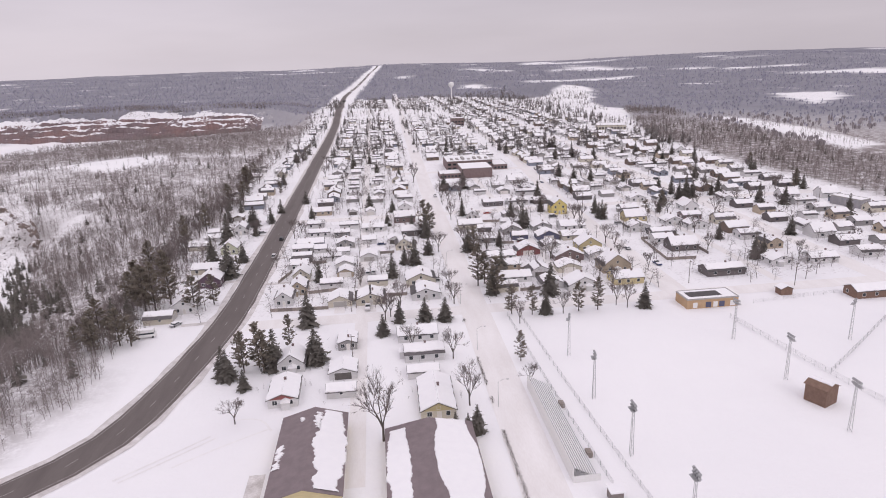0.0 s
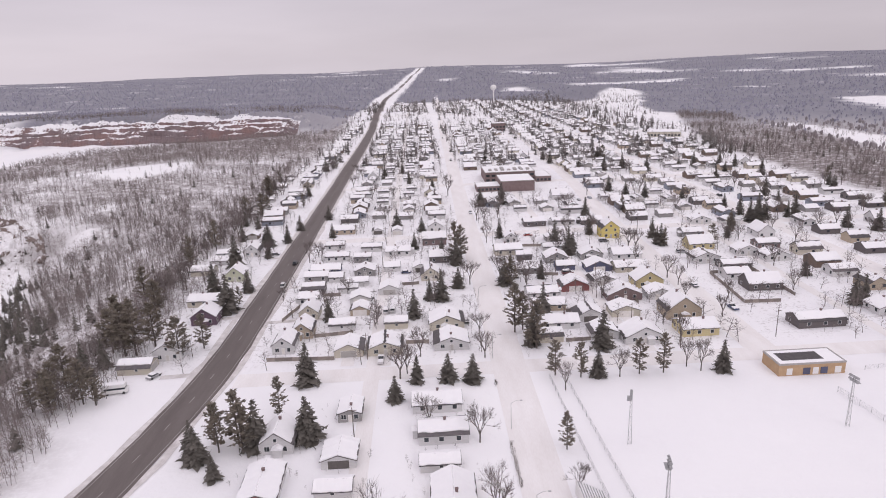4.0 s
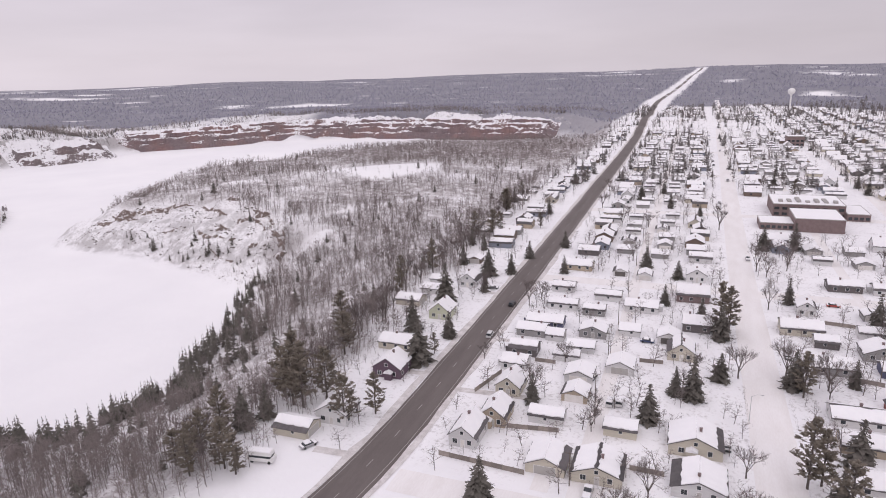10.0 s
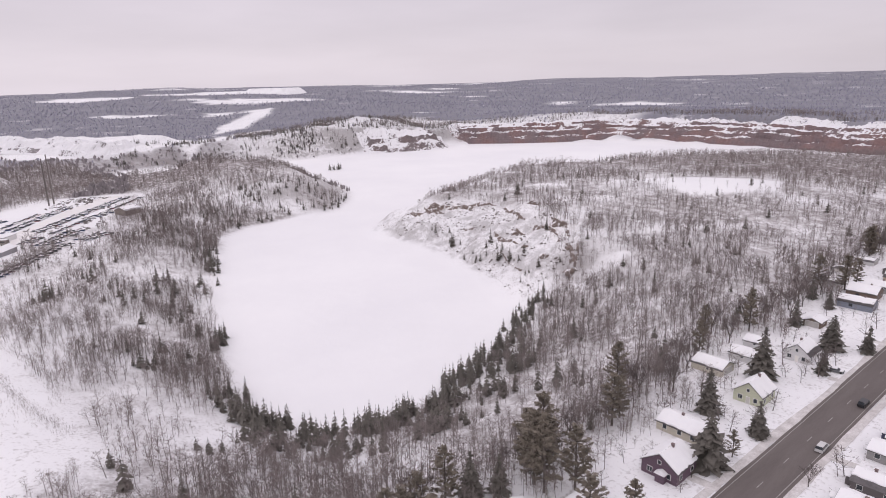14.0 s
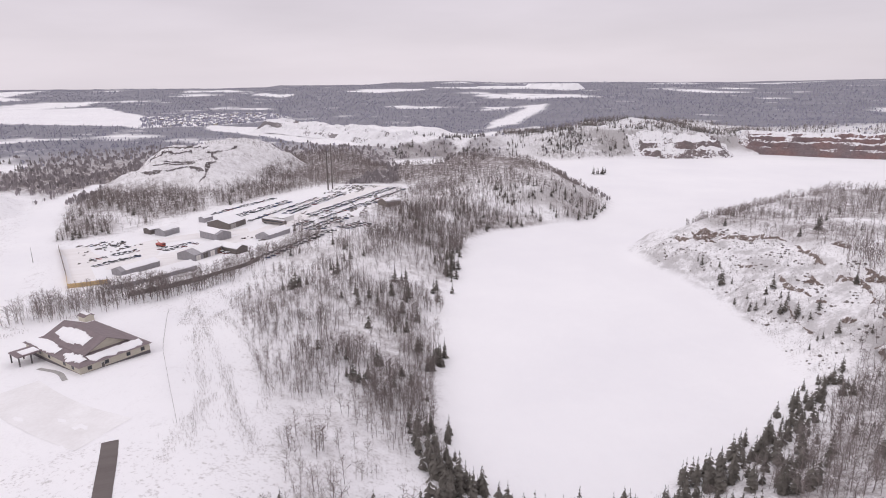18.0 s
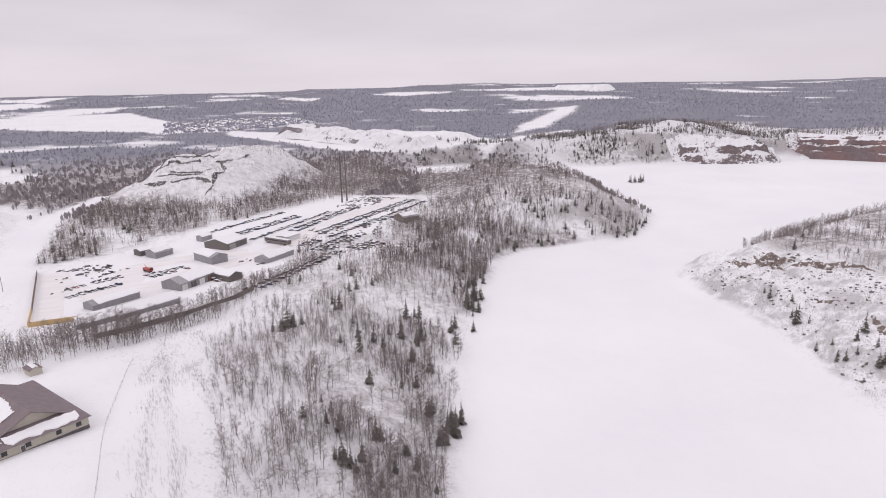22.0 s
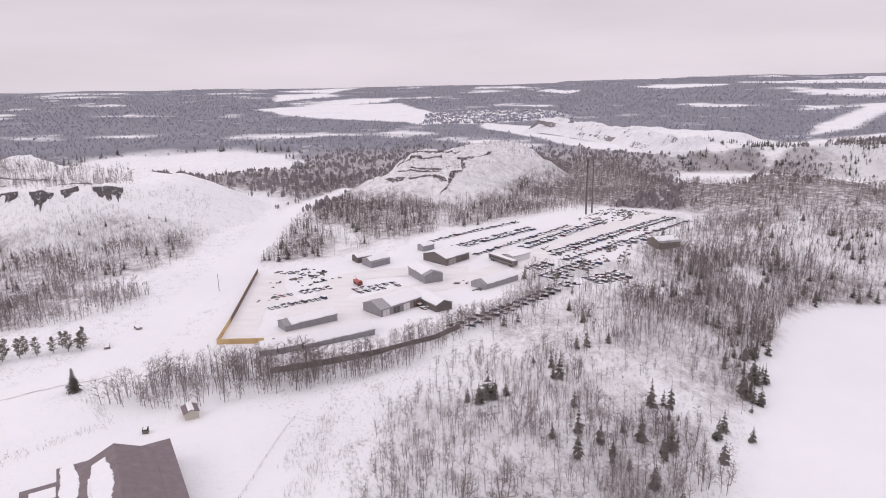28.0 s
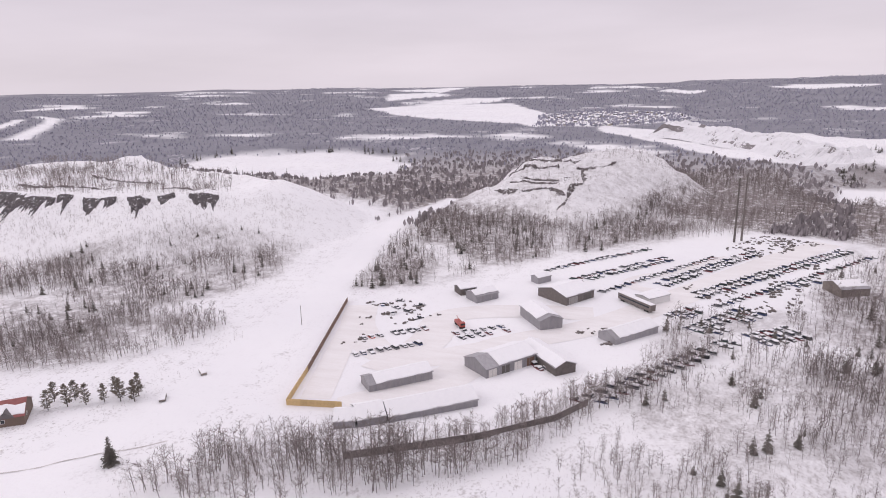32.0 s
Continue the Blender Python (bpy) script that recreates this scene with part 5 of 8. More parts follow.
EAST_ROW = [
    (47.4, 235.7, 8, 7, 2.8, "x", "cream"), (65.3, 236.5, 9, 8, 2.8, "y", "white"), (52.8, 246.6, 13, 8, 2.8, "x", "white"), (64.3, 251.5, 10, 8, 2.8, "y", "white"),
    (52.4, 262.8, 12, 7, 2.8, "x", "tan"), (52.5, 276.2, 12, 8, 2.8, "x", "white"), (66.4, 282.4, 11, 8, 2.8, "y", "red"), (52, 306.5, 10, 8, 3, "x", "grey"),
    (68.7, 308.4, 8, 7, 2.8, "x", "navy"), (67.1, 320.5, 10, 9, 3, "y", "grey"), (53.5, 325.6, 7, 6, 2.8, "x", "dark"), (47.6, 336, 13, 9, 3, "x", "cream"),
    (69, 337.1, 9, 6, 2.8, "x", "white"), (71.7, 355, 5, 6, 2.6, "y", "grey"), (51.6, 355.7, 6, 8, 3.8, "y", "white"), (69.3, 387.4, 12, 8, 3, "x", "dark"),
]
ALLEY_ROW = [
    (76.6, 232.4, 13, 9, 2.8, "y", "white"), (96, 235.7, 12, 9, 3.2, "x", "yellow"), (96.5, 250.8, 12, 10, 4, "y", "tan"), (77.7, 254.3, 10, 8, 2.8, "y", "cream"),
    (96, 269.2, 10, 8, 2.8, "y", "white"), (82.1, 270.2, 13, 9, 3, "y", "brick"), (95.9, 282.7, 11, 9, 3.6, "y", "yellow"), (79.2, 287.3, 10, 8, 2.8, "y", "white"),
    (95.5, 302.4, 14, 8, 2.8, "x", "cream"), (82.2, 305, 11, 8, 2.8, "y", "navy"), (99.3, 320.7, 13, 9, 3, "x", "white"), (83.6, 322.6, 10, 8, 3, "y", "grey"),
    (102.2, 357, 9, 9, 5.8, "y", "brightyellow"), (100.7, 385.8, 12, 8, 3, "x", "dark"), (84.9, 386.1, 12, 8, 3, "x", "white"),
]
FAR_EAST_ROW = [
    (137.3, 236.9, 16, 8, 3, "x", "dark"), (184.5, 243.1, 12, 8, 3, "x", "white"), (166.2, 244.1, 10, 8, 3, "y", "white"), (137.6, 273.5, 13, 9, 3.4, "x", "dark"),
    (133.9, 286.5, 10, 8, 3, "x", "white"), (139, 298.4, 12, 8, 3, "x", "dark"), (161.3, 307.2, 11, 8, 3, "y", "white"), (130.7, 308.9, 12, 8, 3.2, "y", "white"),
    (153.1, 317.1, 10, 8, 3, "y", "white"), (167.3, 325.6, 10, 8, 3, "x", "brick"), (137.4, 329.8, 12, 8, 3.4, "x", "yellow"), (142.2, 350.9, 10, 8, 3, "x", "grey"),
    (171.3, 370.8, 9, 7, 2.8, "y", "white"), (157.3, 375.6, 10, 8, 3, "y", "white"),
]


def place_houses(rows, seed):
    rng = random.Random(seed)
    for x, y, w, d, h, ridge, colour in rows:
        garage = h < 2.85 and w <= 11
        width, length, turn = (w, d, 0) if ridge == "y" else (d, w, 90 if rng.random() < 0.5 else -90)
        word = HOUSE_WORDS[colour]
        bare = rng.random()
        what = "garage" if garage else "house"
        state = "with snow over the whole roof" if bare < 0.6 else "with dark shingles showing through patchy snow"
        ob = gabled(what, x, y, 0, width, length, (h - 0.55 if h < 5 else h - 0.4) if not garage else max(2.1, h - 0.55), turn + rng.uniform(-1.5, 1.5), colour, rng.random(), pitch=rng.uniform(0.34, 0.5) if h < 3.3 else rng.uniform(0.6, 0.85),
                    cover=1.0 if bare < 0.6 else rng.uniform(0.82, 0.97), ridge_bare=0 if bare < 0.72 else rng.uniform(0.15, 0.5), kind=what,
                    label=f"{word} wooden {'garage' if garage else 'house'} {state}", group="houses of the town" if not garage else "garages of the town", chimney=not garage)
        if not garage and rng.random() < 0.45 and width > 6:
            porch(ob, width, length, rng.uniform(-0.2, 0.2) * width, colour)


for n, rows in enumerate((WEST_SIDE, NEAR_BLOCK, HIGHWAY_ROW, HIGHWAY_ROW_FAR, STREET_ROW, EAST_ROW, ALLEY_ROW, FAR_EAST_ROW)):
    place_houses(rows, 100 + n)

# the rest of the town: lot after lot along the streets, from a few house types
TYPES = []
type_rng = random.Random(5)
for n, (w, l, h, colour, pitch) in enumerate(((8, 10, 3.0, "white", 0.45), (7.5, 11, 3.2, "cream", 0.7), (8, 9, 3.0, "grey", 0.42), (7, 12, 2.9, "white", 0.4), (8.5, 11, 3.6, "white", 0.8),
                                              (8, 10, 3.0, "dark", 0.5), (7.5, 9, 3.2, "tan", 0.6), (8, 12, 3.0, "blue", 0.42), (9, 11, 3.4, "brown", 0.5), (7, 7.5, 2.5, "white", 0.4), (7.5, 8, 2.5, "grey", 0.4))):
    h *= 0.86
    half, rise = w / 2, w / 2 * pitch
    parts = []
    v, f = [], []
    extruded(v, f, [(-half, -0.6), (half, -0.6), (half, h), (0, h + rise), (-half, h)], -l / 2, l / 2)
    parts.append(("wall", solid("wall", v, f, SIDING[colour])))
    v, f = [], []
    dz = rise * 0.38 / half
    extruded(v, f, [(-half - 0.38, h - dz), (0, h + rise), (half + 0.38, h - dz), (half + 0.38, h - dz + 0.14), (0, h + rise + 0.15), (-half - 0.38, h - dz + 0.14)], -l / 2 - 0.32, l / 2 + 0.32)
    parts.append(("roof", solid("roof", v, f, ROOF_DARK)))
    v, f = snow_sheet(type_rng, half, l, rise, 0.38, h + 0.14, 1.0 if n % 3 else 0.74, 0.6 if n % 4 == 1 else 0)
    parts.append(("roof_snow", solid("roof_snow", v, f, SNOW)))
    if n < 9:
        v, f = [], []
        crate(v, f, -0.32, 0.32, -l * 0.2 - 0.32, -l * 0.2 + 0.32, h + rise * 0.5, h + rise + 0.8)
        parts.append(("chimney", solid("chimney", v, f, BRICK)))
        for k, u in enumerate((-0.28, 0.28)):
            v, f = [], []
            crate(v, f, u * w - 0.6, u * w + 0.6, -l / 2 - 0.05, -l / 2 + 0.02, 0.95, 2.2)
            parts.append(("window", solid("window", v, f, GLASS)))
        for sx in (-1, 1):
            v, f = [], []
            crate(v, f, sx * w / 2 - 0.04, sx * w / 2 + 0.04, l * 0.05, l * 0.05 + 1.3, 0.95, 2.1)
            parts.append(("window", solid("window", v, f, GLASS)))
    else:
        v, f = [], []
        crate(v, f, -w / 2 + 1, w / 2 - 1, -l / 2 - 0.05, -l / 2 + 0.02, 0.02, 1.95)
        parts.append(("garage_door", solid("garage_door", v, f, DOOR)))
    TYPES.append((parts, colour, n >= 9))
lot_rng = random.Random(21)
taken = [(r[0], r[1]) for rows in (WEST_SIDE, NEAR_BLOCK, HIGHWAY_ROW, HIGHWAY_ROW_FAR, STREET_ROW, EAST_ROW, ALLEY_ROW, FAR_EAST_ROW) for r in rows]
BIG_SITES = [(77, 520, 52, 60), (113, 898, 18, 20), (287, 772, 32, 30)]
far_lots = []
for fx, y0, y1, lot, is_garage in ((-82, 405, 1300, 15, 0), (-100, 420, 640, 24, 1), (-33, 400, 1600, 14, 0), (-18, 402, 1350, 18, 1), (-1, 402, 1350, 18, 1), (14, 400, 1500, 14, 0), (50, 400, 1500, 14, 0), (65, 402, 1350, 19, 1),
                                   (82, 402, 1300, 20, 1), (98, 400, 1600, 14.5, 0), (130, 362, 1600, 14.5, 0), (146, 230, 1250, 21, 1), (162, 384, 1250, 23, 1), (178, 255, 1550, 15, 0), (210, 232, 1450, 15.5, 0), (228, 240, 1100, 25, 1), (243, 250, 1300, 16, 0), (268, 300, 900, 19, 0)):
    y = y0
    while y < y1:
        y += lot * lot_rng.uniform(0.85, 1.2) * (1 + max(0, y - 900) / 3000)
        if any(abs(y - c) < 8.5 for c in CROSS) or lot_rng.random() < 0.08:
            continue
        xx = fx + lot_rng.uniform(-2.5, 2.5) + (0.014 * max(0, y - 420) if fx > 20 else 0)
        if any(abs(xx - a) < 11.5 and abs(y - b) < 10 for a, b in taken) or any(abs(xx - a) < c and abs(y - b) < d for a, b, c, d in BIG_SITES):
            continue
        if xx > 0.27 * y + 190:
            continue
        taken.append((xx, y))
        parts, colour, garage = TYPES[lot_rng.choice((9, 10)) if is_garage else lot_rng.randrange(9)]
        where = pose(xx, y, 0, 0, 0, lot_rng.choice((0, 90, -90, 90)) + lot_rng.uniform(-2, 2))
        if y > 700:
            far_lots.append((parts, where))
            continue
        ob = thing("garage" if garage else "house", where,
                   f"{HOUSE_WORDS[colour]} {'garage beside an alley' if garage else 'house on a snowy lot'}, snow on its roof", "garage" if garage else "house", "garages of the town" if garage else "houses of the town")
        for pn, me in parts:
            put(pn, me, ob)


def joined(name, placed, label, category):
    """Many small meshes at their poses as one object."""
    mats, v, faces, index = [], [], [], []
    for parts, m in placed:
        for _, me in parts:
            mat = me.materials[0]
            if mat not in mats:
                mats.append(mat)
            n = len(v)
            v += [tuple(m @ q.co) for q in me.vertices]
            for q in me.polygons:
                faces.append(tuple(n + i for i in q.vertices))
                index.append(mats.index(mat))
    me = bpy.data.meshes.new(name)
    me.from_pydata(v, [], faces)
    for mat in mats:
        me.materials.append(mat)
    me.polygons.foreach_set("material_index", index)
    return tagged(new(name, me), label, category, kind="stuff")


joined("far_houses", far_lots, "small snow-roofed houses at the far end of town", "houses")

# ---------------------------------------------------------------- trees of the town
def limbs(seed, spread_out=0.55):
    """A bare broad tree one metre high: trunk, limbs and twigs, as two meshes."""
    rng = np.random.RandomState(seed)
    tv, tf, cv, cf = [], [], [], []
    prong(tv, tf, (0, 0, -0.03), (0.01, 0, 0.26), 0.019, 0.014, 5)

    def branch(a, d, length, r, level):
        b = a + d * length
        if level < 2:
            prong(tv, tf, a, b, r, r * 0.6, 4)
        elif level < 3:
            prong(cv, cf, a, b, r, r * 0.5, 3)
        else:
            blade(cv, cf, a, b, r * 1.15, rng)
        if level == 4:
            return
        for k in range((4, 4, 6, 8)[level]):
            q = rng.normal(size=3) * spread_out
            e = d + q * 0.9 + np.array([0, 0, 0.42])
            e /= np.linalg.norm(e)
            s = rng.uniform(0.55, 1.0)
            branch(a + d * length * s, e, length * rng.uniform(0.55, 0.8), r * 0.55, level + 1)

    for k in range(5):
        q = 6.28 * k / 5 + rng.uniform(-0.4, 0.4)
        d = np.array([math.cos(q) * 0.45, math.sin(q) * 0.45, 1.0])
        branch(np.array([0.0, 0, rng.uniform(0.16, 0.26)]), d / np.linalg.norm(d), rng.uniform(0.26, 0.34), 0.0105, 1)
    return mesh_from("trunk", tv, tf, BARK), mesh_from("crown", cv, cf, TOWN_TWIG)


def tufts_on(v, f, rng, a, b, count, size):
    """Ragged needle tufts along a bough."""
    for _ in range(count):
        c = a + (b - a) * rng.uniform(0.1, 1.05) + rng.normal(0, size * 0.3, 3)
        for _ in range(2):
            d, e = rng.normal(size=3), rng.normal(size=3)
            d[2] *= 0.5
            e[2] *= 0.5
            n = len(v)
            v += [c + d * size * 0.8, c + e * size * 0.8, c - (d + e) * size * 0.5 + np.array([0, 0, -size * 0.3])]
            f.append((n, n + 1, n + 2))


def spruce_crown(seed):
    """Trunk and drooping boughs of a spruce one metre high."""
    rng = np.random.RandomState(seed)
    v, f, tv, tf = [], [], [], []
    prong(tv, tf, (0, 0, -0.03), (0, 0, 0.98), 0.019, 0.003, 5)
    for k in range(19):
        s = k / 18
        z = 0.06 + 0.88 * s
        reach = 0.27 * (1 - s) ** 0.8 + 0.016
        arms = 8 if s < 0.6 else 5
        turn = rng.uniform(0, 6.28)
        for a in range(arms):
            q = turn + 6.28 * a / arms + rng.normal(0, 0.2)
            r = reach * rng.uniform(0.62, 1.2)
            root = np.array([0, 0, z + 0.025])
            tip = np.array([r * math.cos(q), r * math.sin(q), z - 0.3 * r + rng.normal(0, 0.01)])
            side = np.array([-math.sin(q), math.cos(q), 0]) * r * rng.uniform(0.2, 0.34)
            n, mid = len(v), root * 0.4 + tip * 0.6
            v += [root, mid + side, tip, mid - side]
            f += [(n, n + 1, n + 2), (n, n + 2, n + 3)]
            tufts_on(v, f, rng, root, tip, 4 if s < 0.6 else 2, 0.026 + 0.014 * (1 - s))
    return mesh_from("trunk", tv, tf, BARK), mesh_from("crown", v, f, NEEDLE)


def pine_crown(seed):
    """Trunk and full, uneven needle clouds of a pine one metre high."""
    rng = np.random.RandomState(seed)
    v, f, tv, tf = [], [], [], []
    prong(tv, tf, (0, 0, -0.03), (rng.normal(0, 0.01), rng.normal(0, 0.01), 0.95), 0.019, 0.004, 5)
    for k in range(64):
        s = (k + rng.uniform(0, 1)) / 64
        z = 0.15 + 0.82 * s
        q = rng.uniform(0, 6.28)
        r = (0.03 + 0.185 * math.sin(math.pi * min(1, 0.24 + 0.76 * s)) ** 0.8) * rng.uniform(0.6, 1.2)
        root, tip = np.array([0, 0, z - 0.04]), np.array([r * math.cos(q), r * math.sin(q), z + 0.02])
        prong(tv, tf, root, tip, 0.004, 0.0015, 3)
        tufts_on(v, f, rng, root + (tip - root) * 0.3, tip * 1.02, 13, 0.025)
    return mesh_from("trunk", tv, tf, BARK), mesh_from("crown", v, f, PINE)


BROAD = [limbs(s, 0.5 + 0.06 * (s % 3)) for s in range(5)]
PINE_KINDS, SPRUCE_KINDS = [pine_crown(40 + s) for s in range(5)], [spruce_crown(60 + s) for s in range(5)]
tree_rng = random.Random(9)


def tree(kinds, x, y, h, name, label, group, fat=1.0):
    t, c = kinds[tree_rng.randrange(len(kinds))]
    m = pose(x, y, height(x, y), 0, 0, tree_rng.uniform(0, 360)) @ Matrix.Diagonal((h * fat, h * fat, h, 1))
    ob = thing(name, m, label, "tree", group)
    put("trunk", t, ob)
    put("crown", c, ob)
    return ob


SPRUCES = [(20, 137, 7), (18, 139, 4), (15, 140, 4), (-42, 169, 6), (-48, 176, 9), (-50, 179, 9), (-35, 181, 12), (-23, 183, 11), (-2, 200, 7), (92, 207, 9), (56, 208, 8), (20, 209, 8),
           (13, 210, 8), (4, 210, 8), (-28, 213, 12), (3, 260, 10), (-28, 261, 8), (-68, 275, 14), (9, 277, 8), (198, 283, 9), (21, 290, 8), (-66, 297, 9), (-80, 331, 15)]
SPRUCES_FAR = [(158, 344, 7), (186, 368, 12), (-73, 368, 11), (-64, 373, 9), (184, 373, 11), (-76, 375, 8), (194, 376, 10), (191, 378, 13), (-90, 382, 9), (-7, 399, 9), (-62, 400, 8), (-88, 409, 7), (-49, 424, 8)]
PINES = [(-44, 180, 11), (-40, 183, 12), (-38, 179, 11), (-46, 184, 9), (-96, 203, 9), (-103, 206, 8), (-100, 212, 10), (-94, 211, 8), (39, 173, 8), (-32, 194, 10), (-99, 207, 9), (-86, 207, 9), (51, 208, 9), (75, 208, 10), (-90, 208, 11), (68, 208, 9), (44, 210, 9), (42, 229, 13), (-72, 234, 12), (-88, 239, 16), (-92, 240, 15),
         (-67, 242, 10), (37, 242, 14), (-84, 245, 13), (40, 244, 11), (-97, 249, 15), (-66, 283, 6), (42, 286, 11), (-108, 296, 13), (22, 327, 15), (25, 330, 13)]
BARE = [(-3, 137, 14), (20, 150, 10), (-41, 151, 6), (38, 157, 6), (19, 178, 8), (7, 186, 8), (45, 201, 7), (62, 207, 7), (86, 208, 8), (83, 211, 8), (-1, 213, 9), (1, 216, 8), (25, 224, 8), (5, 227, 8), (88, 228, 8),
        (25, 242, 7), (110, 246, 7), (88, 243, 7), (120, 263, 7), (108, 280, 7)]
BARE_FAR = [(11, 282, 5), (-49, 284, 5), (107, 289, 9), (-24, 289, 6), (42, 290, 8), (49, 292, 9), (26, 293, 9), (39, 298, 10), (20, 324, 7), (107, 329, 10), (105, 333, 9), (-42, 345, 5), (39, 404, 11), (95, 418, 10), (118, 460, 10), (26, 480, 12)]
for x, y, h in SPRUCES + SPRUCES_FAR:
    tree(SPRUCE_KINDS, x, y, h * 1.12, "spruce", "dark green spruce standing in a snowy yard", "spruces in town", tree_rng.uniform(1.0, 1.35))
for x, y, h in PINES:
    tree(PINE_KINDS, x, y, h * 1.25, "pine", "open-crowned olive-brown pine beside a street", "pines in town", tree_rng.uniform(0.95, 1.2) if x < -60 else tree_rng.uniform(0.85, 1.1))
for x, y, h in BARE + BARE_FAR:
    tree(BROAD, x, y, h * 1.4, "bare_tree", "leafless broad tree with grey bark in snow", "bare street trees", tree_rng.uniform(0.9, 1.2))
def clear_spot(x, y, room=6):
    return not (abs(x + 57) < 10 or any(abs(x - c) < 6.5 for c in (32.5, 113, 194)) or any(abs(y - c) < 5.5 for c in CROSS) or any(abs(x - a) < room and abs(y - b) < room + 1 for a, b in taken)
                or any(abs(x - a) < c and abs(y - b) < d for a, b, c, d in BIG_SITES))


more = 0
while more < 165:
    y = (330 + 300 * tree_rng.random()) if more < 120 else 226 + 170 * tree_rng.random()
    x = tree_rng.uniform(-85, min(290, 0.27 * y + 170))
    if not clear_spot(x, y):
        continue
    k = tree_rng.random()
    if k < 0.4:
        tree(SPRUCE_KINDS, x, y, tree_rng.uniform(8, 14), "spruce", "dark green spruce standing in a snowy yard", "spruces in town", tree_rng.uniform(0.85, 1.2))
    elif k < 0.5:
        tree(PINE_KINDS, x, y, tree_rng.uniform(9, 14), "pine", "open-crowned olive-brown pine beside a street", "pines in town", tree_rng.uniform(0.85, 1.2))
    else:
        tree(BROAD, x, y, tree_rng.uniform(8, 13), "bare_tree", "leafless broad tree with grey bark in snow", "bare street trees")
    more += 1
# the wood's edge behind the western houses
EDGE = [(-101, 212), (-99, 230), (-103, 252), (-98, 275), (-96, 300), (-100, 325), (-104, 350), (-98, 380), (-99, 410), (-97, 450), (-100, 500), (-102, 560)]
for x, y in along(EDGE, 6.5, 3.0):
    if any(abs(x - a) < 6.5 and abs(y - b) < 7 for a, b in taken):
        continue
    k = tree_rng.random()
    if k < 0.2:
        tree(PINE_KINDS, x, y, tree_rng.uniform(10, 17), "pine", "full dark olive pine at the wood's edge", "trees at the wood's edge", tree_rng.uniform(0.9, 1.2))
    elif k < 0.36:
        tree(SPRUCE_KINDS, x, y, tree_rng.uniform(8, 15), "spruce", "dark spruce at the wood's edge behind houses", "trees at the wood's edge")
    else:
        tree(BROAD, x, y, tree_rng.uniform(9, 15), "bare_tree", "tall leafless tree behind snowy back yards", "trees at the wood's edge", tree_rng.uniform(0.8, 1.1))
# thickets between the wood and the back yards
back = sown([(-114, 205), (-84, 205), (-84, 300), (-88, 420), (-93, 440), (-93, 640), (-112, 640)], 2.3, 0.15, 16)
back = np.array([p for p in back if not any(abs(p[0] - a) < 7 and abs(p[1] - b) < 6.5 for a, b in taken)])
scatter("thicket", back, RNG.uniform(3.5, 9, len(back)), SAPLINGS, TWIG, "leafless thicket behind the back yards", "trees", wide=1.4)
# trees of the far half of the town
far_s, far_b = [], []
while len(far_s) + len(far_b) < 3400:
    y = 620 + 1000 * tree_rng.random() ** 1.3
    x = tree_rng.uniform(-100, min(330, 0.27 * y + 150))
    if clear_spot(x, y, 5):
        (far_s if tree_rng.random() < 0.27 else far_b).append((x, y))
scatter("far_spruces", far_s, RNG.uniform(6, 13, len(far_s)), SPIRES, HAZED_NEEDLE, "spruces in haze-lightened colour among the far houses of town", "trees", wide=1.15)
scatter("far_bare_trees", far_b, RNG.uniform(6, 12, len(far_b)), LIGHT_SAPLINGS, TOWN_TWIG, "leafless trees among the far houses of town", "trees", wide=1.9)
yard_t = []
while len(yard_t) < 1050:
    x, y = tree_rng.uniform(-88, 285), 222 + 420 * tree_rng.random()
    if x < 0.27 * y + 150 and clear_spot(x, y, 5.5):
        yard_t.append((x, y))
scatter("yard_trees", yard_t, RNG.uniform(3.5, 8.5, len(yard_t)), SAPLINGS, TOWN_TWIG, "small leafless fruit and yard trees in snow", "trees", wide=2.1)
# weeds, shrubs and small stuff round the houses
yard_s = []
for a, b in taken:
    for _ in range(5):
        q = tree_rng.uniform(0, 6.28)
        yard_s.append((a + 7.5 * math.cos(q) + tree_rng.uniform(-1, 1), b + 7.5 * math.sin(q) + tree_rng.uniform(-1, 1)))
yard_s = np.array(yard_s)
yard_s = yard_s[(np.abs(yard_s[:, 0] + 57) > 11) & (yard_s[:, 1] < 900)]
scatter("yard_bushes", yard_s, RNG.uniform(0.7, 2.6, len(yard_s)), [sapling(140 + k, 12, 1, 0.008, 1.3) for k in range(4)], TOWN_TWIG, "bare garden bushes poking out of yard snow", "bushes", wide=1.8)

# ---------------------------------------------------------------- vehicles
PAINTS = [varied(n + "_car_paint", tuple(v * 0.8 for v in c), c, 0.8, 0.35, fine=6, bump=0) for n, c in
          (("black", (0.035, 0.035, 0.04)), ("grey", (0.16, 0.16, 0.17)), ("blue", (0.05, 0.07, 0.15)), ("silver", (0.36, 0.36, 0.37)), ("maroon", (0.16, 0.04, 0.045)), ("white", (0.66, 0.65, 0.65)), ("red", (0.42, 0.07, 0.05)), ("green", (0.05, 0.08, 0.07)))]
PAINT_WORDS = ("black", "grey", "dark blue", "silver", "maroon", "white", "red", "dark green")


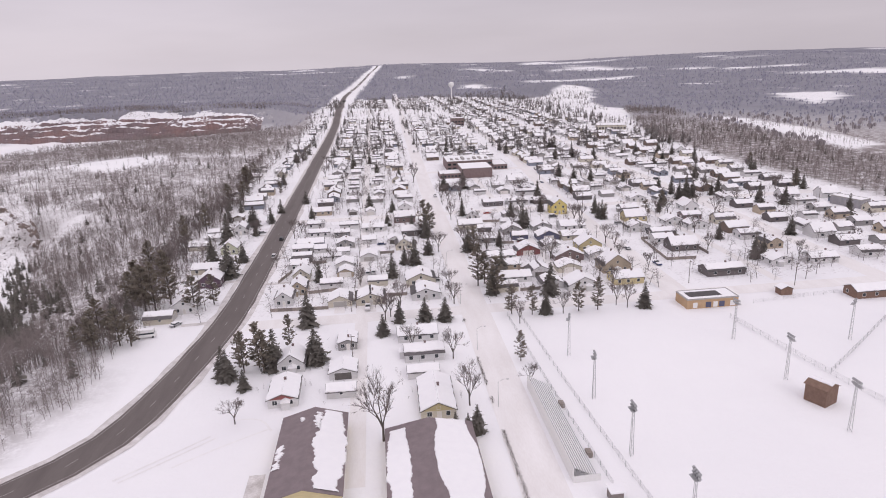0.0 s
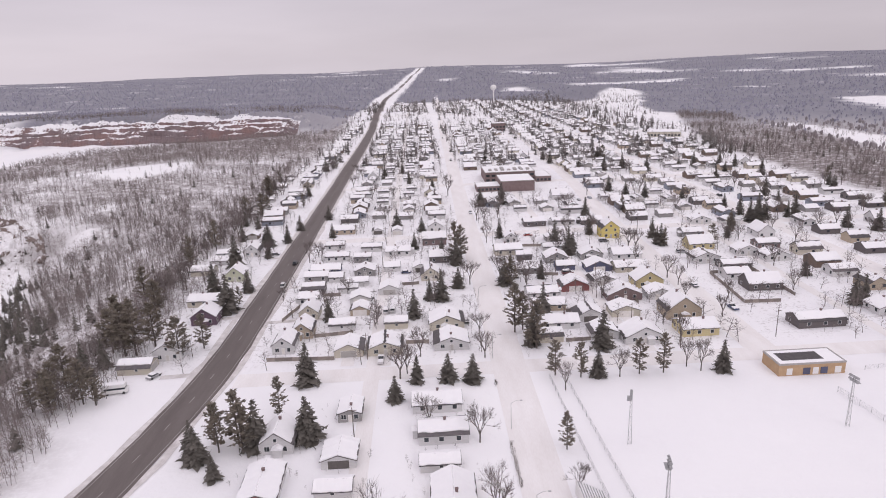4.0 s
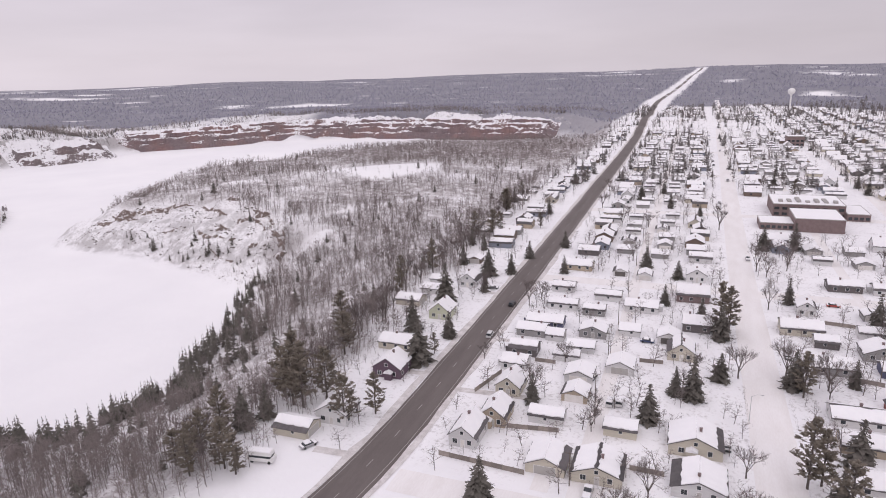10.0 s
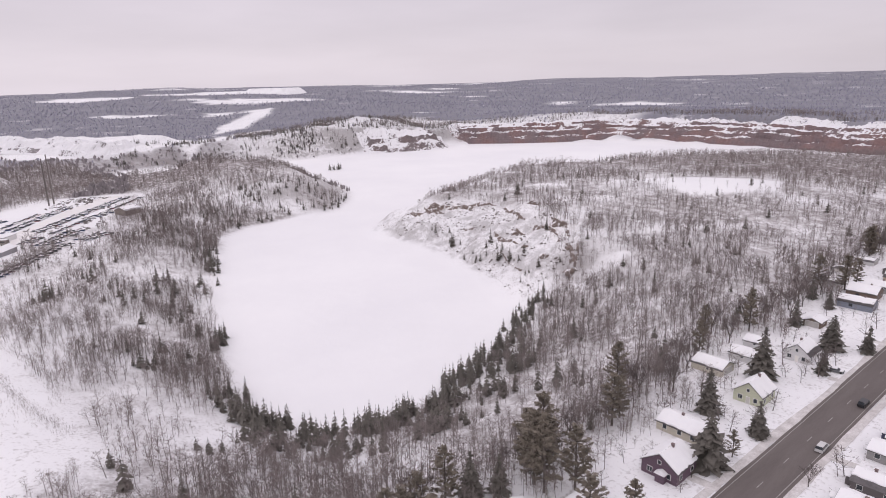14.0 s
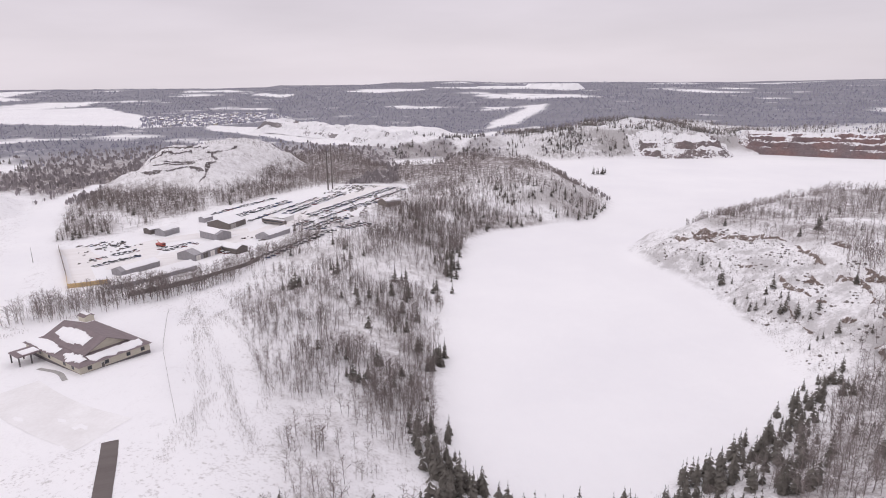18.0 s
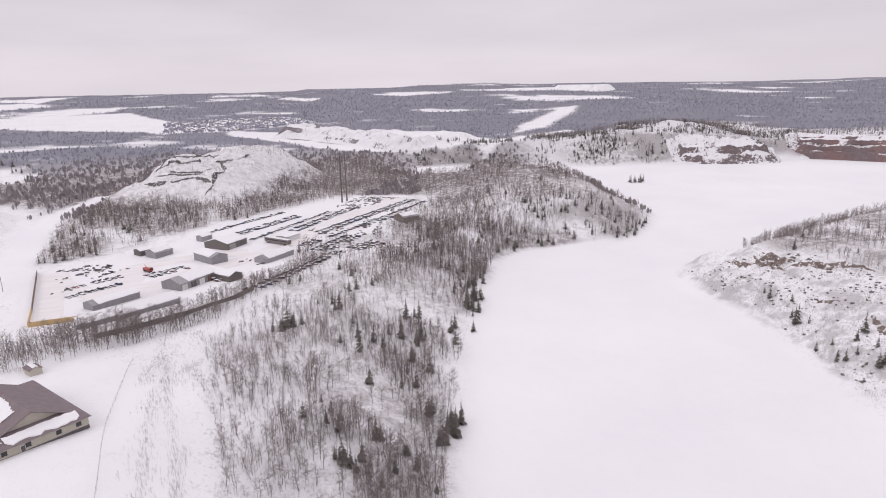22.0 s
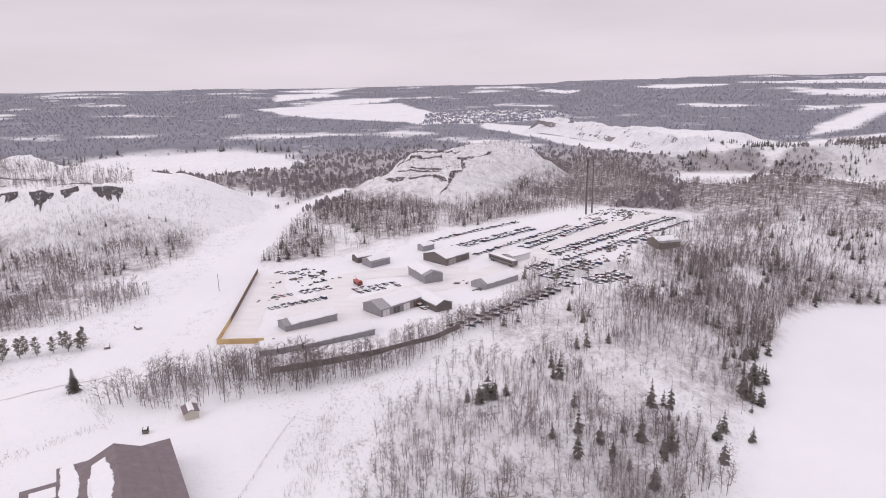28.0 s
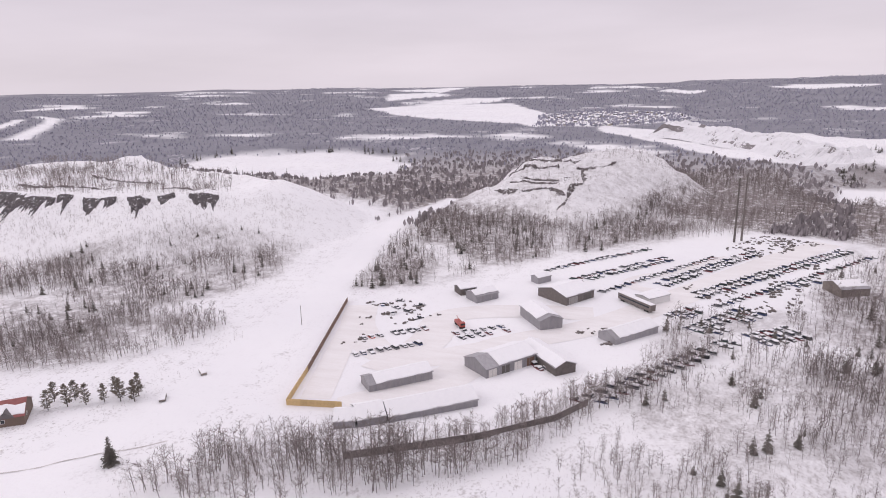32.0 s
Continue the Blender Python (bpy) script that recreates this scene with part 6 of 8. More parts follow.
def car_meshes(kind):
    """Body, glass, snow and wheel of a car that looks along its own x."""
    if kind == "pickup":
        low, roof, cab, length = 0.95, 1.75, (-0.55, 0.35, 0.95, 1.45), 5.4
        body = [(-2.7, 0.42), (2.7, 0.42), (2.72, 0.85), (2.5, 1.02), (1.2, 1.06), (-0.6, 1.06), (-0.62, 0.98), (-2.68, 0.98)]
    elif kind == "van":
        low, roof, cab, length = 1.05, 1.85, (-2.25, -2.05, 0.85, 1.55), 4.9
        body = [(-2.4, 0.36), (2.4, 0.36), (2.45, 0.8), (2.25, 1.0), (1.3, 1.08), (-2.38, 1.08)]
    else:
        low, roof, cab, length = 0.88, 1.42, (-1.75, -1.1, 0.35, 1.1), 4.6
        body = [(-2.3, 0.34), (2.25, 0.34), (2.3, 0.68), (2.1, 0.84), (1.05, 0.93), (-1.7, 0.93), (-2.25, 0.86), (-2.32, 0.6)]
    half = 0.9

    def profile(points, hw, taper=0.0):
        v, f = [], []
        n, k = 0, len(points)
        top = max(z for _, z in points)
        bot = min(z for _, z in points)
        for s in (-1, 1):
            v += [(x, s * (hw - taper * (z - bot) / max(top - bot, 0.01)), z) for x, z in points]
        f.append(tuple(range(k)))
        f.append(tuple(range(2 * k - 1, k - 1, -1)))
        f += [(i, k + i, k + (i + 1) % k, (i + 1) % k) for i in range(k)]
        return v, f

    a, b, c, d = cab
    v, f = profile(body, half, 0.06)
    v2, f2 = [], []
    crate(v2, f2, b, c, -half + 0.17, half - 0.17, roof - 0.06, roof)
    n = len(v)
    v += v2
    f += [tuple(i + n for i in q) for q in f2]
    glass = profile([(a, low + 0.03), (d, low + 0.03), (c, roof - 0.05), (b, roof - 0.05)], half - 0.05, 0.13)
    sv, sf = [], []
    for x0, x1, z0 in ((b - 0.1, c + 0.1, roof), (d - 0.05, length / 2 - 0.2, body[4][1] - 0.08), (-length / 2 + 0.1, a + 0.1, 0.95 if kind != "van" else roof)):
        if x1 - x0 > 0.35:
            n = len(sv)
            hw = half + 0.02
            z0 -= 0.1
            sv += [(x0, -hw, z0), (x1, -hw, z0), (x1, hw, z0), (x0, hw, z0), (x0 + 0.12, -hw + 0.1, z0 + 0.3), (x1 - 0.12, -hw + 0.1, z0 + 0.26), (x1 - 0.12, hw - 0.1, z0 + 0.28), (x0 + 0.12, hw - 0.1, z0 + 0.3)]
            sf += [(n + 4, n + 5, n + 6, n + 7), (n, n + 1, n + 5, n + 4), (n + 1, n + 2, n + 6, n + 5), (n + 2, n + 3, n + 7, n + 6), (n + 3, n, n + 4, n + 7)]
    return (v, f), glass, (sv, sf), length


def wheel_mesh():
    v, f = [], []
    k = 10
    for y in (-0.11, 0.11):
        v += [(0.33 * math.cos(6.2832 * i / k), y, 0.33 + 0.33 * math.sin(6.2832 * i / k)) for i in range(k)]
    f = [tuple(range(k)), tuple(range(2 * k - 1, k - 1, -1))] + [(i, k + i, k + (i + 1) % k, (i + 1) % k) for i in range(k)]
    return solid("wheel", v, f, RUBBER)


WHEEL = wheel_mesh()
CAR_PARTS = {}
for kind in ("sedan", "pickup", "van"):
    (bv, bf), (wv, wf), (sv, sf), length = car_meshes(kind)
    CAR_PARTS[kind] = ([solid("body", bv, bf, p) for p in PAINTS], solid("greenhouse", wv, wf, GLASS), solid("snow_cap", sv, sf, SNOW), length)
car_rng = random.Random(77)


def car(x, y, turn, kind=None, paint=None, snow=True, group="parked cars", place="in the snow"):
    kind = kind or car_rng.choice(("sedan", "sedan", "van", "pickup"))
    paint = car_rng.choice((0, 0, 1, 1, 2, 2, 3, 4, 7)) if paint is None else paint
    bodies, windows, cap, length = CAR_PARTS[kind]
    word = {"sedan": "car", "van": "van", "pickup": "pickup"}[kind]
    ob = thing(word.replace(" ", "_"), pose(x, y, height(x, y) + (-0.3 if group == "scrap cars" else 0.02), 0, 0, turn), f"{PAINT_WORDS[paint]} {word} {place}" + (", snow on top" if snow else ""), "car", group)
    put("body", bodies[paint], ob)
    put("greenhouse", windows, ob)
    if snow:
        put("snow_cap", cap, ob)
    for wx in () if group == "scrap cars" else (-length * 0.3, length * 0.31):
        for wy in (-0.8, 0.8):
            put("wheel", WHEEL, ob, at=pose(wx, wy, 0))
    return ob


car(-52.6, 302, 91, "van", 5, False, "cars on the highway", "on the dark highway")
car(-53.2, 333.7, 90, "van", 0, False, "cars on the highway", "on the dark highway")
for x, y, turn, kind, paint in ((53.5, 326.5, 90, "sedan", 0), (41, 311.9, 90, "sedan", 1), (113.3, 277.5, 95, "sedan", 1), (117, 252.9, 95, "pickup", 2), (97, 347, 0, "van", 1), (68.3, 300.4, 10, "van", 4), (46, 299, 90, "sedan", 0), (-14.2, 280.3, 80, "sedan", 0),
                                (-7.4, 266.4, 85, "van", 5), (-4.9, 267.3, 85, "van", 5), (-7.3, 225.2, 88, "pickup", 5), (-0.8, 312.2, 0, "sedan", 2), (21.6, 253.3, 85, "sedan", 0), (126.4, 322.5, 0, "van", 3), (62.2, 365.1, 0, "sedan", 6), (-20, 341, 0, "sedan", 1),
                                (-76, 222.6, 60, "sedan", 3), (-66, 351, 10, "sedan", 1)):
    car(x, y, turn, kind, paint, True, place="beside a house in snow")
for k in range(26):
    y = 390 + 640 * car_rng.random()
    x = car_rng.choice((28.2, 36.8, 109, 117.3, 190, 198))
    if not any(abs(y - c) < 8 for c in CROSS):
        car(x, y, 90 + car_rng.uniform(-3, 3), place="at a snowy street's kerb")

# a motor home by the highway
rv = thing("motor_home", pose(-83.5, 213.5, height(-83.5, 213.5), 0, 0, 8), "white motor home with dark window band parked in snow", "motor home")
v, f = [], []
crate(v, f, -3.4, 2.3, -1.15, 1.15, 0.5, 3.0)
crate(v, f, 2.3, 3.5, -1.1, 1.1, 0.5, 1.7)
crate(v, f, 2.3, 3.1, -1.1, 1.1, 2.1, 2.95)
put("body", solid("body", v, f, TRIM), rv)
put("window_band", block("window_band", -2.6, 3.0, -1.18, 1.18, 1.55, 2.1, GLASS), rv)
put("snow_cap", block("snow_cap", -3.3, 2.9, -1.05, 1.05, 3.0, 3.2, SNOW), rv)
for wx in (-2.0, 2.5):
    for wy in (-1.0, 1.0):
        put("wheel", WHEEL, rv, at=pose(wx, wy, 0) @ Matrix.Scale(1.3, 4))


# ---------------------------------------------------------------- larger buildings
def ragged(rng, x0, x1, y0, y1, fz, rough, cols=14, thick=0.22):
    """A patch of snow with ragged edges over a slope whose height is fz(x, y)."""
    v, f = [], []
    cols *= 3
    ja = jb = 0.0
    for k in range(cols + 1):
        ja = 0.8 * ja + rng.uniform(-rough, rough) * 0.55
        jb = 0.8 * jb + rng.uniform(-rough, rough) * 0.55
        y = y0 + (y1 - y0) * k / cols
        bulge = math.sin(math.pi * min(max(k / cols, 0.12), 0.88)) ** 0.35
        c = (x0 + x1) / 2
        a = c + (x0 - c) * bulge + ja + rng.uniform(-0.12, 0.12)
        b = c + (x1 - c) * bulge + jb + rng.uniform(-0.12, 0.12)
        for x, t in ((a, 0.01), (a + 0.15 * (1 if b > a else -1), thick), (b - 0.15 * (1 if b > a else -1), thick), (b, 0.01)):
            v.append((x, y, fz(x, y) + t))
    for k in range(cols):
        for q in range(3):
            i, j = 4 * k + q, 4 * (k + 1) + q
            f.append((i, j, j + 1, i + 1))
    return solid("roof_snow", v, f, SNOW)


def hall(x, y, w, l, h, rise, label, patches, seed):
    """A long low hall with a shallow gabled brown roof; patches are the snow left on it."""
    rng = random.Random(seed)
    ob = thing("long_hall", pose(x, y, 0), label, "building", "long halls")
    half = w / 2
    v, f = [], []
    extruded(v, f, [(-half, -0.5), (half, -0.5), (half, h), (0, h + rise), (-half, h)], -l / 2, l / 2)
    put("wall", solid("wall", v, f, SIDING["yellow"]), ob, "ochre board wall")
    v, f = [], []
    e = 0.6
    dz = rise * e / half
    extruded(v, f, [(-half - e, h - dz), (0, h + rise), (half + e, h - dz), (half + e, h - dz + 0.2), (0, h + rise + 0.2), (-half - e, h - dz + 0.2)], -l / 2 - 0.6, l / 2 + 0.6)
    put("roof", solid("roof", v, f, ROOF_BROWN), ob)

    def fz(px, py):
        return h + rise * (1 - abs(px) / half) + 0.2

    for x0, x1, y0, y1, rough in patches:
        put("roof_snow", ragged(rng, x0, x1, y0, y1, fz, rough, 22), ob)
    for u in (-0.3, 0.0, 0.3):
        opening("window", ob, 2, u * l, 1.0, 1.5, 1.2, w, l)
        opening("window", ob, 3, u * l, 1.0, 1.5, 1.2, w, l)
    return ob


hall(-19.6, 129.3, 15, 31.5, 3.6, 2.2, "long hall with bare brown roof and ragged snow", [(1.4, 7.9, -15.5, 15.5, 0.7), (-7.8, -6.2, -6, 3, 0.7), (0.5, 2.0, 7, 14, 0.6), (-3.2, -2.4, 11, 13, 0.3)], 1)
hall(8, 121, 20, 31, 3.2, 2.0, "long hall whose brown roof shows between snow sheets", [(-10.3, -5.0, -15.8, 14, 0.35), (0.3, 10.4, -15.8, 15.8, 0.15)], 2)
street([(-31.5, 108), (-31.5, 128)], 1.8, "slush", "grey slush below the eaves of a hall", 0.05, DIRTY, 2)

# hall with a raised gable roof over a lower hipped skirt, on the western field
ch = thing("meeting_hall", pose(-291, 105.6, -2.9, 0, 0, 128.5), "cream church-like hall with brown tiered roof and snow patches", "building")
hw, hl, eave_z, shelf_z, ridge_z = 12.8, 20.0, 3.1, 5.0, 8.6
put("wall", block("wall", -hw, hw, -hl, hl, -0.8, eave_z, SIDING["cream"]), ch)
put("plinth", block("plinth", -hw - 0.04, hw + 0.04, -hl - 0.04, hl + 0.04, -0.8, 0.45, ROOF_DARK), ch)
o, ix, iy = 0.8, 7.2, 14.2
v = [(-hw - o, -hl - o, eave_z), (hw + o, -hl - o, eave_z), (hw + o, hl + o, eave_z), (-hw - o, hl + o, eave_z), (-ix, -iy, shelf_z), (ix, -iy, shelf_z), (ix, iy, shelf_z), (-ix, iy, shelf_z)]
f = [(0, 1, 5, 4), (1, 2, 6, 5), (2, 3, 7, 6), (3, 0, 4, 7), (4, 5, 6, 7), (0, 3, 2, 1)]
put("skirt_roof", solid("skirt_roof", v, f, ROOF_BROWN), ch)
v, f = [], []
extruded(v, f, [(-ix - 0.3, shelf_z - 0.6), (ix + 0.3, shelf_z - 0.6), (ix + 0.3, shelf_z + 0.2), (0, ridge_z - 0.15), (-ix - 0.3, shelf_z + 0.2)], -iy - 0.2, iy + 0.2)
put("gable_wall", solid("gable_wall", v, f, SIDING["cream"]), ch)
v, f = [], []
ex = ix + 1.6
dz = (ridge_z - shelf_z) * 1.6 / ix
extruded(v, f, [(-ex, shelf_z - dz + 0.3), (0, ridge_z), (ex, shelf_z - dz + 0.3), (ex, shelf_z - dz + 0.5), (0, ridge_z + 0.2), (-ex, shelf_z - dz + 0.5)], -iy - 1.3, iy + 1.3)
put("main_roof", solid("main_roof", v, f, ROOF_BROWN), ch)
ch_rng = random.Random(3)
slope_m = (ridge_z - shelf_z + dz - 0.3) / ex
put("roof_snow", ragged(ch_rng, -6.6, -1.2, -9.5, 11.5, lambda x, y: ridge_z + 0.2 - slope_m * abs(x), 0.3), ch)
put("roof_snow", ragged(ch_rng, -6.9, -6.1, -4.5, 6.5, lambda x, y: ridge_z + 0.2 - slope_m * abs(x), 0.15), ch)
skirt_m = (shelf_z - eave_z) / (hw + o - ix)
put("roof_snow", ragged(ch_rng, -13.3, -8.6, -2, 19.5, lambda x, y: eave_z + 0.03 + skirt_m * (hw + o - abs(x)), 0.5), ch)
put("roof_snow", ragged(ch_rng, -12.6, -8.8, -18, -6, lambda x, y: eave_z + 0.03 + min(skirt_m * (hw + o - abs(x)), (y + hl + o) * 0.32), 0.8), ch)
v, f = [], []
for k in range(15):
    x = -8.5 + 19.5 * k / 14
    a, b = -hl - 0.4 + ch_rng.uniform(0, 1.2) + (1.2 if k in (0, 14) else 0), -iy - 1.6 - ch_rng.uniform(0, 0.5)
    for y, t in ((a, 0.02), (a + 0.2, 0.25), (b - 0.1, 0.25), (b, 0.02)):
        v.append((x, y, eave_z + 0.03 + (y + hl + o) * (shelf_z - eave_z) / (hl + o - iy) + t))
f = [(4 * k + q, 4 * k + q + 1, 4 * k + q + 5, 4 * k + q + 4) for k in range(14) for q in range(3)]
put("roof_snow", solid("roof_snow", v, f, SNOW), ch)
for u in (-9.5, -3.5, 4.5, 10):
    opening("window", ch, 0, u, 1.2, 1.3, 1.2, 2 * hw, 2 * hl, frame=ROOF_DARK)
opening("door", ch, 0, -4.9, 0.0, 1.1, 2.1, 2 * hw, 2 * hl, glass=DARK_DOOR)
for u in (-15, -9, 2, 9):
    opening("window", ch, 2, u, 1.2, 1.5, 1.3, 2 * hw, 2 * hl, frame=ROOF_DARK)
put("canopy", block("canopy", -hw - 8.5, -hw - 0.05, 6.2, 13.8, 3.0, 3.45, ROOF_BROWN), ch)
put("canopy_snow", block("canopy_snow", -hw - 6.5, -hw - 0.9, 6.8, 11.5, 3.45, 3.62, SNOW), ch)
for px, py in ((-hw - 8, 6.7), (-hw - 8, 13.3), (-hw - 4, 6.7), (-hw - 4, 13.3)):
    put("post", block("post", px - 0.2, px + 0.2, py - 0.2, py + 0.2, -0.6, 3.0, ROOF_DARK), ch)
gabled("shed", -342, 94, height(-342, 94), 4.2, 5.5, 2.5, 128, "cream", 5, roof=ROOF_BROWN, cover=0.4, kind="shed", label="small cream shed with brown roof in snow", chimney=False, windows=False)
street([(-216, 126.2), (-203, 128), (-188, 129.5), (-165, 132), (-130, 139)], 2.2, "driveway", "cleared dark asphalt driveway in deep snow", 0.07, ASPHALT, 3)
street([(-262, 88), (-248, 98), (-234, 110), (-221, 124)], 9.0, "parking_lot", "thin trodden snow on the hall's parking ground", 0.05, THIN_SNOW, 3)
street([(-279, 92), (-272, 100), (-264, 104)], 0.9, "footpath", "cleared grey footpath beside the hall", 0.06, CONCRETE, 2)

# brick school: low wing, gymnasium, two-storey main block
school = thing("school", pose(5.5, 0, 0) @ Matrix.Diagonal((0.88, 1, 0.85, 1)), "red brick school with flat snowy roofs beside the street", "school")


def flat_block(parent, x0, x1, y0, y1, h, mat, rows, cols, pn="wing"):
    wing = put(pn, block(pn, x0, x1, y0, y1, -0.4, h, mat), parent)
    v, f = [], []
    for a, b, c, d in ((x0 - 0.1, x1 + 0.1, y0 - 0.1, y0 + 0.3), (x0 - 0.1, x1 + 0.1, y1 - 0.3, y1 + 0.1), (x0 - 0.1, x0 + 0.3, y0 + 0.3, y1 - 0.3), (x1 - 0.3, x1 + 0.1, y0 + 0.3, y1 - 0.3)):
        crate(v, f, a, b, c, d, h, h + 0.45)
    put("parapet", solid("parapet", v, f, CONCRETE), wing)
    put("roof_snow", block("roof_snow", x0 + 0.3, x1 - 0.3, y0 + 0.3, y1 - 0.3, h, h + 0.33, SNOW), wing)
    for r in range(rows):
        for c in range(cols):
            cx = x0 + (x1 - x0) * (c + 0.5) / cols
            ww = (x1 - x0) / cols * 0.32
            z0 = 1.0 + r * 3.9
            put("window", block("window", cx - ww, cx + ww, y0 - 0.08, y0 + 0.05, z0, z0 + 1.9, GLASS), wing)
    return wing


flat_block(school, 47, 66, 488, 506, 4.2, BRICK, 1, 6)
flat_block(school, 66, 93, 485, 513, 8.5, BRICK, 0, 1, "gymnasium")
flat_block(school, 58, 101, 524, 556, 8.6, BRICK, 2, 9, "main_block")
flat_block(school, 101, 114, 518, 545, 4.6, BRICK, 1, 4)
v, f = [], []
for k in range(7):
    crate(v, f, 62 + k * 5.5, 64.5 + k * 5.5, 530, 534 + (k % 3) * 4, 8.9, 10.4 - (k % 2) * 0.6)
put("roof_unit", solid("roof_unit", v, f, CONCRETE), school)
tower_block = thing("brick_block", pose(113, 898, 0), "tall brown brick block among snowy roofs", "building")
flat_block(tower_block, -8.5, 8.5, -8, 8, 10.5, BRICK, 2, 4, "wall")
store = thing("store", pose(287, 772, 0, 0, 0, -20), "long low pale store with snow-covered flat roof", "store")
flat_block(store, -18, 18, -15, 15, 5.2, SIDING["cream"], 1, 10, "wall")
warehouse = thing("warehouse", pose(266, 332, 0, 0, 0, -72), "long grey metal warehouse at the town's edge", "warehouse")
flat_block(warehouse, -9, 9, -4, 4, 4.6, METAL_SIDING, 0, 1, "wall")

# water tower
wt = thing("water_tower", pose(180, 1520, 0), "pale water tower with round tank on a stem", "water tower")
v, f = [], []
rings = [(2.2, 0), (1.6, 3), (1.35, 8), (1.35, 24), (2.2, 27), (5.2, 29), (6.6, 32), (6.6, 34.5), (5.2, 37.3), (2.6, 38.8), (0.3, 39.2)]
for r, z in rings:
    v += [(r * math.cos(6.2832 * k / 18), r * math.sin(6.2832 * k / 18), z) for k in range(18)]
f = [(18 * a + k, 18 * a + (k + 1) % 18, 18 * (a + 1) + (k + 1) % 18, 18 * (a + 1) + k) for a in range(len(rings) - 1) for k in range(18)]
me = solid("tank", v, f, TRIM)
me.polygons.foreach_set("use_smooth", [True] * len(f))
put("tank", me, wt)
put("mast", block("mast", -0.1, 0.1, -0.1, 0.1, 39, 42, STEEL), wt)

# ---------------------------------------------------------------- playing field
def light_tower(x, y, h, turn):
    ob = thing("floodlight_mast", pose(x, y, height(x, y), 0, 0, turn), "slender steel lattice mast with floodlights above snow", "floodlight", "floodlight masts")
    v, f = [], []
    feet = [(0.55 * math.cos(a), 0.55 * math.sin(a)) for a in (0.5, 2.6, 4.7)]
    for px, py in feet:
        prong(v, f, (px, py, -0.3), (px * 0.45, py * 0.45, h), 0.055, 0.045, 4)
    put("mast", mesh_from("mast", v, f, STEEL), ob)
    v, f = [], []
    n = int(h / 1.0)
    for k in range(n):
        s0, s1 = 1 - 0.55 * k / n, 1 - 0.55 * (k + 1) / n
        for i in range(3):
            a, b = feet[i], feet[(i + 1) % 3]
            prong(v, f, (a[0] * s0, a[1] * s0, h * k / n), (b[0] * s1, b[1] * s1, h * (k + 1) / n), 0.028, 0.028, 3)
    put("brace", mesh_from("brace", v, f, STEEL), ob)
    v, f = [], []
    for z in (h + 0.1, h - 0.75):
        crate(v, f, -1.5, 1.5, -0.08, 0.08, z, z + 0.12)
    crate(v, f, -1.2, 1.2, -0.1, 0.9, h - 0.95, h - 0.88)
    put("crossbar", solid("crossbar", v, f, STEEL), ob)
    for z in (h + 0.2, h - 0.65):
        for k in range(4):
            lamp_v, lamp_f = [], []
            extruded(lamp_v, lamp_f, [(-0.26, 0), (0.26, 0), (0.2, 0.5), (-0.2, 0.5)], -0.38, 0.12)
            put("lamp", solid("lamp", lamp_v, lamp_f, STEEL), ob, at=pose(-1.15 + 0.77 * k, 0, z, -25))
    return ob


for x, y, turn in ((53, 122, 90), (55, 97, 90), (53, 148, 80), (54, 174, 70), (108, 149, -90), (108, 176, -80), (107, 123, -90), (142, 169, 40)):
    light_tower(x, y, 12.8, turn)

stand = thing("grandstand", pose(37.2, 114.5, 0), "long metal grandstand with snow-dusted benches and white back", "grandstand")
put("back_wall", block("back_wall", -0.1, 0.1, 0, 42.5, 0, 3.6, TRIM), stand)
put("end_wall", block("end_wall", 0.1, 6.0, -0.1, 0.1, 0, 1.6, TRIM), stand)
for k in range(9):
    put("bench", block("bench", 0.3 + 0.64 * k, 0.72 + 0.64 * k, 0.1, 42.4, 3.25 - 0.34 * k, 3.33 - 0.34 * k, STEEL), stand)
    put("bench_snow", block("bench_snow", 0.40 + 0.64 * k, 0.66 + 0.64 * k, 0.2, 42.3, 3.33 - 0.34 * k, 3.43 - 0.34 * k, SNOW), stand)
    put("riser", block("riser", 0.55 + 0.64 * k, 0.62 + 0.64 * k, 0.1, 42.4, 2.9 - 0.34 * k, 3.25 - 0.34 * k, DARK_SHEET), stand)
for yy in (0.2, 8.5, 17, 25.5, 34, 42.2):
    v, f = [], []
    prong(v, f, (0.2, yy, 0), (0.2, yy, 3.3), 0.06, 0.06, 4)
    prong(v, f, (6.0, yy, 0), (0.3, yy, 3.1), 0.05, 0.05, 4)
    put("strut", mesh_from("strut", v, f, STEEL), stand)
for yy in (8, 30):
    put("stair", block("stair", 5.7, 7.0, yy, yy + 2.0, 0, 1.3, GREY_WOOD), stand)
ticket = thing("ticket_booth", pose(44, 108, 0), "small dark ticket booth with snowy roof", "booth")
put("wall", block("wall", -1.3, 1.3, -1.3, 1.3, -0.2, 2.4, DARK_SHEET), ticket)
put("roof_snow", block("roof_snow", -1.5, 1.5, -1.5, 1.5, 2.4, 2.75, SNOW), ticket)
press = gabled("press_box", 109.5, 137, 0, 5.2, 5.6, 4.8, 25, BROWN_WOOD, 8, roof=BROWN_WOOD, cover=0.35, pitch=0.45, kind="shed", label="tall brown boarded shed alone on the snowy field", windows=False, chimney=False)
hall_t = thing("tan_brick_hall", pose(115, 206.5, 0, 0, 0, 0), "low tan brick hall with blue doors and flat roof", "building")
wing = flat_block(hall_t, -9.5, 9.5, -4.5, 4.5, 3.3, TAN_BRICK, 0, 1, "wall")
put("bare_roof", block("bare_roof", -7.5, 4.5, -2.2, 2.6, 3.64, 3.68, ROOF_DARK), wing)
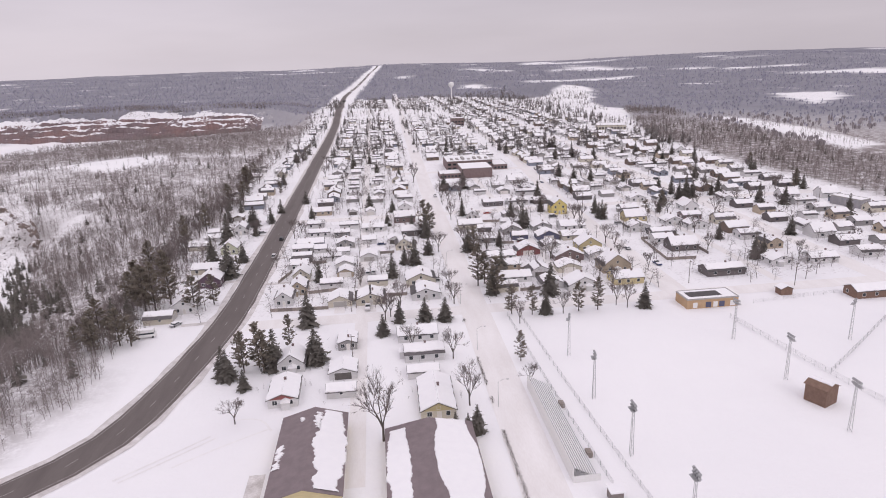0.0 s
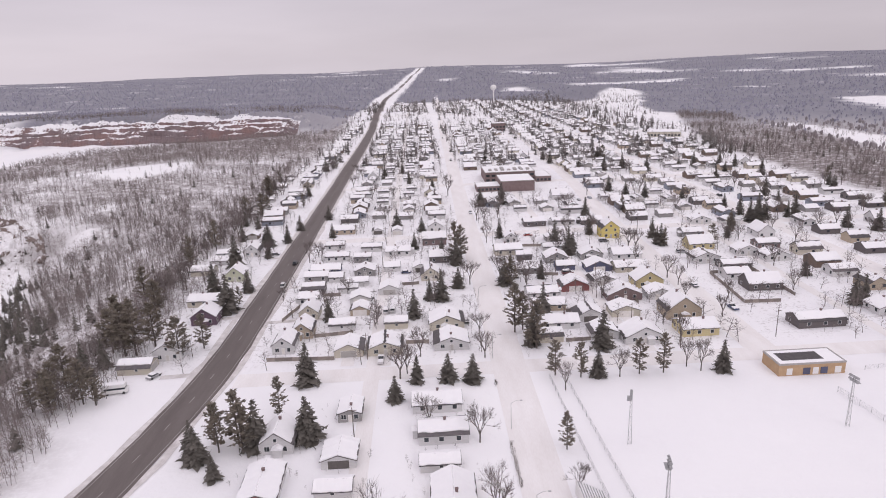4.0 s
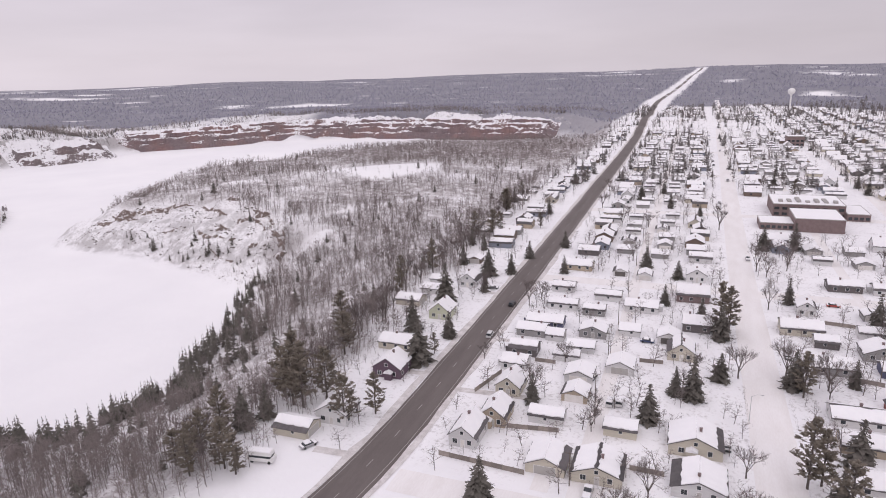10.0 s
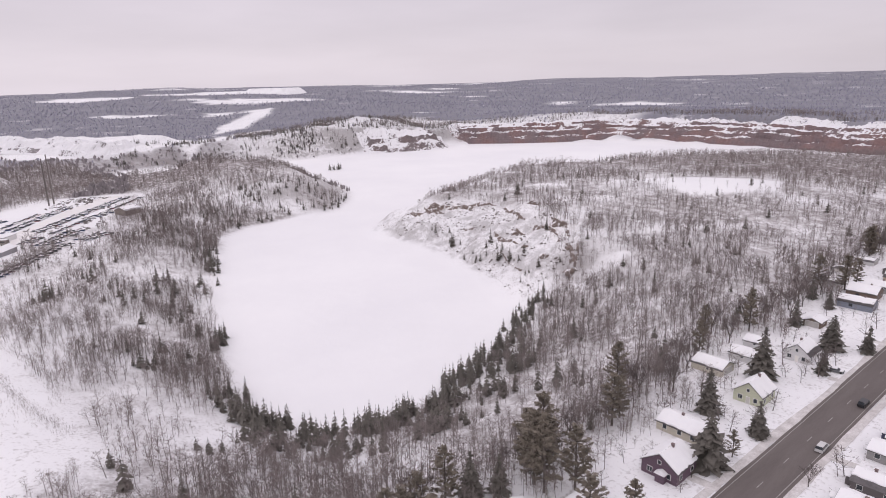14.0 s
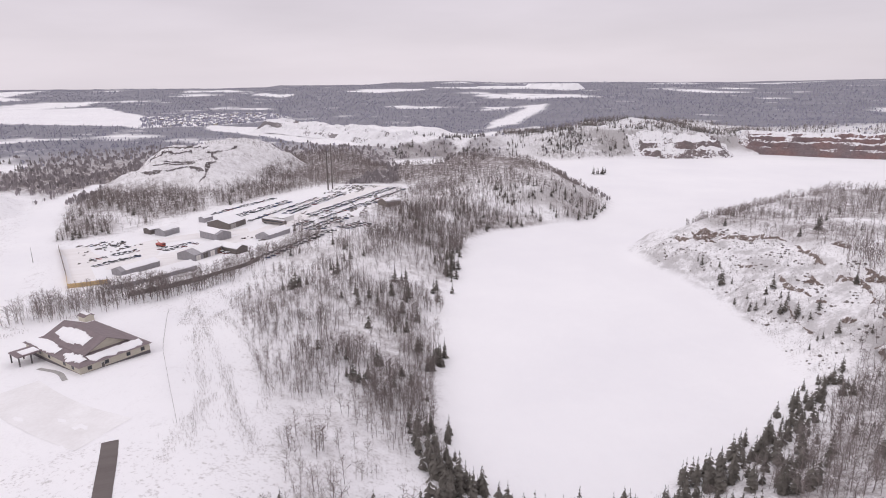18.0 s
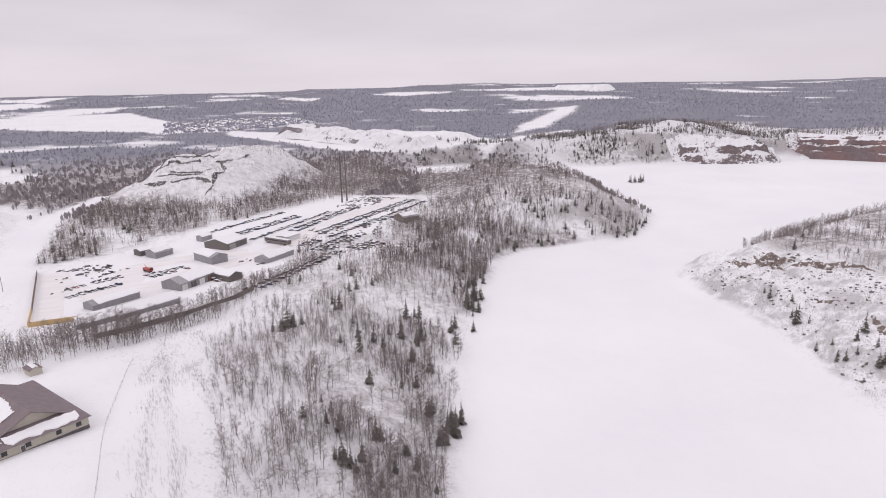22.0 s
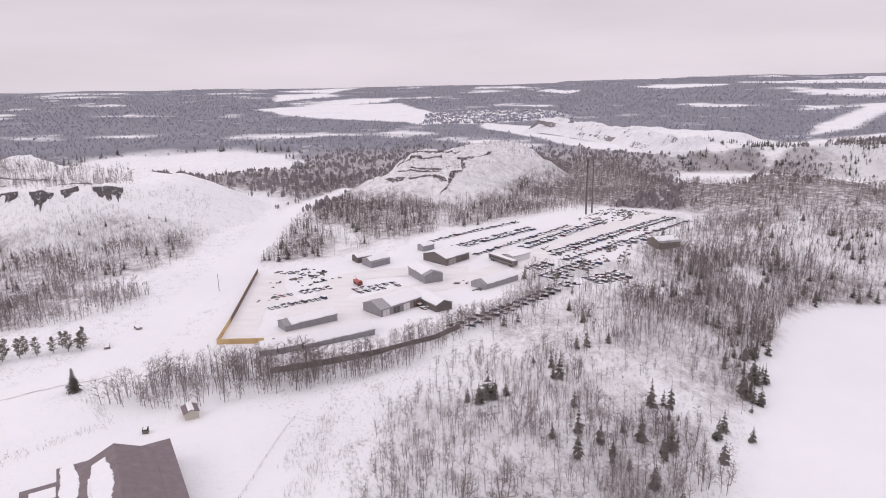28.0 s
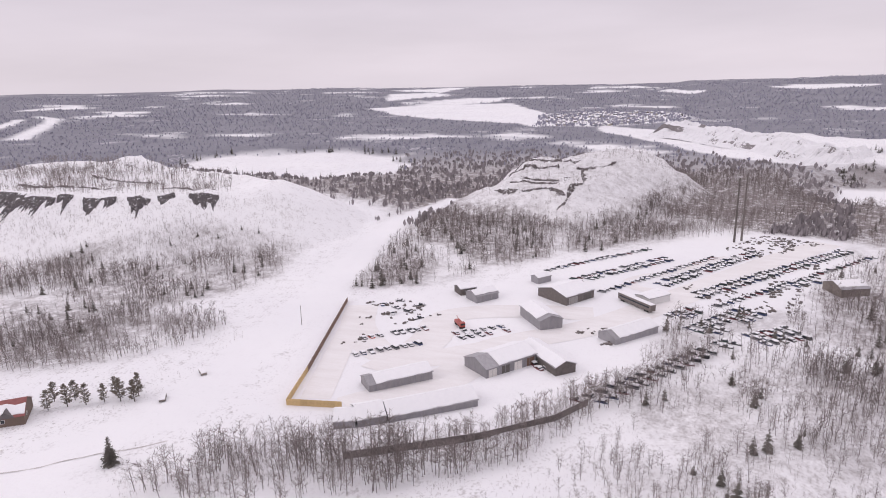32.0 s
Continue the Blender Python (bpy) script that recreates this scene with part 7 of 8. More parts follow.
for u, ww, m in ((-6.5, 0.8, TRIM), (-1.6, 1.0, SIDING["navy"]), (1.0, 0.8, TRIM), (3.4, 1.0, SIDING["navy"]), (7.4, 0.9, TRIM)):
    put("opening", block("opening", u - ww, u + ww, -4.6, -4.48, 0.3, 2.3, m), wing)
gabled("shed", 147, 210, 0, 4.5, 3.6, 2.4, 0, BROWN_WOOD, 9, cover=1, kind="shed", label="dark brown shed with snowy roof by the ball field", windows=False, chimney=False)
gabled("clubhouse", 175, 203, 0, 7, 14, 2.8, 90, BROWN_WOOD, 10, cover=1, kind="building", label="long dark brown clubhouse with snow on its roof", chimney=False)


def chain_fence(points, h, spacing, mat, label, name="chain_link_fence", rails=3):
    """Posts with thin rails along a line."""
    line = bend(points, spacing)
    z = land(line[:, 0], line[:, 1])
    ob = thing(name, pose(line[0][0], line[0][1], z[0]), label, "fence")
    o3 = np.array([line[0][0], line[0][1], z[0]])
    for k in range(len(line)):
        v, f = [], []
        a = np.array([*line[k], z[k]]) - o3
        prong(v, f, a + (0, 0, -0.3), a + (0, 0, h), 0.05, 0.05, 4)
        put("post", mesh_from("post", v, f, mat), ob)
    for r in range(rails):
        v, f = [], []
        for k in range(len(line) - 1):
            a, b = np.array([*line[k], z[k]]) - o3, np.array([*line[k + 1], z[k + 1]]) - o3
            zz = (0, 0, h * (r + 1) / rails - 0.03)
            prong(v, f, a + zz, b + zz, 0.022, 0.022, 3)
        put("rail", mesh_from("rail", v, f, mat), ob)
    return ob


chain_fence([(42, 208), (43, 165), (45, 112)], 1.6, 3.5, STEEL, "thin chain-link fence along the snowy street", rails=5)
chain_fence([(46.5, 205), (48.5, 150), (51, 104)], 1.6, 3.5, STEEL, "thin chain-link fence round the playing field", rails=5)
chain_fence([(116, 192), (121, 151), (125, 128)], 1.8, 3.5, STEEL, "thin chain-link fence round the playing field", rails=6)
chain_fence([(122, 150), (145, 167), (170, 186)], 1.8, 3.5, STEEL, "thin chain-link fence round the playing field", rails=6)
chain_fence([(131, 203), (160, 206), (200, 208)], 1.5, 4, STEEL, "thin chain-link fence behind the ball field", rails=4)
chain_fence([(-344, 128), (-288, 132), (-268, 135), (-221, 143)], 1.1, 5, WOOD_POLE, "wire fence on wooden posts along the bank", "wire_fence", 2)

# ---------------------------------------------------------------- poles, fences and hedges of the town
def utility_pole(x, y, h=9.0, turn=0, label="weathered wooden utility pole beside an alley"):
    ob = thing("utility_pole", pose(x, y, height(x, y), 0, 0, turn), label, "utility pole", "utility poles")
    v, f = [], []
    prong(v, f, (0, 0, -0.4), (0, 0, h), 0.15, 0.10, 6)
    put("pole", mesh_from("pole", v, f, WOOD_POLE), ob)
    put("crossarm", block("crossarm", -1.1, 1.1, -0.06, 0.06, h - 0.8, h - 0.68, WOOD_POLE), ob)
    return ob


for y in (182, 227, 267, 296, 325, 362, 400, 440, 480):
    utility_pole(-11.6, y)
for x, y in ((76, 240), (76, 285), (76, 330), (156, 217), (119, 228), (253, 340), (63, 300), (120, 300), (120, 365), (-474, 37), (-433, -35)):
    utility_pole(x, y, 9.5, 20)
for y in (140, 175, 215, 260):
    ob = thing("street_lamp", pose(27.3, y + 8, 0), "slim grey street lamp with curved arm", "street lamp", "street lamps")
    v, f = [], []
    prong(v, f, (0, 0, -0.2), (0, 0, 7.2), 0.08, 0.06, 5)
    prong(v, f, (0, 0, 7.2), (1.2, 0, 7.9), 0.05, 0.04, 4)
    prong(v, f, (1.2, 0, 7.9), (2.3, 0, 7.95), 0.04, 0.04, 4)
    put("pole", mesh_from("pole", v, f, STEEL), ob)
    put("lamp", block("lamp", 2.2, 2.8, -0.13, 0.13, 7.84, 7.98, STEEL), ob)


def board_fence(x0, y0, x1, y1, h, mat, label, boards=True, name="board_fence"):
    d = math.hypot(x1 - x0, y1 - y0)
    turn = math.degrees(math.atan2(y1 - y0, x1 - x0))
    zs = height(x0, y0)
    ob = thing(name, pose(x0, y0, zs, 0, 0, turn), label, "fence", "fences")
    n = max(1, int(d / 2.4))
    slope = (height(x1, y1) - zs) / d
    me = block("panel", 0.03, d / n - 0.03, -0.04, 0.04, -0.3, h, mat)
    pm = block("post", -0.07, 0.07, -0.07, 0.07, -0.4, h + 0.1, mat)
    for k in range(n):
        s = d * k / n
        put("panel", me, ob, at=pose(s, 0, slope * s))
        put("post", pm, ob, at=pose(s, 0.06, slope * s))
    return ob


for x0, y0, x1, y1, m in ((-43.5, 229.3, -22, 227.9, 0), (-31, 246.2, -18, 248, 0), (-33.1, 287, -26.6, 287, 0), (-2, 296, 5, 296.4, 0), (55.5, 345.4, 66, 343.8, 0), (57.5, 300.2, 64, 298.9, 0), (58, 257.8, 66, 257, 0), (125.9, 290.9, 123.6, 257.9, 0), (125.9, 291.5, 145, 292, 0),
                          (123.6, 257.5, 136.8, 257, 0), (52.3, 232.3, 60.4, 232.6, 0), (0.4, 237.3, 8, 237, 0), (-45, 262, -41, 276, 1), (86, 262, 86, 280, 0), (145, 262, 145, 296, 0)):
    board_fence(x0, y0, x1, y1, 1.3, (GREY_WOOD, YELLOW_WOOD)[m] if m == 0 else GREY_WOOD, "weathered board fence between snowy yards")

# clipped bare hedges along the wide street, and brush round the houses
hedge_spots = np.concatenate([np.stack([26.3 + RNG.normal(0, 0.25, 1500), RNG.uniform(104, 208, 1500)], 1), np.stack([27.0 + RNG.normal(0, 0.2, 160), RNG.uniform(224, 300, 160)], 1), np.stack([38.5 + RNG.normal(0, 0.2, 160), RNG.uniform(222, 330, 160)], 1)])
gap = wob(hedge_spots[:, 0] * 0, hedge_spots[:, 1], 7.0, 2) > -0.05
scatter("hedge", hedge_spots[gap], RNG.uniform(0.6, 1.1, gap.sum()), [sapling(90 + k, 14, 2) for k in range(3)], BARK, "low dark leafless hedge along the street's edge", "hedge", wide=1.6)
yard = []
for a, b in taken:
    if b < 560:
        for _ in range(2):
            q = RNG.uniform(0, 6.28)
            yard.append((a + 6.8 * math.cos(q) + RNG.normal(0, 1), b + 7.2 * math.sin(q) + RNG.normal(0, 1)))
yard = np.array(yard)
yard = yard[(np.abs(yard[:, 0] - 32.5) > 6.5) & (np.abs(yard[:, 0] + 57) > 10) & (np.abs(yard[:, 0] - 113) > 6)]
scatter("shrubs", yard, RNG.uniform(0.8, 3.0, len(yard)), [sapling(95 + k, 16, 3) for k in range(4)], TWIG, "leafless shrubs beside houses and sheds", "shrubs", wide=1.5)

# ---------------------------------------------------------------- salvage yard
def barn(x0, y0, x1, y1, depth, h, rise, wall, label, doors=0, cover=1.0, name="barn", open_side=False, bare_end=0.0):
    """A shed whose near long side runs from one corner to the other; it reaches back from there to its own left."""
    d = math.hypot(x1 - x0, y1 - y0)
    turn = math.degrees(math.atan2(y1 - y0, x1 - x0))
    cx, cy = (x0 + x1) / 2, (y0 + y1) / 2
    nx_, ny_ = -(y1 - y0) / d, (x1 - x0) / d
    mx, my = cx + nx_ * depth / 2, cy + ny_ * depth / 2
    z = height(mx, my)
    rng = random.Random(int(abs(x0) * 10))
    ob = thing(name, pose(mx, my, z, 0, 0, turn - 90), label, "shed", "sheds of the salvage yard")
    half = depth / 2
    v, f = [], []
    extruded(v, f, [(-half, -1.0), (half, -1.0), (half, h), (0, h + rise), (-half, h)], -d / 2, d / 2)
    put("wall", solid("wall", v, f, wall), ob)
    v, f = [], []
    e = 0.4
    dz = rise * e / half
    extruded(v, f, [(-half - e, h - dz), (0, h + rise), (half + e, h - dz), (half + e, h - dz + 0.14), (0, h + rise + 0.15), (-half - e, h - dz + 0.14)], -d / 2 - 0.3, d / 2 + 0.3)
    put("roof", solid("roof", v, f, METAL_SIDING), ob)
    if cover:
        v, f = snow_sheet(rng, half, d * (1 - bare_end), rise, e, h + 0.14, cover, 0)
        put("roof_snow", solid("roof_snow", v, f, SNOW), ob, at=pose(0, d * bare_end / 2, 0))
    for k in range(doors):
        u = -d / 2 + d * (k + 0.5) / doors
        opening("sliding_door", ob, 3, u, -0.3, d / doors * 0.62, h - 0.5, depth, d, glass=(DOOR, DARK_DOOR, DOOR, BROWN_WOOD)[k % 4], frame=METAL_SIDING)
    if open_side:
        put("open_front", block("open_front", half - 0.02, half + 0.03, -d / 2 + 0.5, d / 2 - 0.5, -0.6, h - 0.8, DARK_DOOR), ob)
    for s in range(1, int(d / 3)):
        put("rib", block("rib", half, half + 0.05, -d / 2 + 3 * s - 0.05, -d / 2 + 3 * s + 0.05, -0.8, h, wall), ob)
    return ob


barn(-418, 96, -435, 114, 9, 3.2, 1.7, METAL_SIDING, "long grey metal shed with snowy low roof", bare_end=0.12)
barn(-400, 111, -419, 135.5, 11, 2.4, 2.6, METAL_SIDING, "long grey shed under thick roof snow")
barn(-394.5, 102.5, -399.8, 110, 11, 2.4, 2.5, METAL_SIDING, "grey lean shed with thick snow on its roof")
barn(-391.5, 95.5, -394, 101.8, 9, 2.4, 2.0, METAL_SIDING, "small grey shed at the end of a fence")
barn(-441, 133, -460, 148.5, 14, 4.2, 2.4, METAL_SIDING, "big workshop with pale sliding doors and snowy roof", doors=4, bare_end=0.25)
barn(-456, 164, -475, 147, 9, 3.8, 1.8, DARK_SHEET, "dark shed with gable end and snowy roof")
barn(-503, 153, -521, 140.5, 11, 4.8, 2.0, METAL_SIDING, "grey workshop with tall doors and snow on the roof", doors=2, bare_end=0.15)
barn(-526, 107, -536, 116, 10, 3.4, 2.0, METAL_SIDING, "small grey shed with snowy roof")
barn(-535, 96, -541, 103, 8, 3.4, 1.2, DARK_SHEET, "small dark shed with snowy roof")
barn(-533, 151, -549, 163, 20, 4.2, 2.6, DARK_SHEET, "wide barn with snow-covered roof and open doorway", doors=2)
barn(-488, 177, -508, 194, 10, 3.0, 2.2, METAL_SIDING, "long low grey shed with snow on its roof", bare_end=0.1)
barn(-542, 190, -553, 200, 9, 3.6, 0.8, TRIM, "pale metal shed in the salvage yard")
barn(-577, 281, -583, 295, 14, 4.0, 2.4, GREY_WOOD, "weathered barn among scrap cars")
barn(-563, 132, -570, 138, 6, 3.4, 1.2, METAL_SIDING, "small grey shed beside a barn")
bus = thing("trailer", pose(-541, 184, height(-541, 184) + 0.1, 0, 0, 43), "long dark box trailer with snow on top", "trailer")
put("box", block("box", -11.5, 11.5, -1.6, 1.6, 0.9, 3.9, DARK_SHEET), bus)
put("snow_cap", block("snow_cap", -11.3, 11.3, -1.4, 1.4, 3.9, 4.15, SNOW), bus)
put("window_band", block("window_band", -10.5, 10.5, -1.63, 1.63, 2.3, 3.1, GLASS), bus)
for wx in (-9, -7.5, 7.5, 9):
    for wy in (-1.3, 1.3):
        put("wheel", WHEEL, bus, at=pose(wx, wy, -0.1) @ Matrix.Scale(1.5, 4))

# rows of scrap cars: from, to, how many, ranks, distance between ranks
ROWS = [(-571, 152, -627, 203, 20, 2, 5.2), (-588, 132, -650, 190, 20, 1, 0), (-556, 165, -639, 228, 26, 1, 0), (-574, 197, -656, 257, 26, 2, 5.4), (-559, 213, -669, 308, 34, 2, 5.4), (-548, 220, -660, 318, 32, 1, 0),
        ]
ROWS += [(-509, 214, -545, 242, 9, 3, 5.2), (-505, 235, -520, 256, 6, 3, 5.2), (-527, 202, -540, 213, 5, 2, 5.0), (-465, 70, -486, 95, 9, 1, 0), (-447, 75, -468, 98, 9, 1, 0), (-454, 149, -461, 158, 4, 2, 5.0),
        (-477, 111, -494, 131, 6, 2, 5.5), (-427, 170, -505, 226, 17, 2, 5.0), (-590, 262, -600, 276, 5, 2, 5.0)]
for x0, y0, x1, y1, n, ranks, gap_m in ROWS:
    d = math.hypot(x1 - x0, y1 - y0)
    ux, uy = (x1 - x0) / d, (y1 - y0) / d
    face = math.degrees(math.atan2(uy, ux)) + 90 + (25 if n > 12 else 10)
    for r in range(ranks):
        for k in range(n):
            s = d * (k + 0.5) / n + car_rng.uniform(-0.3, 0.3)
            off = r * gap_m + car_rng.uniform(-0.4, 0.4)
            if car_rng.random() < 0.94:
                car(x0 + ux * s - uy * off, y0 + uy * s + ux * off, face + car_rng.uniform(-9, 9), paint=car_rng.choice((6, 4, 1, 0, 1)) if n == 9 and x0 == -465 else None, group="scrap cars", place="in a row of scrap cars")
for x, y, turn, kind, paint in ((-500, 72, 20, "van", 5), (-509, 70, 60, "pickup", 1), (-516, 80, 120, "pickup", 0), (-505, 78, 70, "van", 1), (-512, 62, 10, "pickup", 2), (-497, 86, 140, "pickup", 0), (-520, 68, 100, "sedan", 1)):
    car(x, y, turn, kind, paint, group="scrap cars", place="beside a scrap heap")
truck = thing("tow_truck", pose(-492, 108, height(-492, 108), 0, 0, 35), "orange-red heavy tow truck among scrap cars", "truck")
put("chassis", block("chassis", -4.5, 4.2, -1.1, 1.1, 0.7, 1.2, RUBBER), truck)
put("cab", block("cab", 1.9, 4.2, -1.2, 1.2, 1.2, 3.1, PAINTS[6]), truck)
put("bed", block("bed", -4.5, 1.5, -1.2, 1.2, 1.2, 2.2, PAINTS[6]), truck)
put("windscreen", block("windscreen", 4.0, 4.24, -1.0, 1.0, 2.1, 2.9, GLASS), truck)
v, f = [], []
prong(v, f, (-0.5, 0, 2.2), (-4.2, 0, 3.9), 0.18, 0.12, 5)
put("boom", mesh_from("boom", v, f, PAINTS[6]), truck)
for wx in (-3.6, -2.2, 3.0):
    for wy in (-1.0, 1.0):
        put("wheel", WHEEL, truck, at=pose(wx, wy, 0) @ Matrix.Scale(1.6, 4))

# yellow board fence, its weathered run up the track, and the dark sheet wall below the yard
board_fence(-401, 73, -404.5, 92, 2.4, YELLOW_WOOD, "bright new yellow board fence at the yard's corner")
board_fence(-401, 73, -428, 66, 2.4, YELLOW_WOOD, "tall yellow board fence beside a snowy track")
board_fence(-428, 66, -463, 56, 2.4, BROWN_WOOD, "tall brown board fence beside a snowy track")
board_fence(-463, 56, -512, 42, 2.4, BROWN_WOOD, "tall brown board fence beside a snowy track")
for (x0, y0), (x1, y1) in zip([(-377, 106), (-388, 121), (-400, 142), (-416, 162)], [(-388, 121), (-400, 142), (-416, 162), (-430, 171)]):
    board_fence(x0, y0, x1, y1, 2.3, DARK_SHEET, "dark rusty sheet-metal fence below the yard", name="sheet_fence")

# junk strewn about: low heaps half under snow
junk = np.concatenate([sown([(-515, 50), (-530, 62), (-505, 95), (-485, 80)], 5.0), sown([(-640, 252), (-690, 300), (-705, 260), (-660, 235)], 3.2, 0.3, 12), sown([(-480, 165), (-500, 160), (-512, 168), (-490, 182)], 2.5, 0.2, 8), sown([(-455, 62), (-490, 52), (-500, 62), (-462, 76)], 5.5, 0.3, 9), sown([(-575, 205), (-600, 240), (-640, 290), (-560, 262), (-530, 245)], 5, 0.4, 9)])


def scrap(seed):
    rng = np.random.RandomState(seed)
    v, f = [], []
    for _ in range(5):
        c = rng.uniform(-0.6, 0.6, 2)
        a = rng.uniform(0.1, 0.5, 2)
        crate(v, f, c[0] - a[0], c[0] + a[0], c[1] - a[1], c[1] + a[1], -0.1, rng.uniform(0.15, 0.6))
    tri = []
    for q in f:
        tri += [(q[0], q[1], q[2]), (q[0], q[2], q[3])]
    return np.array(v, float), np.array(tri)


scatter("scrap_heaps", junk, RNG.uniform(0.7, 1.5, len(junk)), [scrap(k) for k in range(5)], DARK_SHEET, "rusty scrap heaps half buried in snow", "scrap")

# twin masts behind the yard
for k, (x, y) in enumerate(((-681, 243), (-686, 248))):
    ob = thing("tall_mast", pose(x, y, height(x, y), 0, 0, 30), "tall dark steel mast standing in snow", "mast", "tall masts")
    v, f = [], []
    prong(v, f, (0, 0, -0.5), (0, 0, 46 if k else 43), 0.75, 0.5, 6)
    put("pole", mesh_from("pole", v, f, DARK_SHEET), ob)
    put("crossarm", block("crossarm", -2.5, 2.5, -0.2, 0.2, 38, 38.4, DARK_SHEET), ob)

# small things by the track in the south
lodge = gabled("red_roofed_house", -359.4, -15.7, height(-359.4, -15.7), 13, 30, 2.7, 40, "brown", 31, roof=ROOF_RED, cover=0.92, ridge_bare=1.9, pitch=0.5, kind="house", label="long dark lodge with red roof half under snow", chimney=False)
for dy in (-9.0, 1.0, 10.0):
    v = [(6.9, dy - 2.6, 2.55), (6.9, dy + 2.6, 2.55), (6.9, dy, 4.7), (1.9, dy, 4.7)]
    put("dormer", solid("dormer", v, [(0, 1, 2), (0, 2, 3), (1, 3, 2), (0, 3, 1)], SIDING["dark"]), lodge, "dark gabled dormer")
    v = [(7.1, dy - 2.9, 2.5), (7.1, dy - 0.15, 4.85), (1.6, dy - 0.15, 4.85), (7.1, dy - 2.9, 2.72), (7.1, dy - 0.15, 5.08), (1.4, dy - 0.15, 5.02)]
    put("dormer_snow", solid("dormer_snow", v, [(0, 1, 2), (3, 5, 4), (0, 3, 4, 1), (1, 4, 5, 2), (0, 2, 5, 3)], SNOW), lodge)
bin_ob = thing("dumpster", pose(-330, 86, height(-330, 86), 0, 0, 25), "dark steel dumpster with snow on its lid", "dumpster")
put("body", block("body", -1.1, 1.1, -0.8, 0.8, -0.1, 1.3, DARK_SHEET), bin_ob)
put("lid", block("lid", -1.15, 1.15, -0.85, 0.85, 1.3, 1.38, RUBBER), bin_ob)
put("snow_cap", block("snow_cap", -0.9, 0.7, -0.6, 0.5, 1.38, 1.5, SNOW), bin_ob)
for x, y in ((-374, -2), (-378, 2), (-381, 7), (-384, 12), (-386, 17), (-387, 22), (-383, 0), (-389, 12), (-391, 20), (-380, -6)):
    tree(PINE_KINDS, x, y, tree_rng.uniform(7, 9.5), "pine", "young pine in a row beside a snowy track", "pines by the track", 1.1)
for x, y, h in ((-355, 43, 9), (-302, 53, 4), (-299, 49, 3)):
    tree(SPRUCE_KINDS, x, y, h, "spruce", "lone dark spruce in deep snow", "lone spruces")
for x, y, turn in ((-396.6, 13.2, 20), (-413, 29.8, 50), (-390.6, 30.8, 35)):
    ob = thing("hay_wagon", pose(x, y, height(x, y), 0, 0, turn), "low grey trailer half buried in snow", "trailer")
    put("bed", block("bed", -2.4, 2.4, -1.0, 1.0, 0.5, 1.0, GREY_WOOD), ob)
    put("snow_cap", block("snow_cap", -2.3, 2.3, -0.9, 0.9, 1.0, 1.25, SNOW), ob)
    for wx in (-1.6, 1.6):
        put("wheel", WHEEL, ob, at=pose(wx, 0.9, 0))
        put("wheel", WHEEL, ob, at=pose(wx, -0.9, 0))


# the flat-topped mine dump on the skyline
def dump(outline, foot, top, run):
    rng = np.random.RandomState(len(outline))
    line = bend(outline + outline[:1], 14)[:-1]
    mid = line.mean(0)
    out = line - mid
    out /= np.linalg.norm(out, axis=1)[:, None]
    rings = [(run, foot - 4), (run * 0.45, foot + (top - foot) * 0.5), (0, top), (-14, top + 0.5)]
    v = np.concatenate([np.c_[line + out * (r + rng.uniform(-5, 5, (len(line), 1)) * (0 < q < 3)), np.full(len(line), z) + rng.uniform(-1.5, 1.5, len(line)) * (q > 0)] for q, (r, z) in enumerate(rings)])
    n = len(line)
    f = [(n * q + k, n * q + (k + 1) % n, n * (q + 1) + (k + 1) % n, n * (q + 1) + k) for q in range(3) for k in range(n)]
    f.append(tuple(range(3 * n, 4 * n)))
    return tagged(new("mine_dump", solid("mine_dump", [tuple(p) for p in v], f, SNOW)), "flat-topped mine dump white with snow", "spoil heap", "mine dumps")


dump([(-3263, 1641), (-3172, 1828), (-3290, 1900), (-3390, 1690)], 34, 63, 40)
dump([(-3380, 1385), (-3270, 1630), (-3395, 1690), (-3500, 1440)], 34, 51, 30)
far_rng = random.Random(61)
far_town = []
while len(far_town) < 210:
    x, y = far_rng.uniform(-2420, -1730), far_rng.uniform(-130, 300)
    if edge_distance(WEST_TOWN, np.array([x]), np.array([y]))[0] < -10:
        far_town.append((TYPES[far_rng.randrange(len(TYPES))][0], pose(x, y, height(x, y), 0, 0, far_rng.choice((20, 110)))))
joined("far_houses", far_town, "small snow-roofed houses of a town beyond the hills", "houses")
town_trees = np.array([(far_rng.uniform(-2440, -1730), far_rng.uniform(-130, 310)) for _ in range(1100)])
town_trees = town_trees[edge_distance(WEST_TOWN, town_trees[:, 0], town_trees[:, 1]) < 15]
# these crowns take the haze-tinted colour too
scatter("far_woods", town_trees, RNG.uniform(6, 11, len(town_trees)), TUFTS, HAZED_CROWNS, "leafless trees among the houses beyond the hills", "trees", wide=1.2)
pond_firs = along(POND + POND[:1], 7.0, 9.0)
pond_firs = pond_firs[(edge_distance(POND, pond_firs[:, 0], pond_firs[:, 1]) > 1) & (wob(pond_firs[:, 0], pond_firs[:, 1], 70, 2) > -0.15)]
scatter("spruce_woods", pond_firs, RNG.uniform(6, 14, len(pond_firs)), SPIRES, NEEDLE, "dark spruces round a frozen pond", "trees")


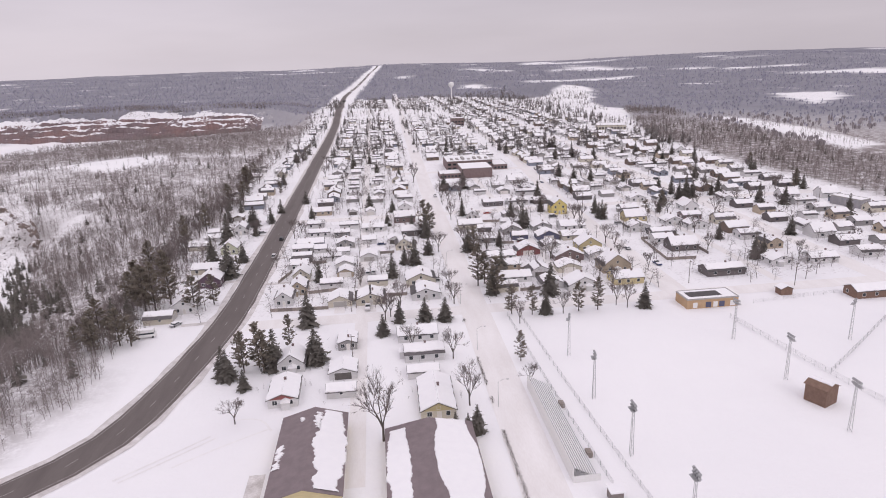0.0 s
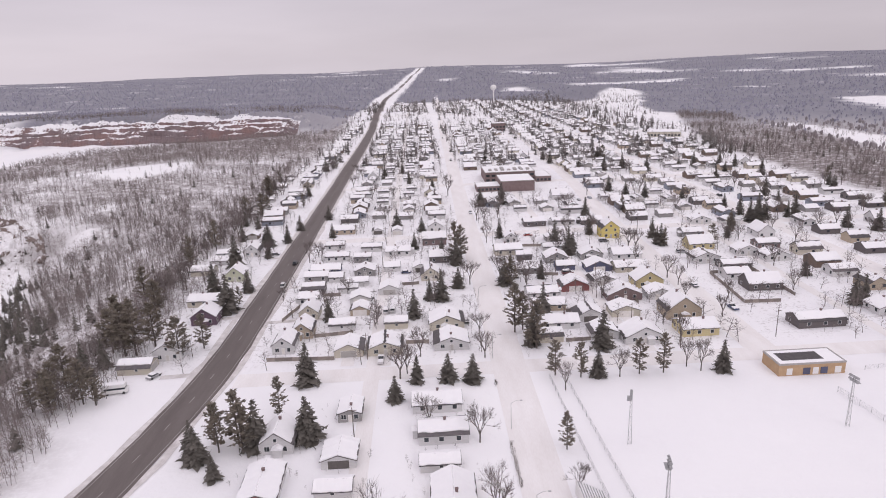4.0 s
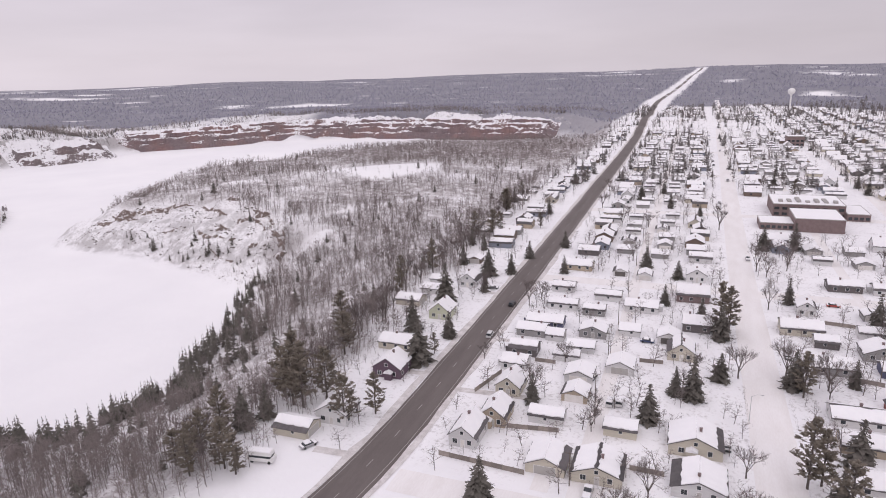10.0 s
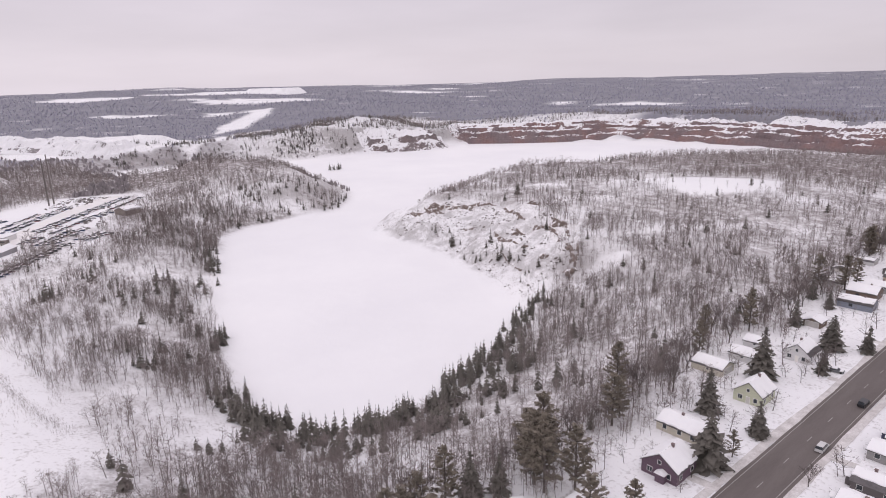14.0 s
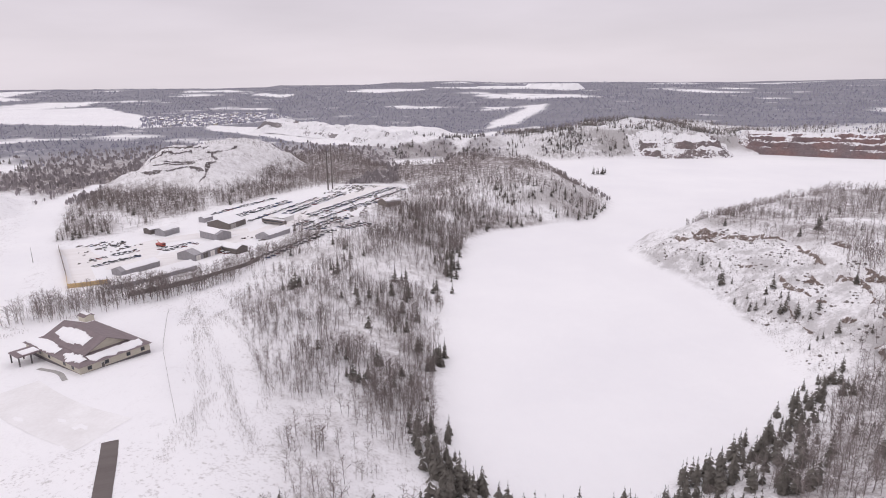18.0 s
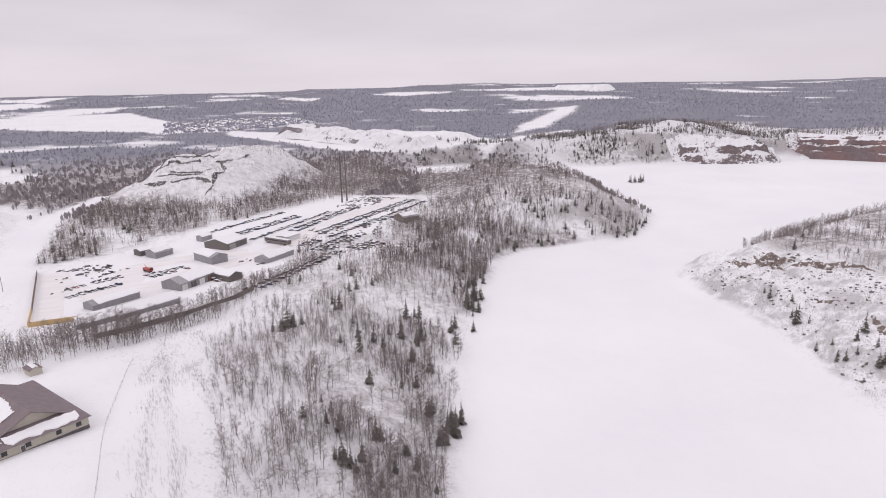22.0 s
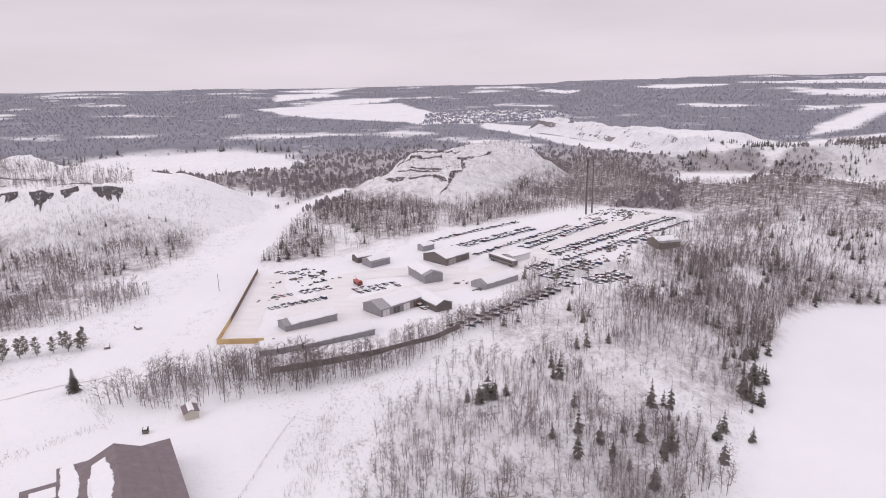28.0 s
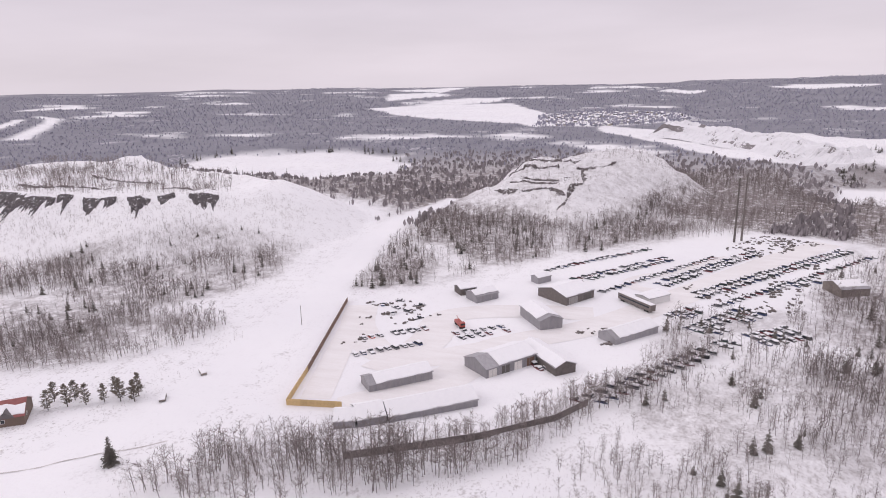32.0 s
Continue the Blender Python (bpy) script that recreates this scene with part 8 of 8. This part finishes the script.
# dark rock ledges on the spoil heaps and along the spit
def ledge(points, drop, label, seed, mat):
    """A broken rock band below a line: ragged teeth of rock running down the slope, snow gullies between them."""
    rng = np.random.RandomState(seed)
    line = bend(points, 0.9)
    tan = np.gradient(line, axis=0)
    tan /= np.linalg.norm(tan, axis=1)[:, None]
    nor = np.stack([tan[:, 1], -tan[:, 0]], 1)
    n = len(line)
    at = np.arange(n) * 0.9
    wave = wob(at + seed * 37.0, np.full(n, seed * 11.0), 9.0, 3)
    ends = np.minimum(1, np.minimum(np.arange(n), n - 1 - np.arange(n)) / 5.0)
    teeth = np.abs(((at / rng.uniform(4, 7) + 0.6 * wave) % 1) * 2 - 1)
    reach = drop * np.clip(0.42 + 0.26 * teeth + 0.8 * wave, 0.03, 1.1) * rng.uniform(0.55, 1.15, n) * (0.12 + 0.88 * ends)
    top = 0.8 * wob(at, np.full(n, seed * 5.0 + 3), 5.0, 2)
    steps = ((-0.15, -0.1), (0.02, 0.9), (0.3, 0.7), (0.65, 0.45), (1.0, -0.35))
    p = np.stack([line + nor * (reach * q + rng.uniform(-0.25, 0.25, n))[:, None] + tan * (rng.uniform(-0.6, 0.6, n) * q + 0.25 * reach * q)[:, None] for q, _ in steps], 1)
    z = land(p[..., 0].ravel(), p[..., 1].ravel()).reshape(n, 5)
    for q, (_, up) in enumerate(steps):
        z[:, q] += up * min(1.7, 0.35 + drop / 12) + (top + rng.uniform(-0.3, 0.35, n) if 0 < q < 4 else 0)
    v = np.concatenate([p, z[..., None]], 2).reshape(-1, 3)
    i = (np.arange(n - 1)[:, None] * 5 + np.arange(4)[None, :]).ravel()
    ob = new("rock_ledge", mesh_from("rock_ledge", v, np.stack([i, i + 1, i + 6, i + 5], 1), mat))
    return tagged(ob, label, "rock", "rock ledges")


def dusted_rock(name, a, b, amount):
    """Broken rock with snow caught in its cracks."""
    m, t, p = nodes_of(name)
    fine, mid = noise_node(t, 1.1, 5, 0.7, coords="World"), noise_node(t, 0.35, 5, 0.75, coords="World")
    rock = blend(t, span(t, fine, 0.3, 0.7), a, b)
    t.links.new(blend(t, span(t, mid, 1 - amount, 1.05 - amount), rock, (0.84, 0.83, 0.85)), p.inputs["Base Color"])
    p.inputs["Roughness"].default_value = 0.95
    relief(t, p, fine, 0.6, 0.3)
    return m


MESA_ROCK = dusted_rock("brown_bench_rock", (0.085, 0.073, 0.075), (0.20, 0.172, 0.17), 0.44)
LEDGE_DARK = dusted_rock("dark_ledge_rock", (0.065, 0.058, 0.062), (0.16, 0.142, 0.145), 0.42)
LEDGE_BROWN = dusted_rock("brown_ledge_rock", (0.14, 0.108, 0.096), (0.29, 0.232, 0.205), 0.46)
rim = bend([(-566, -400), (-574, -340), (-579, -290), (-578, -225), (-588, -175), (-600, -138), (-614, -106)], 1.0)
rim_rng, at = random.Random(4), 0
while at < len(rim) - 14:
    run = rim_rng.randint(22, 46) if at < 0.6 * len(rim) else rim_rng.randint(13, 26)
    piece = rim[at:min(at + run, len(rim) - 1):4] + np.array([rim_rng.uniform(-1, 3), 0])
    if len(piece) > 2:
        ledge([tuple(p) for p in piece], rim_rng.uniform(24, 42), "dark broken rock ledge on a snowy spoil heap", at, LEDGE_DARK)
    at += run + (rim_rng.randint(-3, 3) if at < 0.6 * len(rim) else rim_rng.randint(1, 6))
for n, (line, drop) in enumerate((([(-640, -330), (-632, -280), (-640, -230)], 6), ([(-690, -300), (-672, -250), (-668, -205)], 5), ([(-650, -190), (-648, -160), (-640, -128)], 5), ([(-800, 60), (-812, 85), (-822, 112)], 5), ([(-812, 55), (-826, 78), (-830, 100), (-840, 125)], 5),
                                  ([(-766, 60), (-757, 85), (-752, 107)], 7.5), ([(-753, 100), (-749, 116), (-740, 124)], 8), ([(-768, 135), (-790, 132), (-821, 128)], 6), ([(-725, 119), (-736, 125), (-750, 126), (-764, 136)], 5.5), ([(-819, 124), (-829, 140), (-838, 158)], 7), ([(-774, 72), (-776, 95), (-772, 118)], 6), ([(-785, 82), (-790, 105), (-800, 122)], 6))):
    ledge(line, drop, "low brown rock ledge under snow", 20 + n, MESA_ROCK)


def outcrop(x, y, turn, w, depth, h, seed):
    """A broken rock face that looks along its own -y, its top running back into the hill."""
    rng = np.random.RandomState(seed)
    m = pose(x, y, height(x, y), 0, 0, turn)
    v, f = [], []
    cols, steps = 13, ((0.0, -0.25), (0.02, 0.3), (0.12, 0.55), (0.2, 0.85), (0.42, 1.0), (0.75, 0.8), (1.0, 0.1))
    for k in range(cols):
        s = k / (cols - 1)
        tall = h * math.sin(math.pi * (0.06 + 0.88 * s)) ** 0.7 * rng.uniform(0.65, 1.15)
        for back, up in steps:
            p = m @ Vector(((s - 0.5) * w + rng.uniform(-0.25, 0.25), back * depth + rng.uniform(-0.1, 0.1) * depth, up * tall + rng.uniform(-0.12, 0.12) * h - 0.6 * back))
            v.append((p.x, p.y, max(p.z, height(p.x, p.y) - 0.5)))
    n = len(steps)
    for k in range(cols - 1):
        for q in range(n - 1):
            f.append((n * k + q, n * (k + 1) + q, n * (k + 1) + q + 1, n * k + q + 1))
    ob = new("rock_outcrop", mesh_from("rock_outcrop", v, f, LEDGE_BROWN))
    return tagged(ob, "brown weathered rock face on the snowy spit", "rock", "rock outcrops")


for n, (x, y, turn, w, depth, h) in enumerate(((-372, 448, 35, 19, 9, 7.5), (-352, 458, 20, 12, 6, 3.5), (-281, 438, 20, 8, 4, 2.6), (-252, 446, 30, 11, 5, 3.6), (-213, 409, 60, 9, 5, 4.0), (-296, 470, 15, 10, 5, 3.2), (-262, 425, 25, 6, 3, 2.2), (-240, 418, 35, 7, 4, 2.6))):
    outcrop(x, y, turn, w, depth, h, n)
for n, (line, drop) in enumerate((([(-393, 452), (-380, 449), (-366, 448)], 5), ([(-366, 449), (-359, 457), (-346, 466), (-328, 467)], 4.5), ([(-320, 465), (-298, 456), (-285, 450)], 3.5), ([(-276, 448), (-262, 444), (-251, 440), (-240, 433)], 5.5), ([(-235, 430), (-225, 424), (-216, 414)], 4.5), ([(-300, 436), (-285, 432), (-270, 427)], 3), ([(-275, 418), (-262, 412), (-248, 408)], 3))):
    ledge(line, drop, "brown rock edge along the crest of the snowy spit", 40 + n, LEDGE_BROWN)
for n, line in enumerate(([(-398, 441), (-392, 445), (-386, 448)], [(-352, 462), (-340, 465)], [(-266, 454), (-250, 448), (-238, 438)], [(-226, 430), (-217, 418), (-212, 404)], [(-335, 440), (-322, 442)], [(-290, 442), (-275, 440)])):
    ledge(line, (6.0, 2.0, 4.5, 4.5, 3.0, 3.0)[n], "brown rock outcrop on the snowy spit", 10 + n, LEDGE_BROWN)
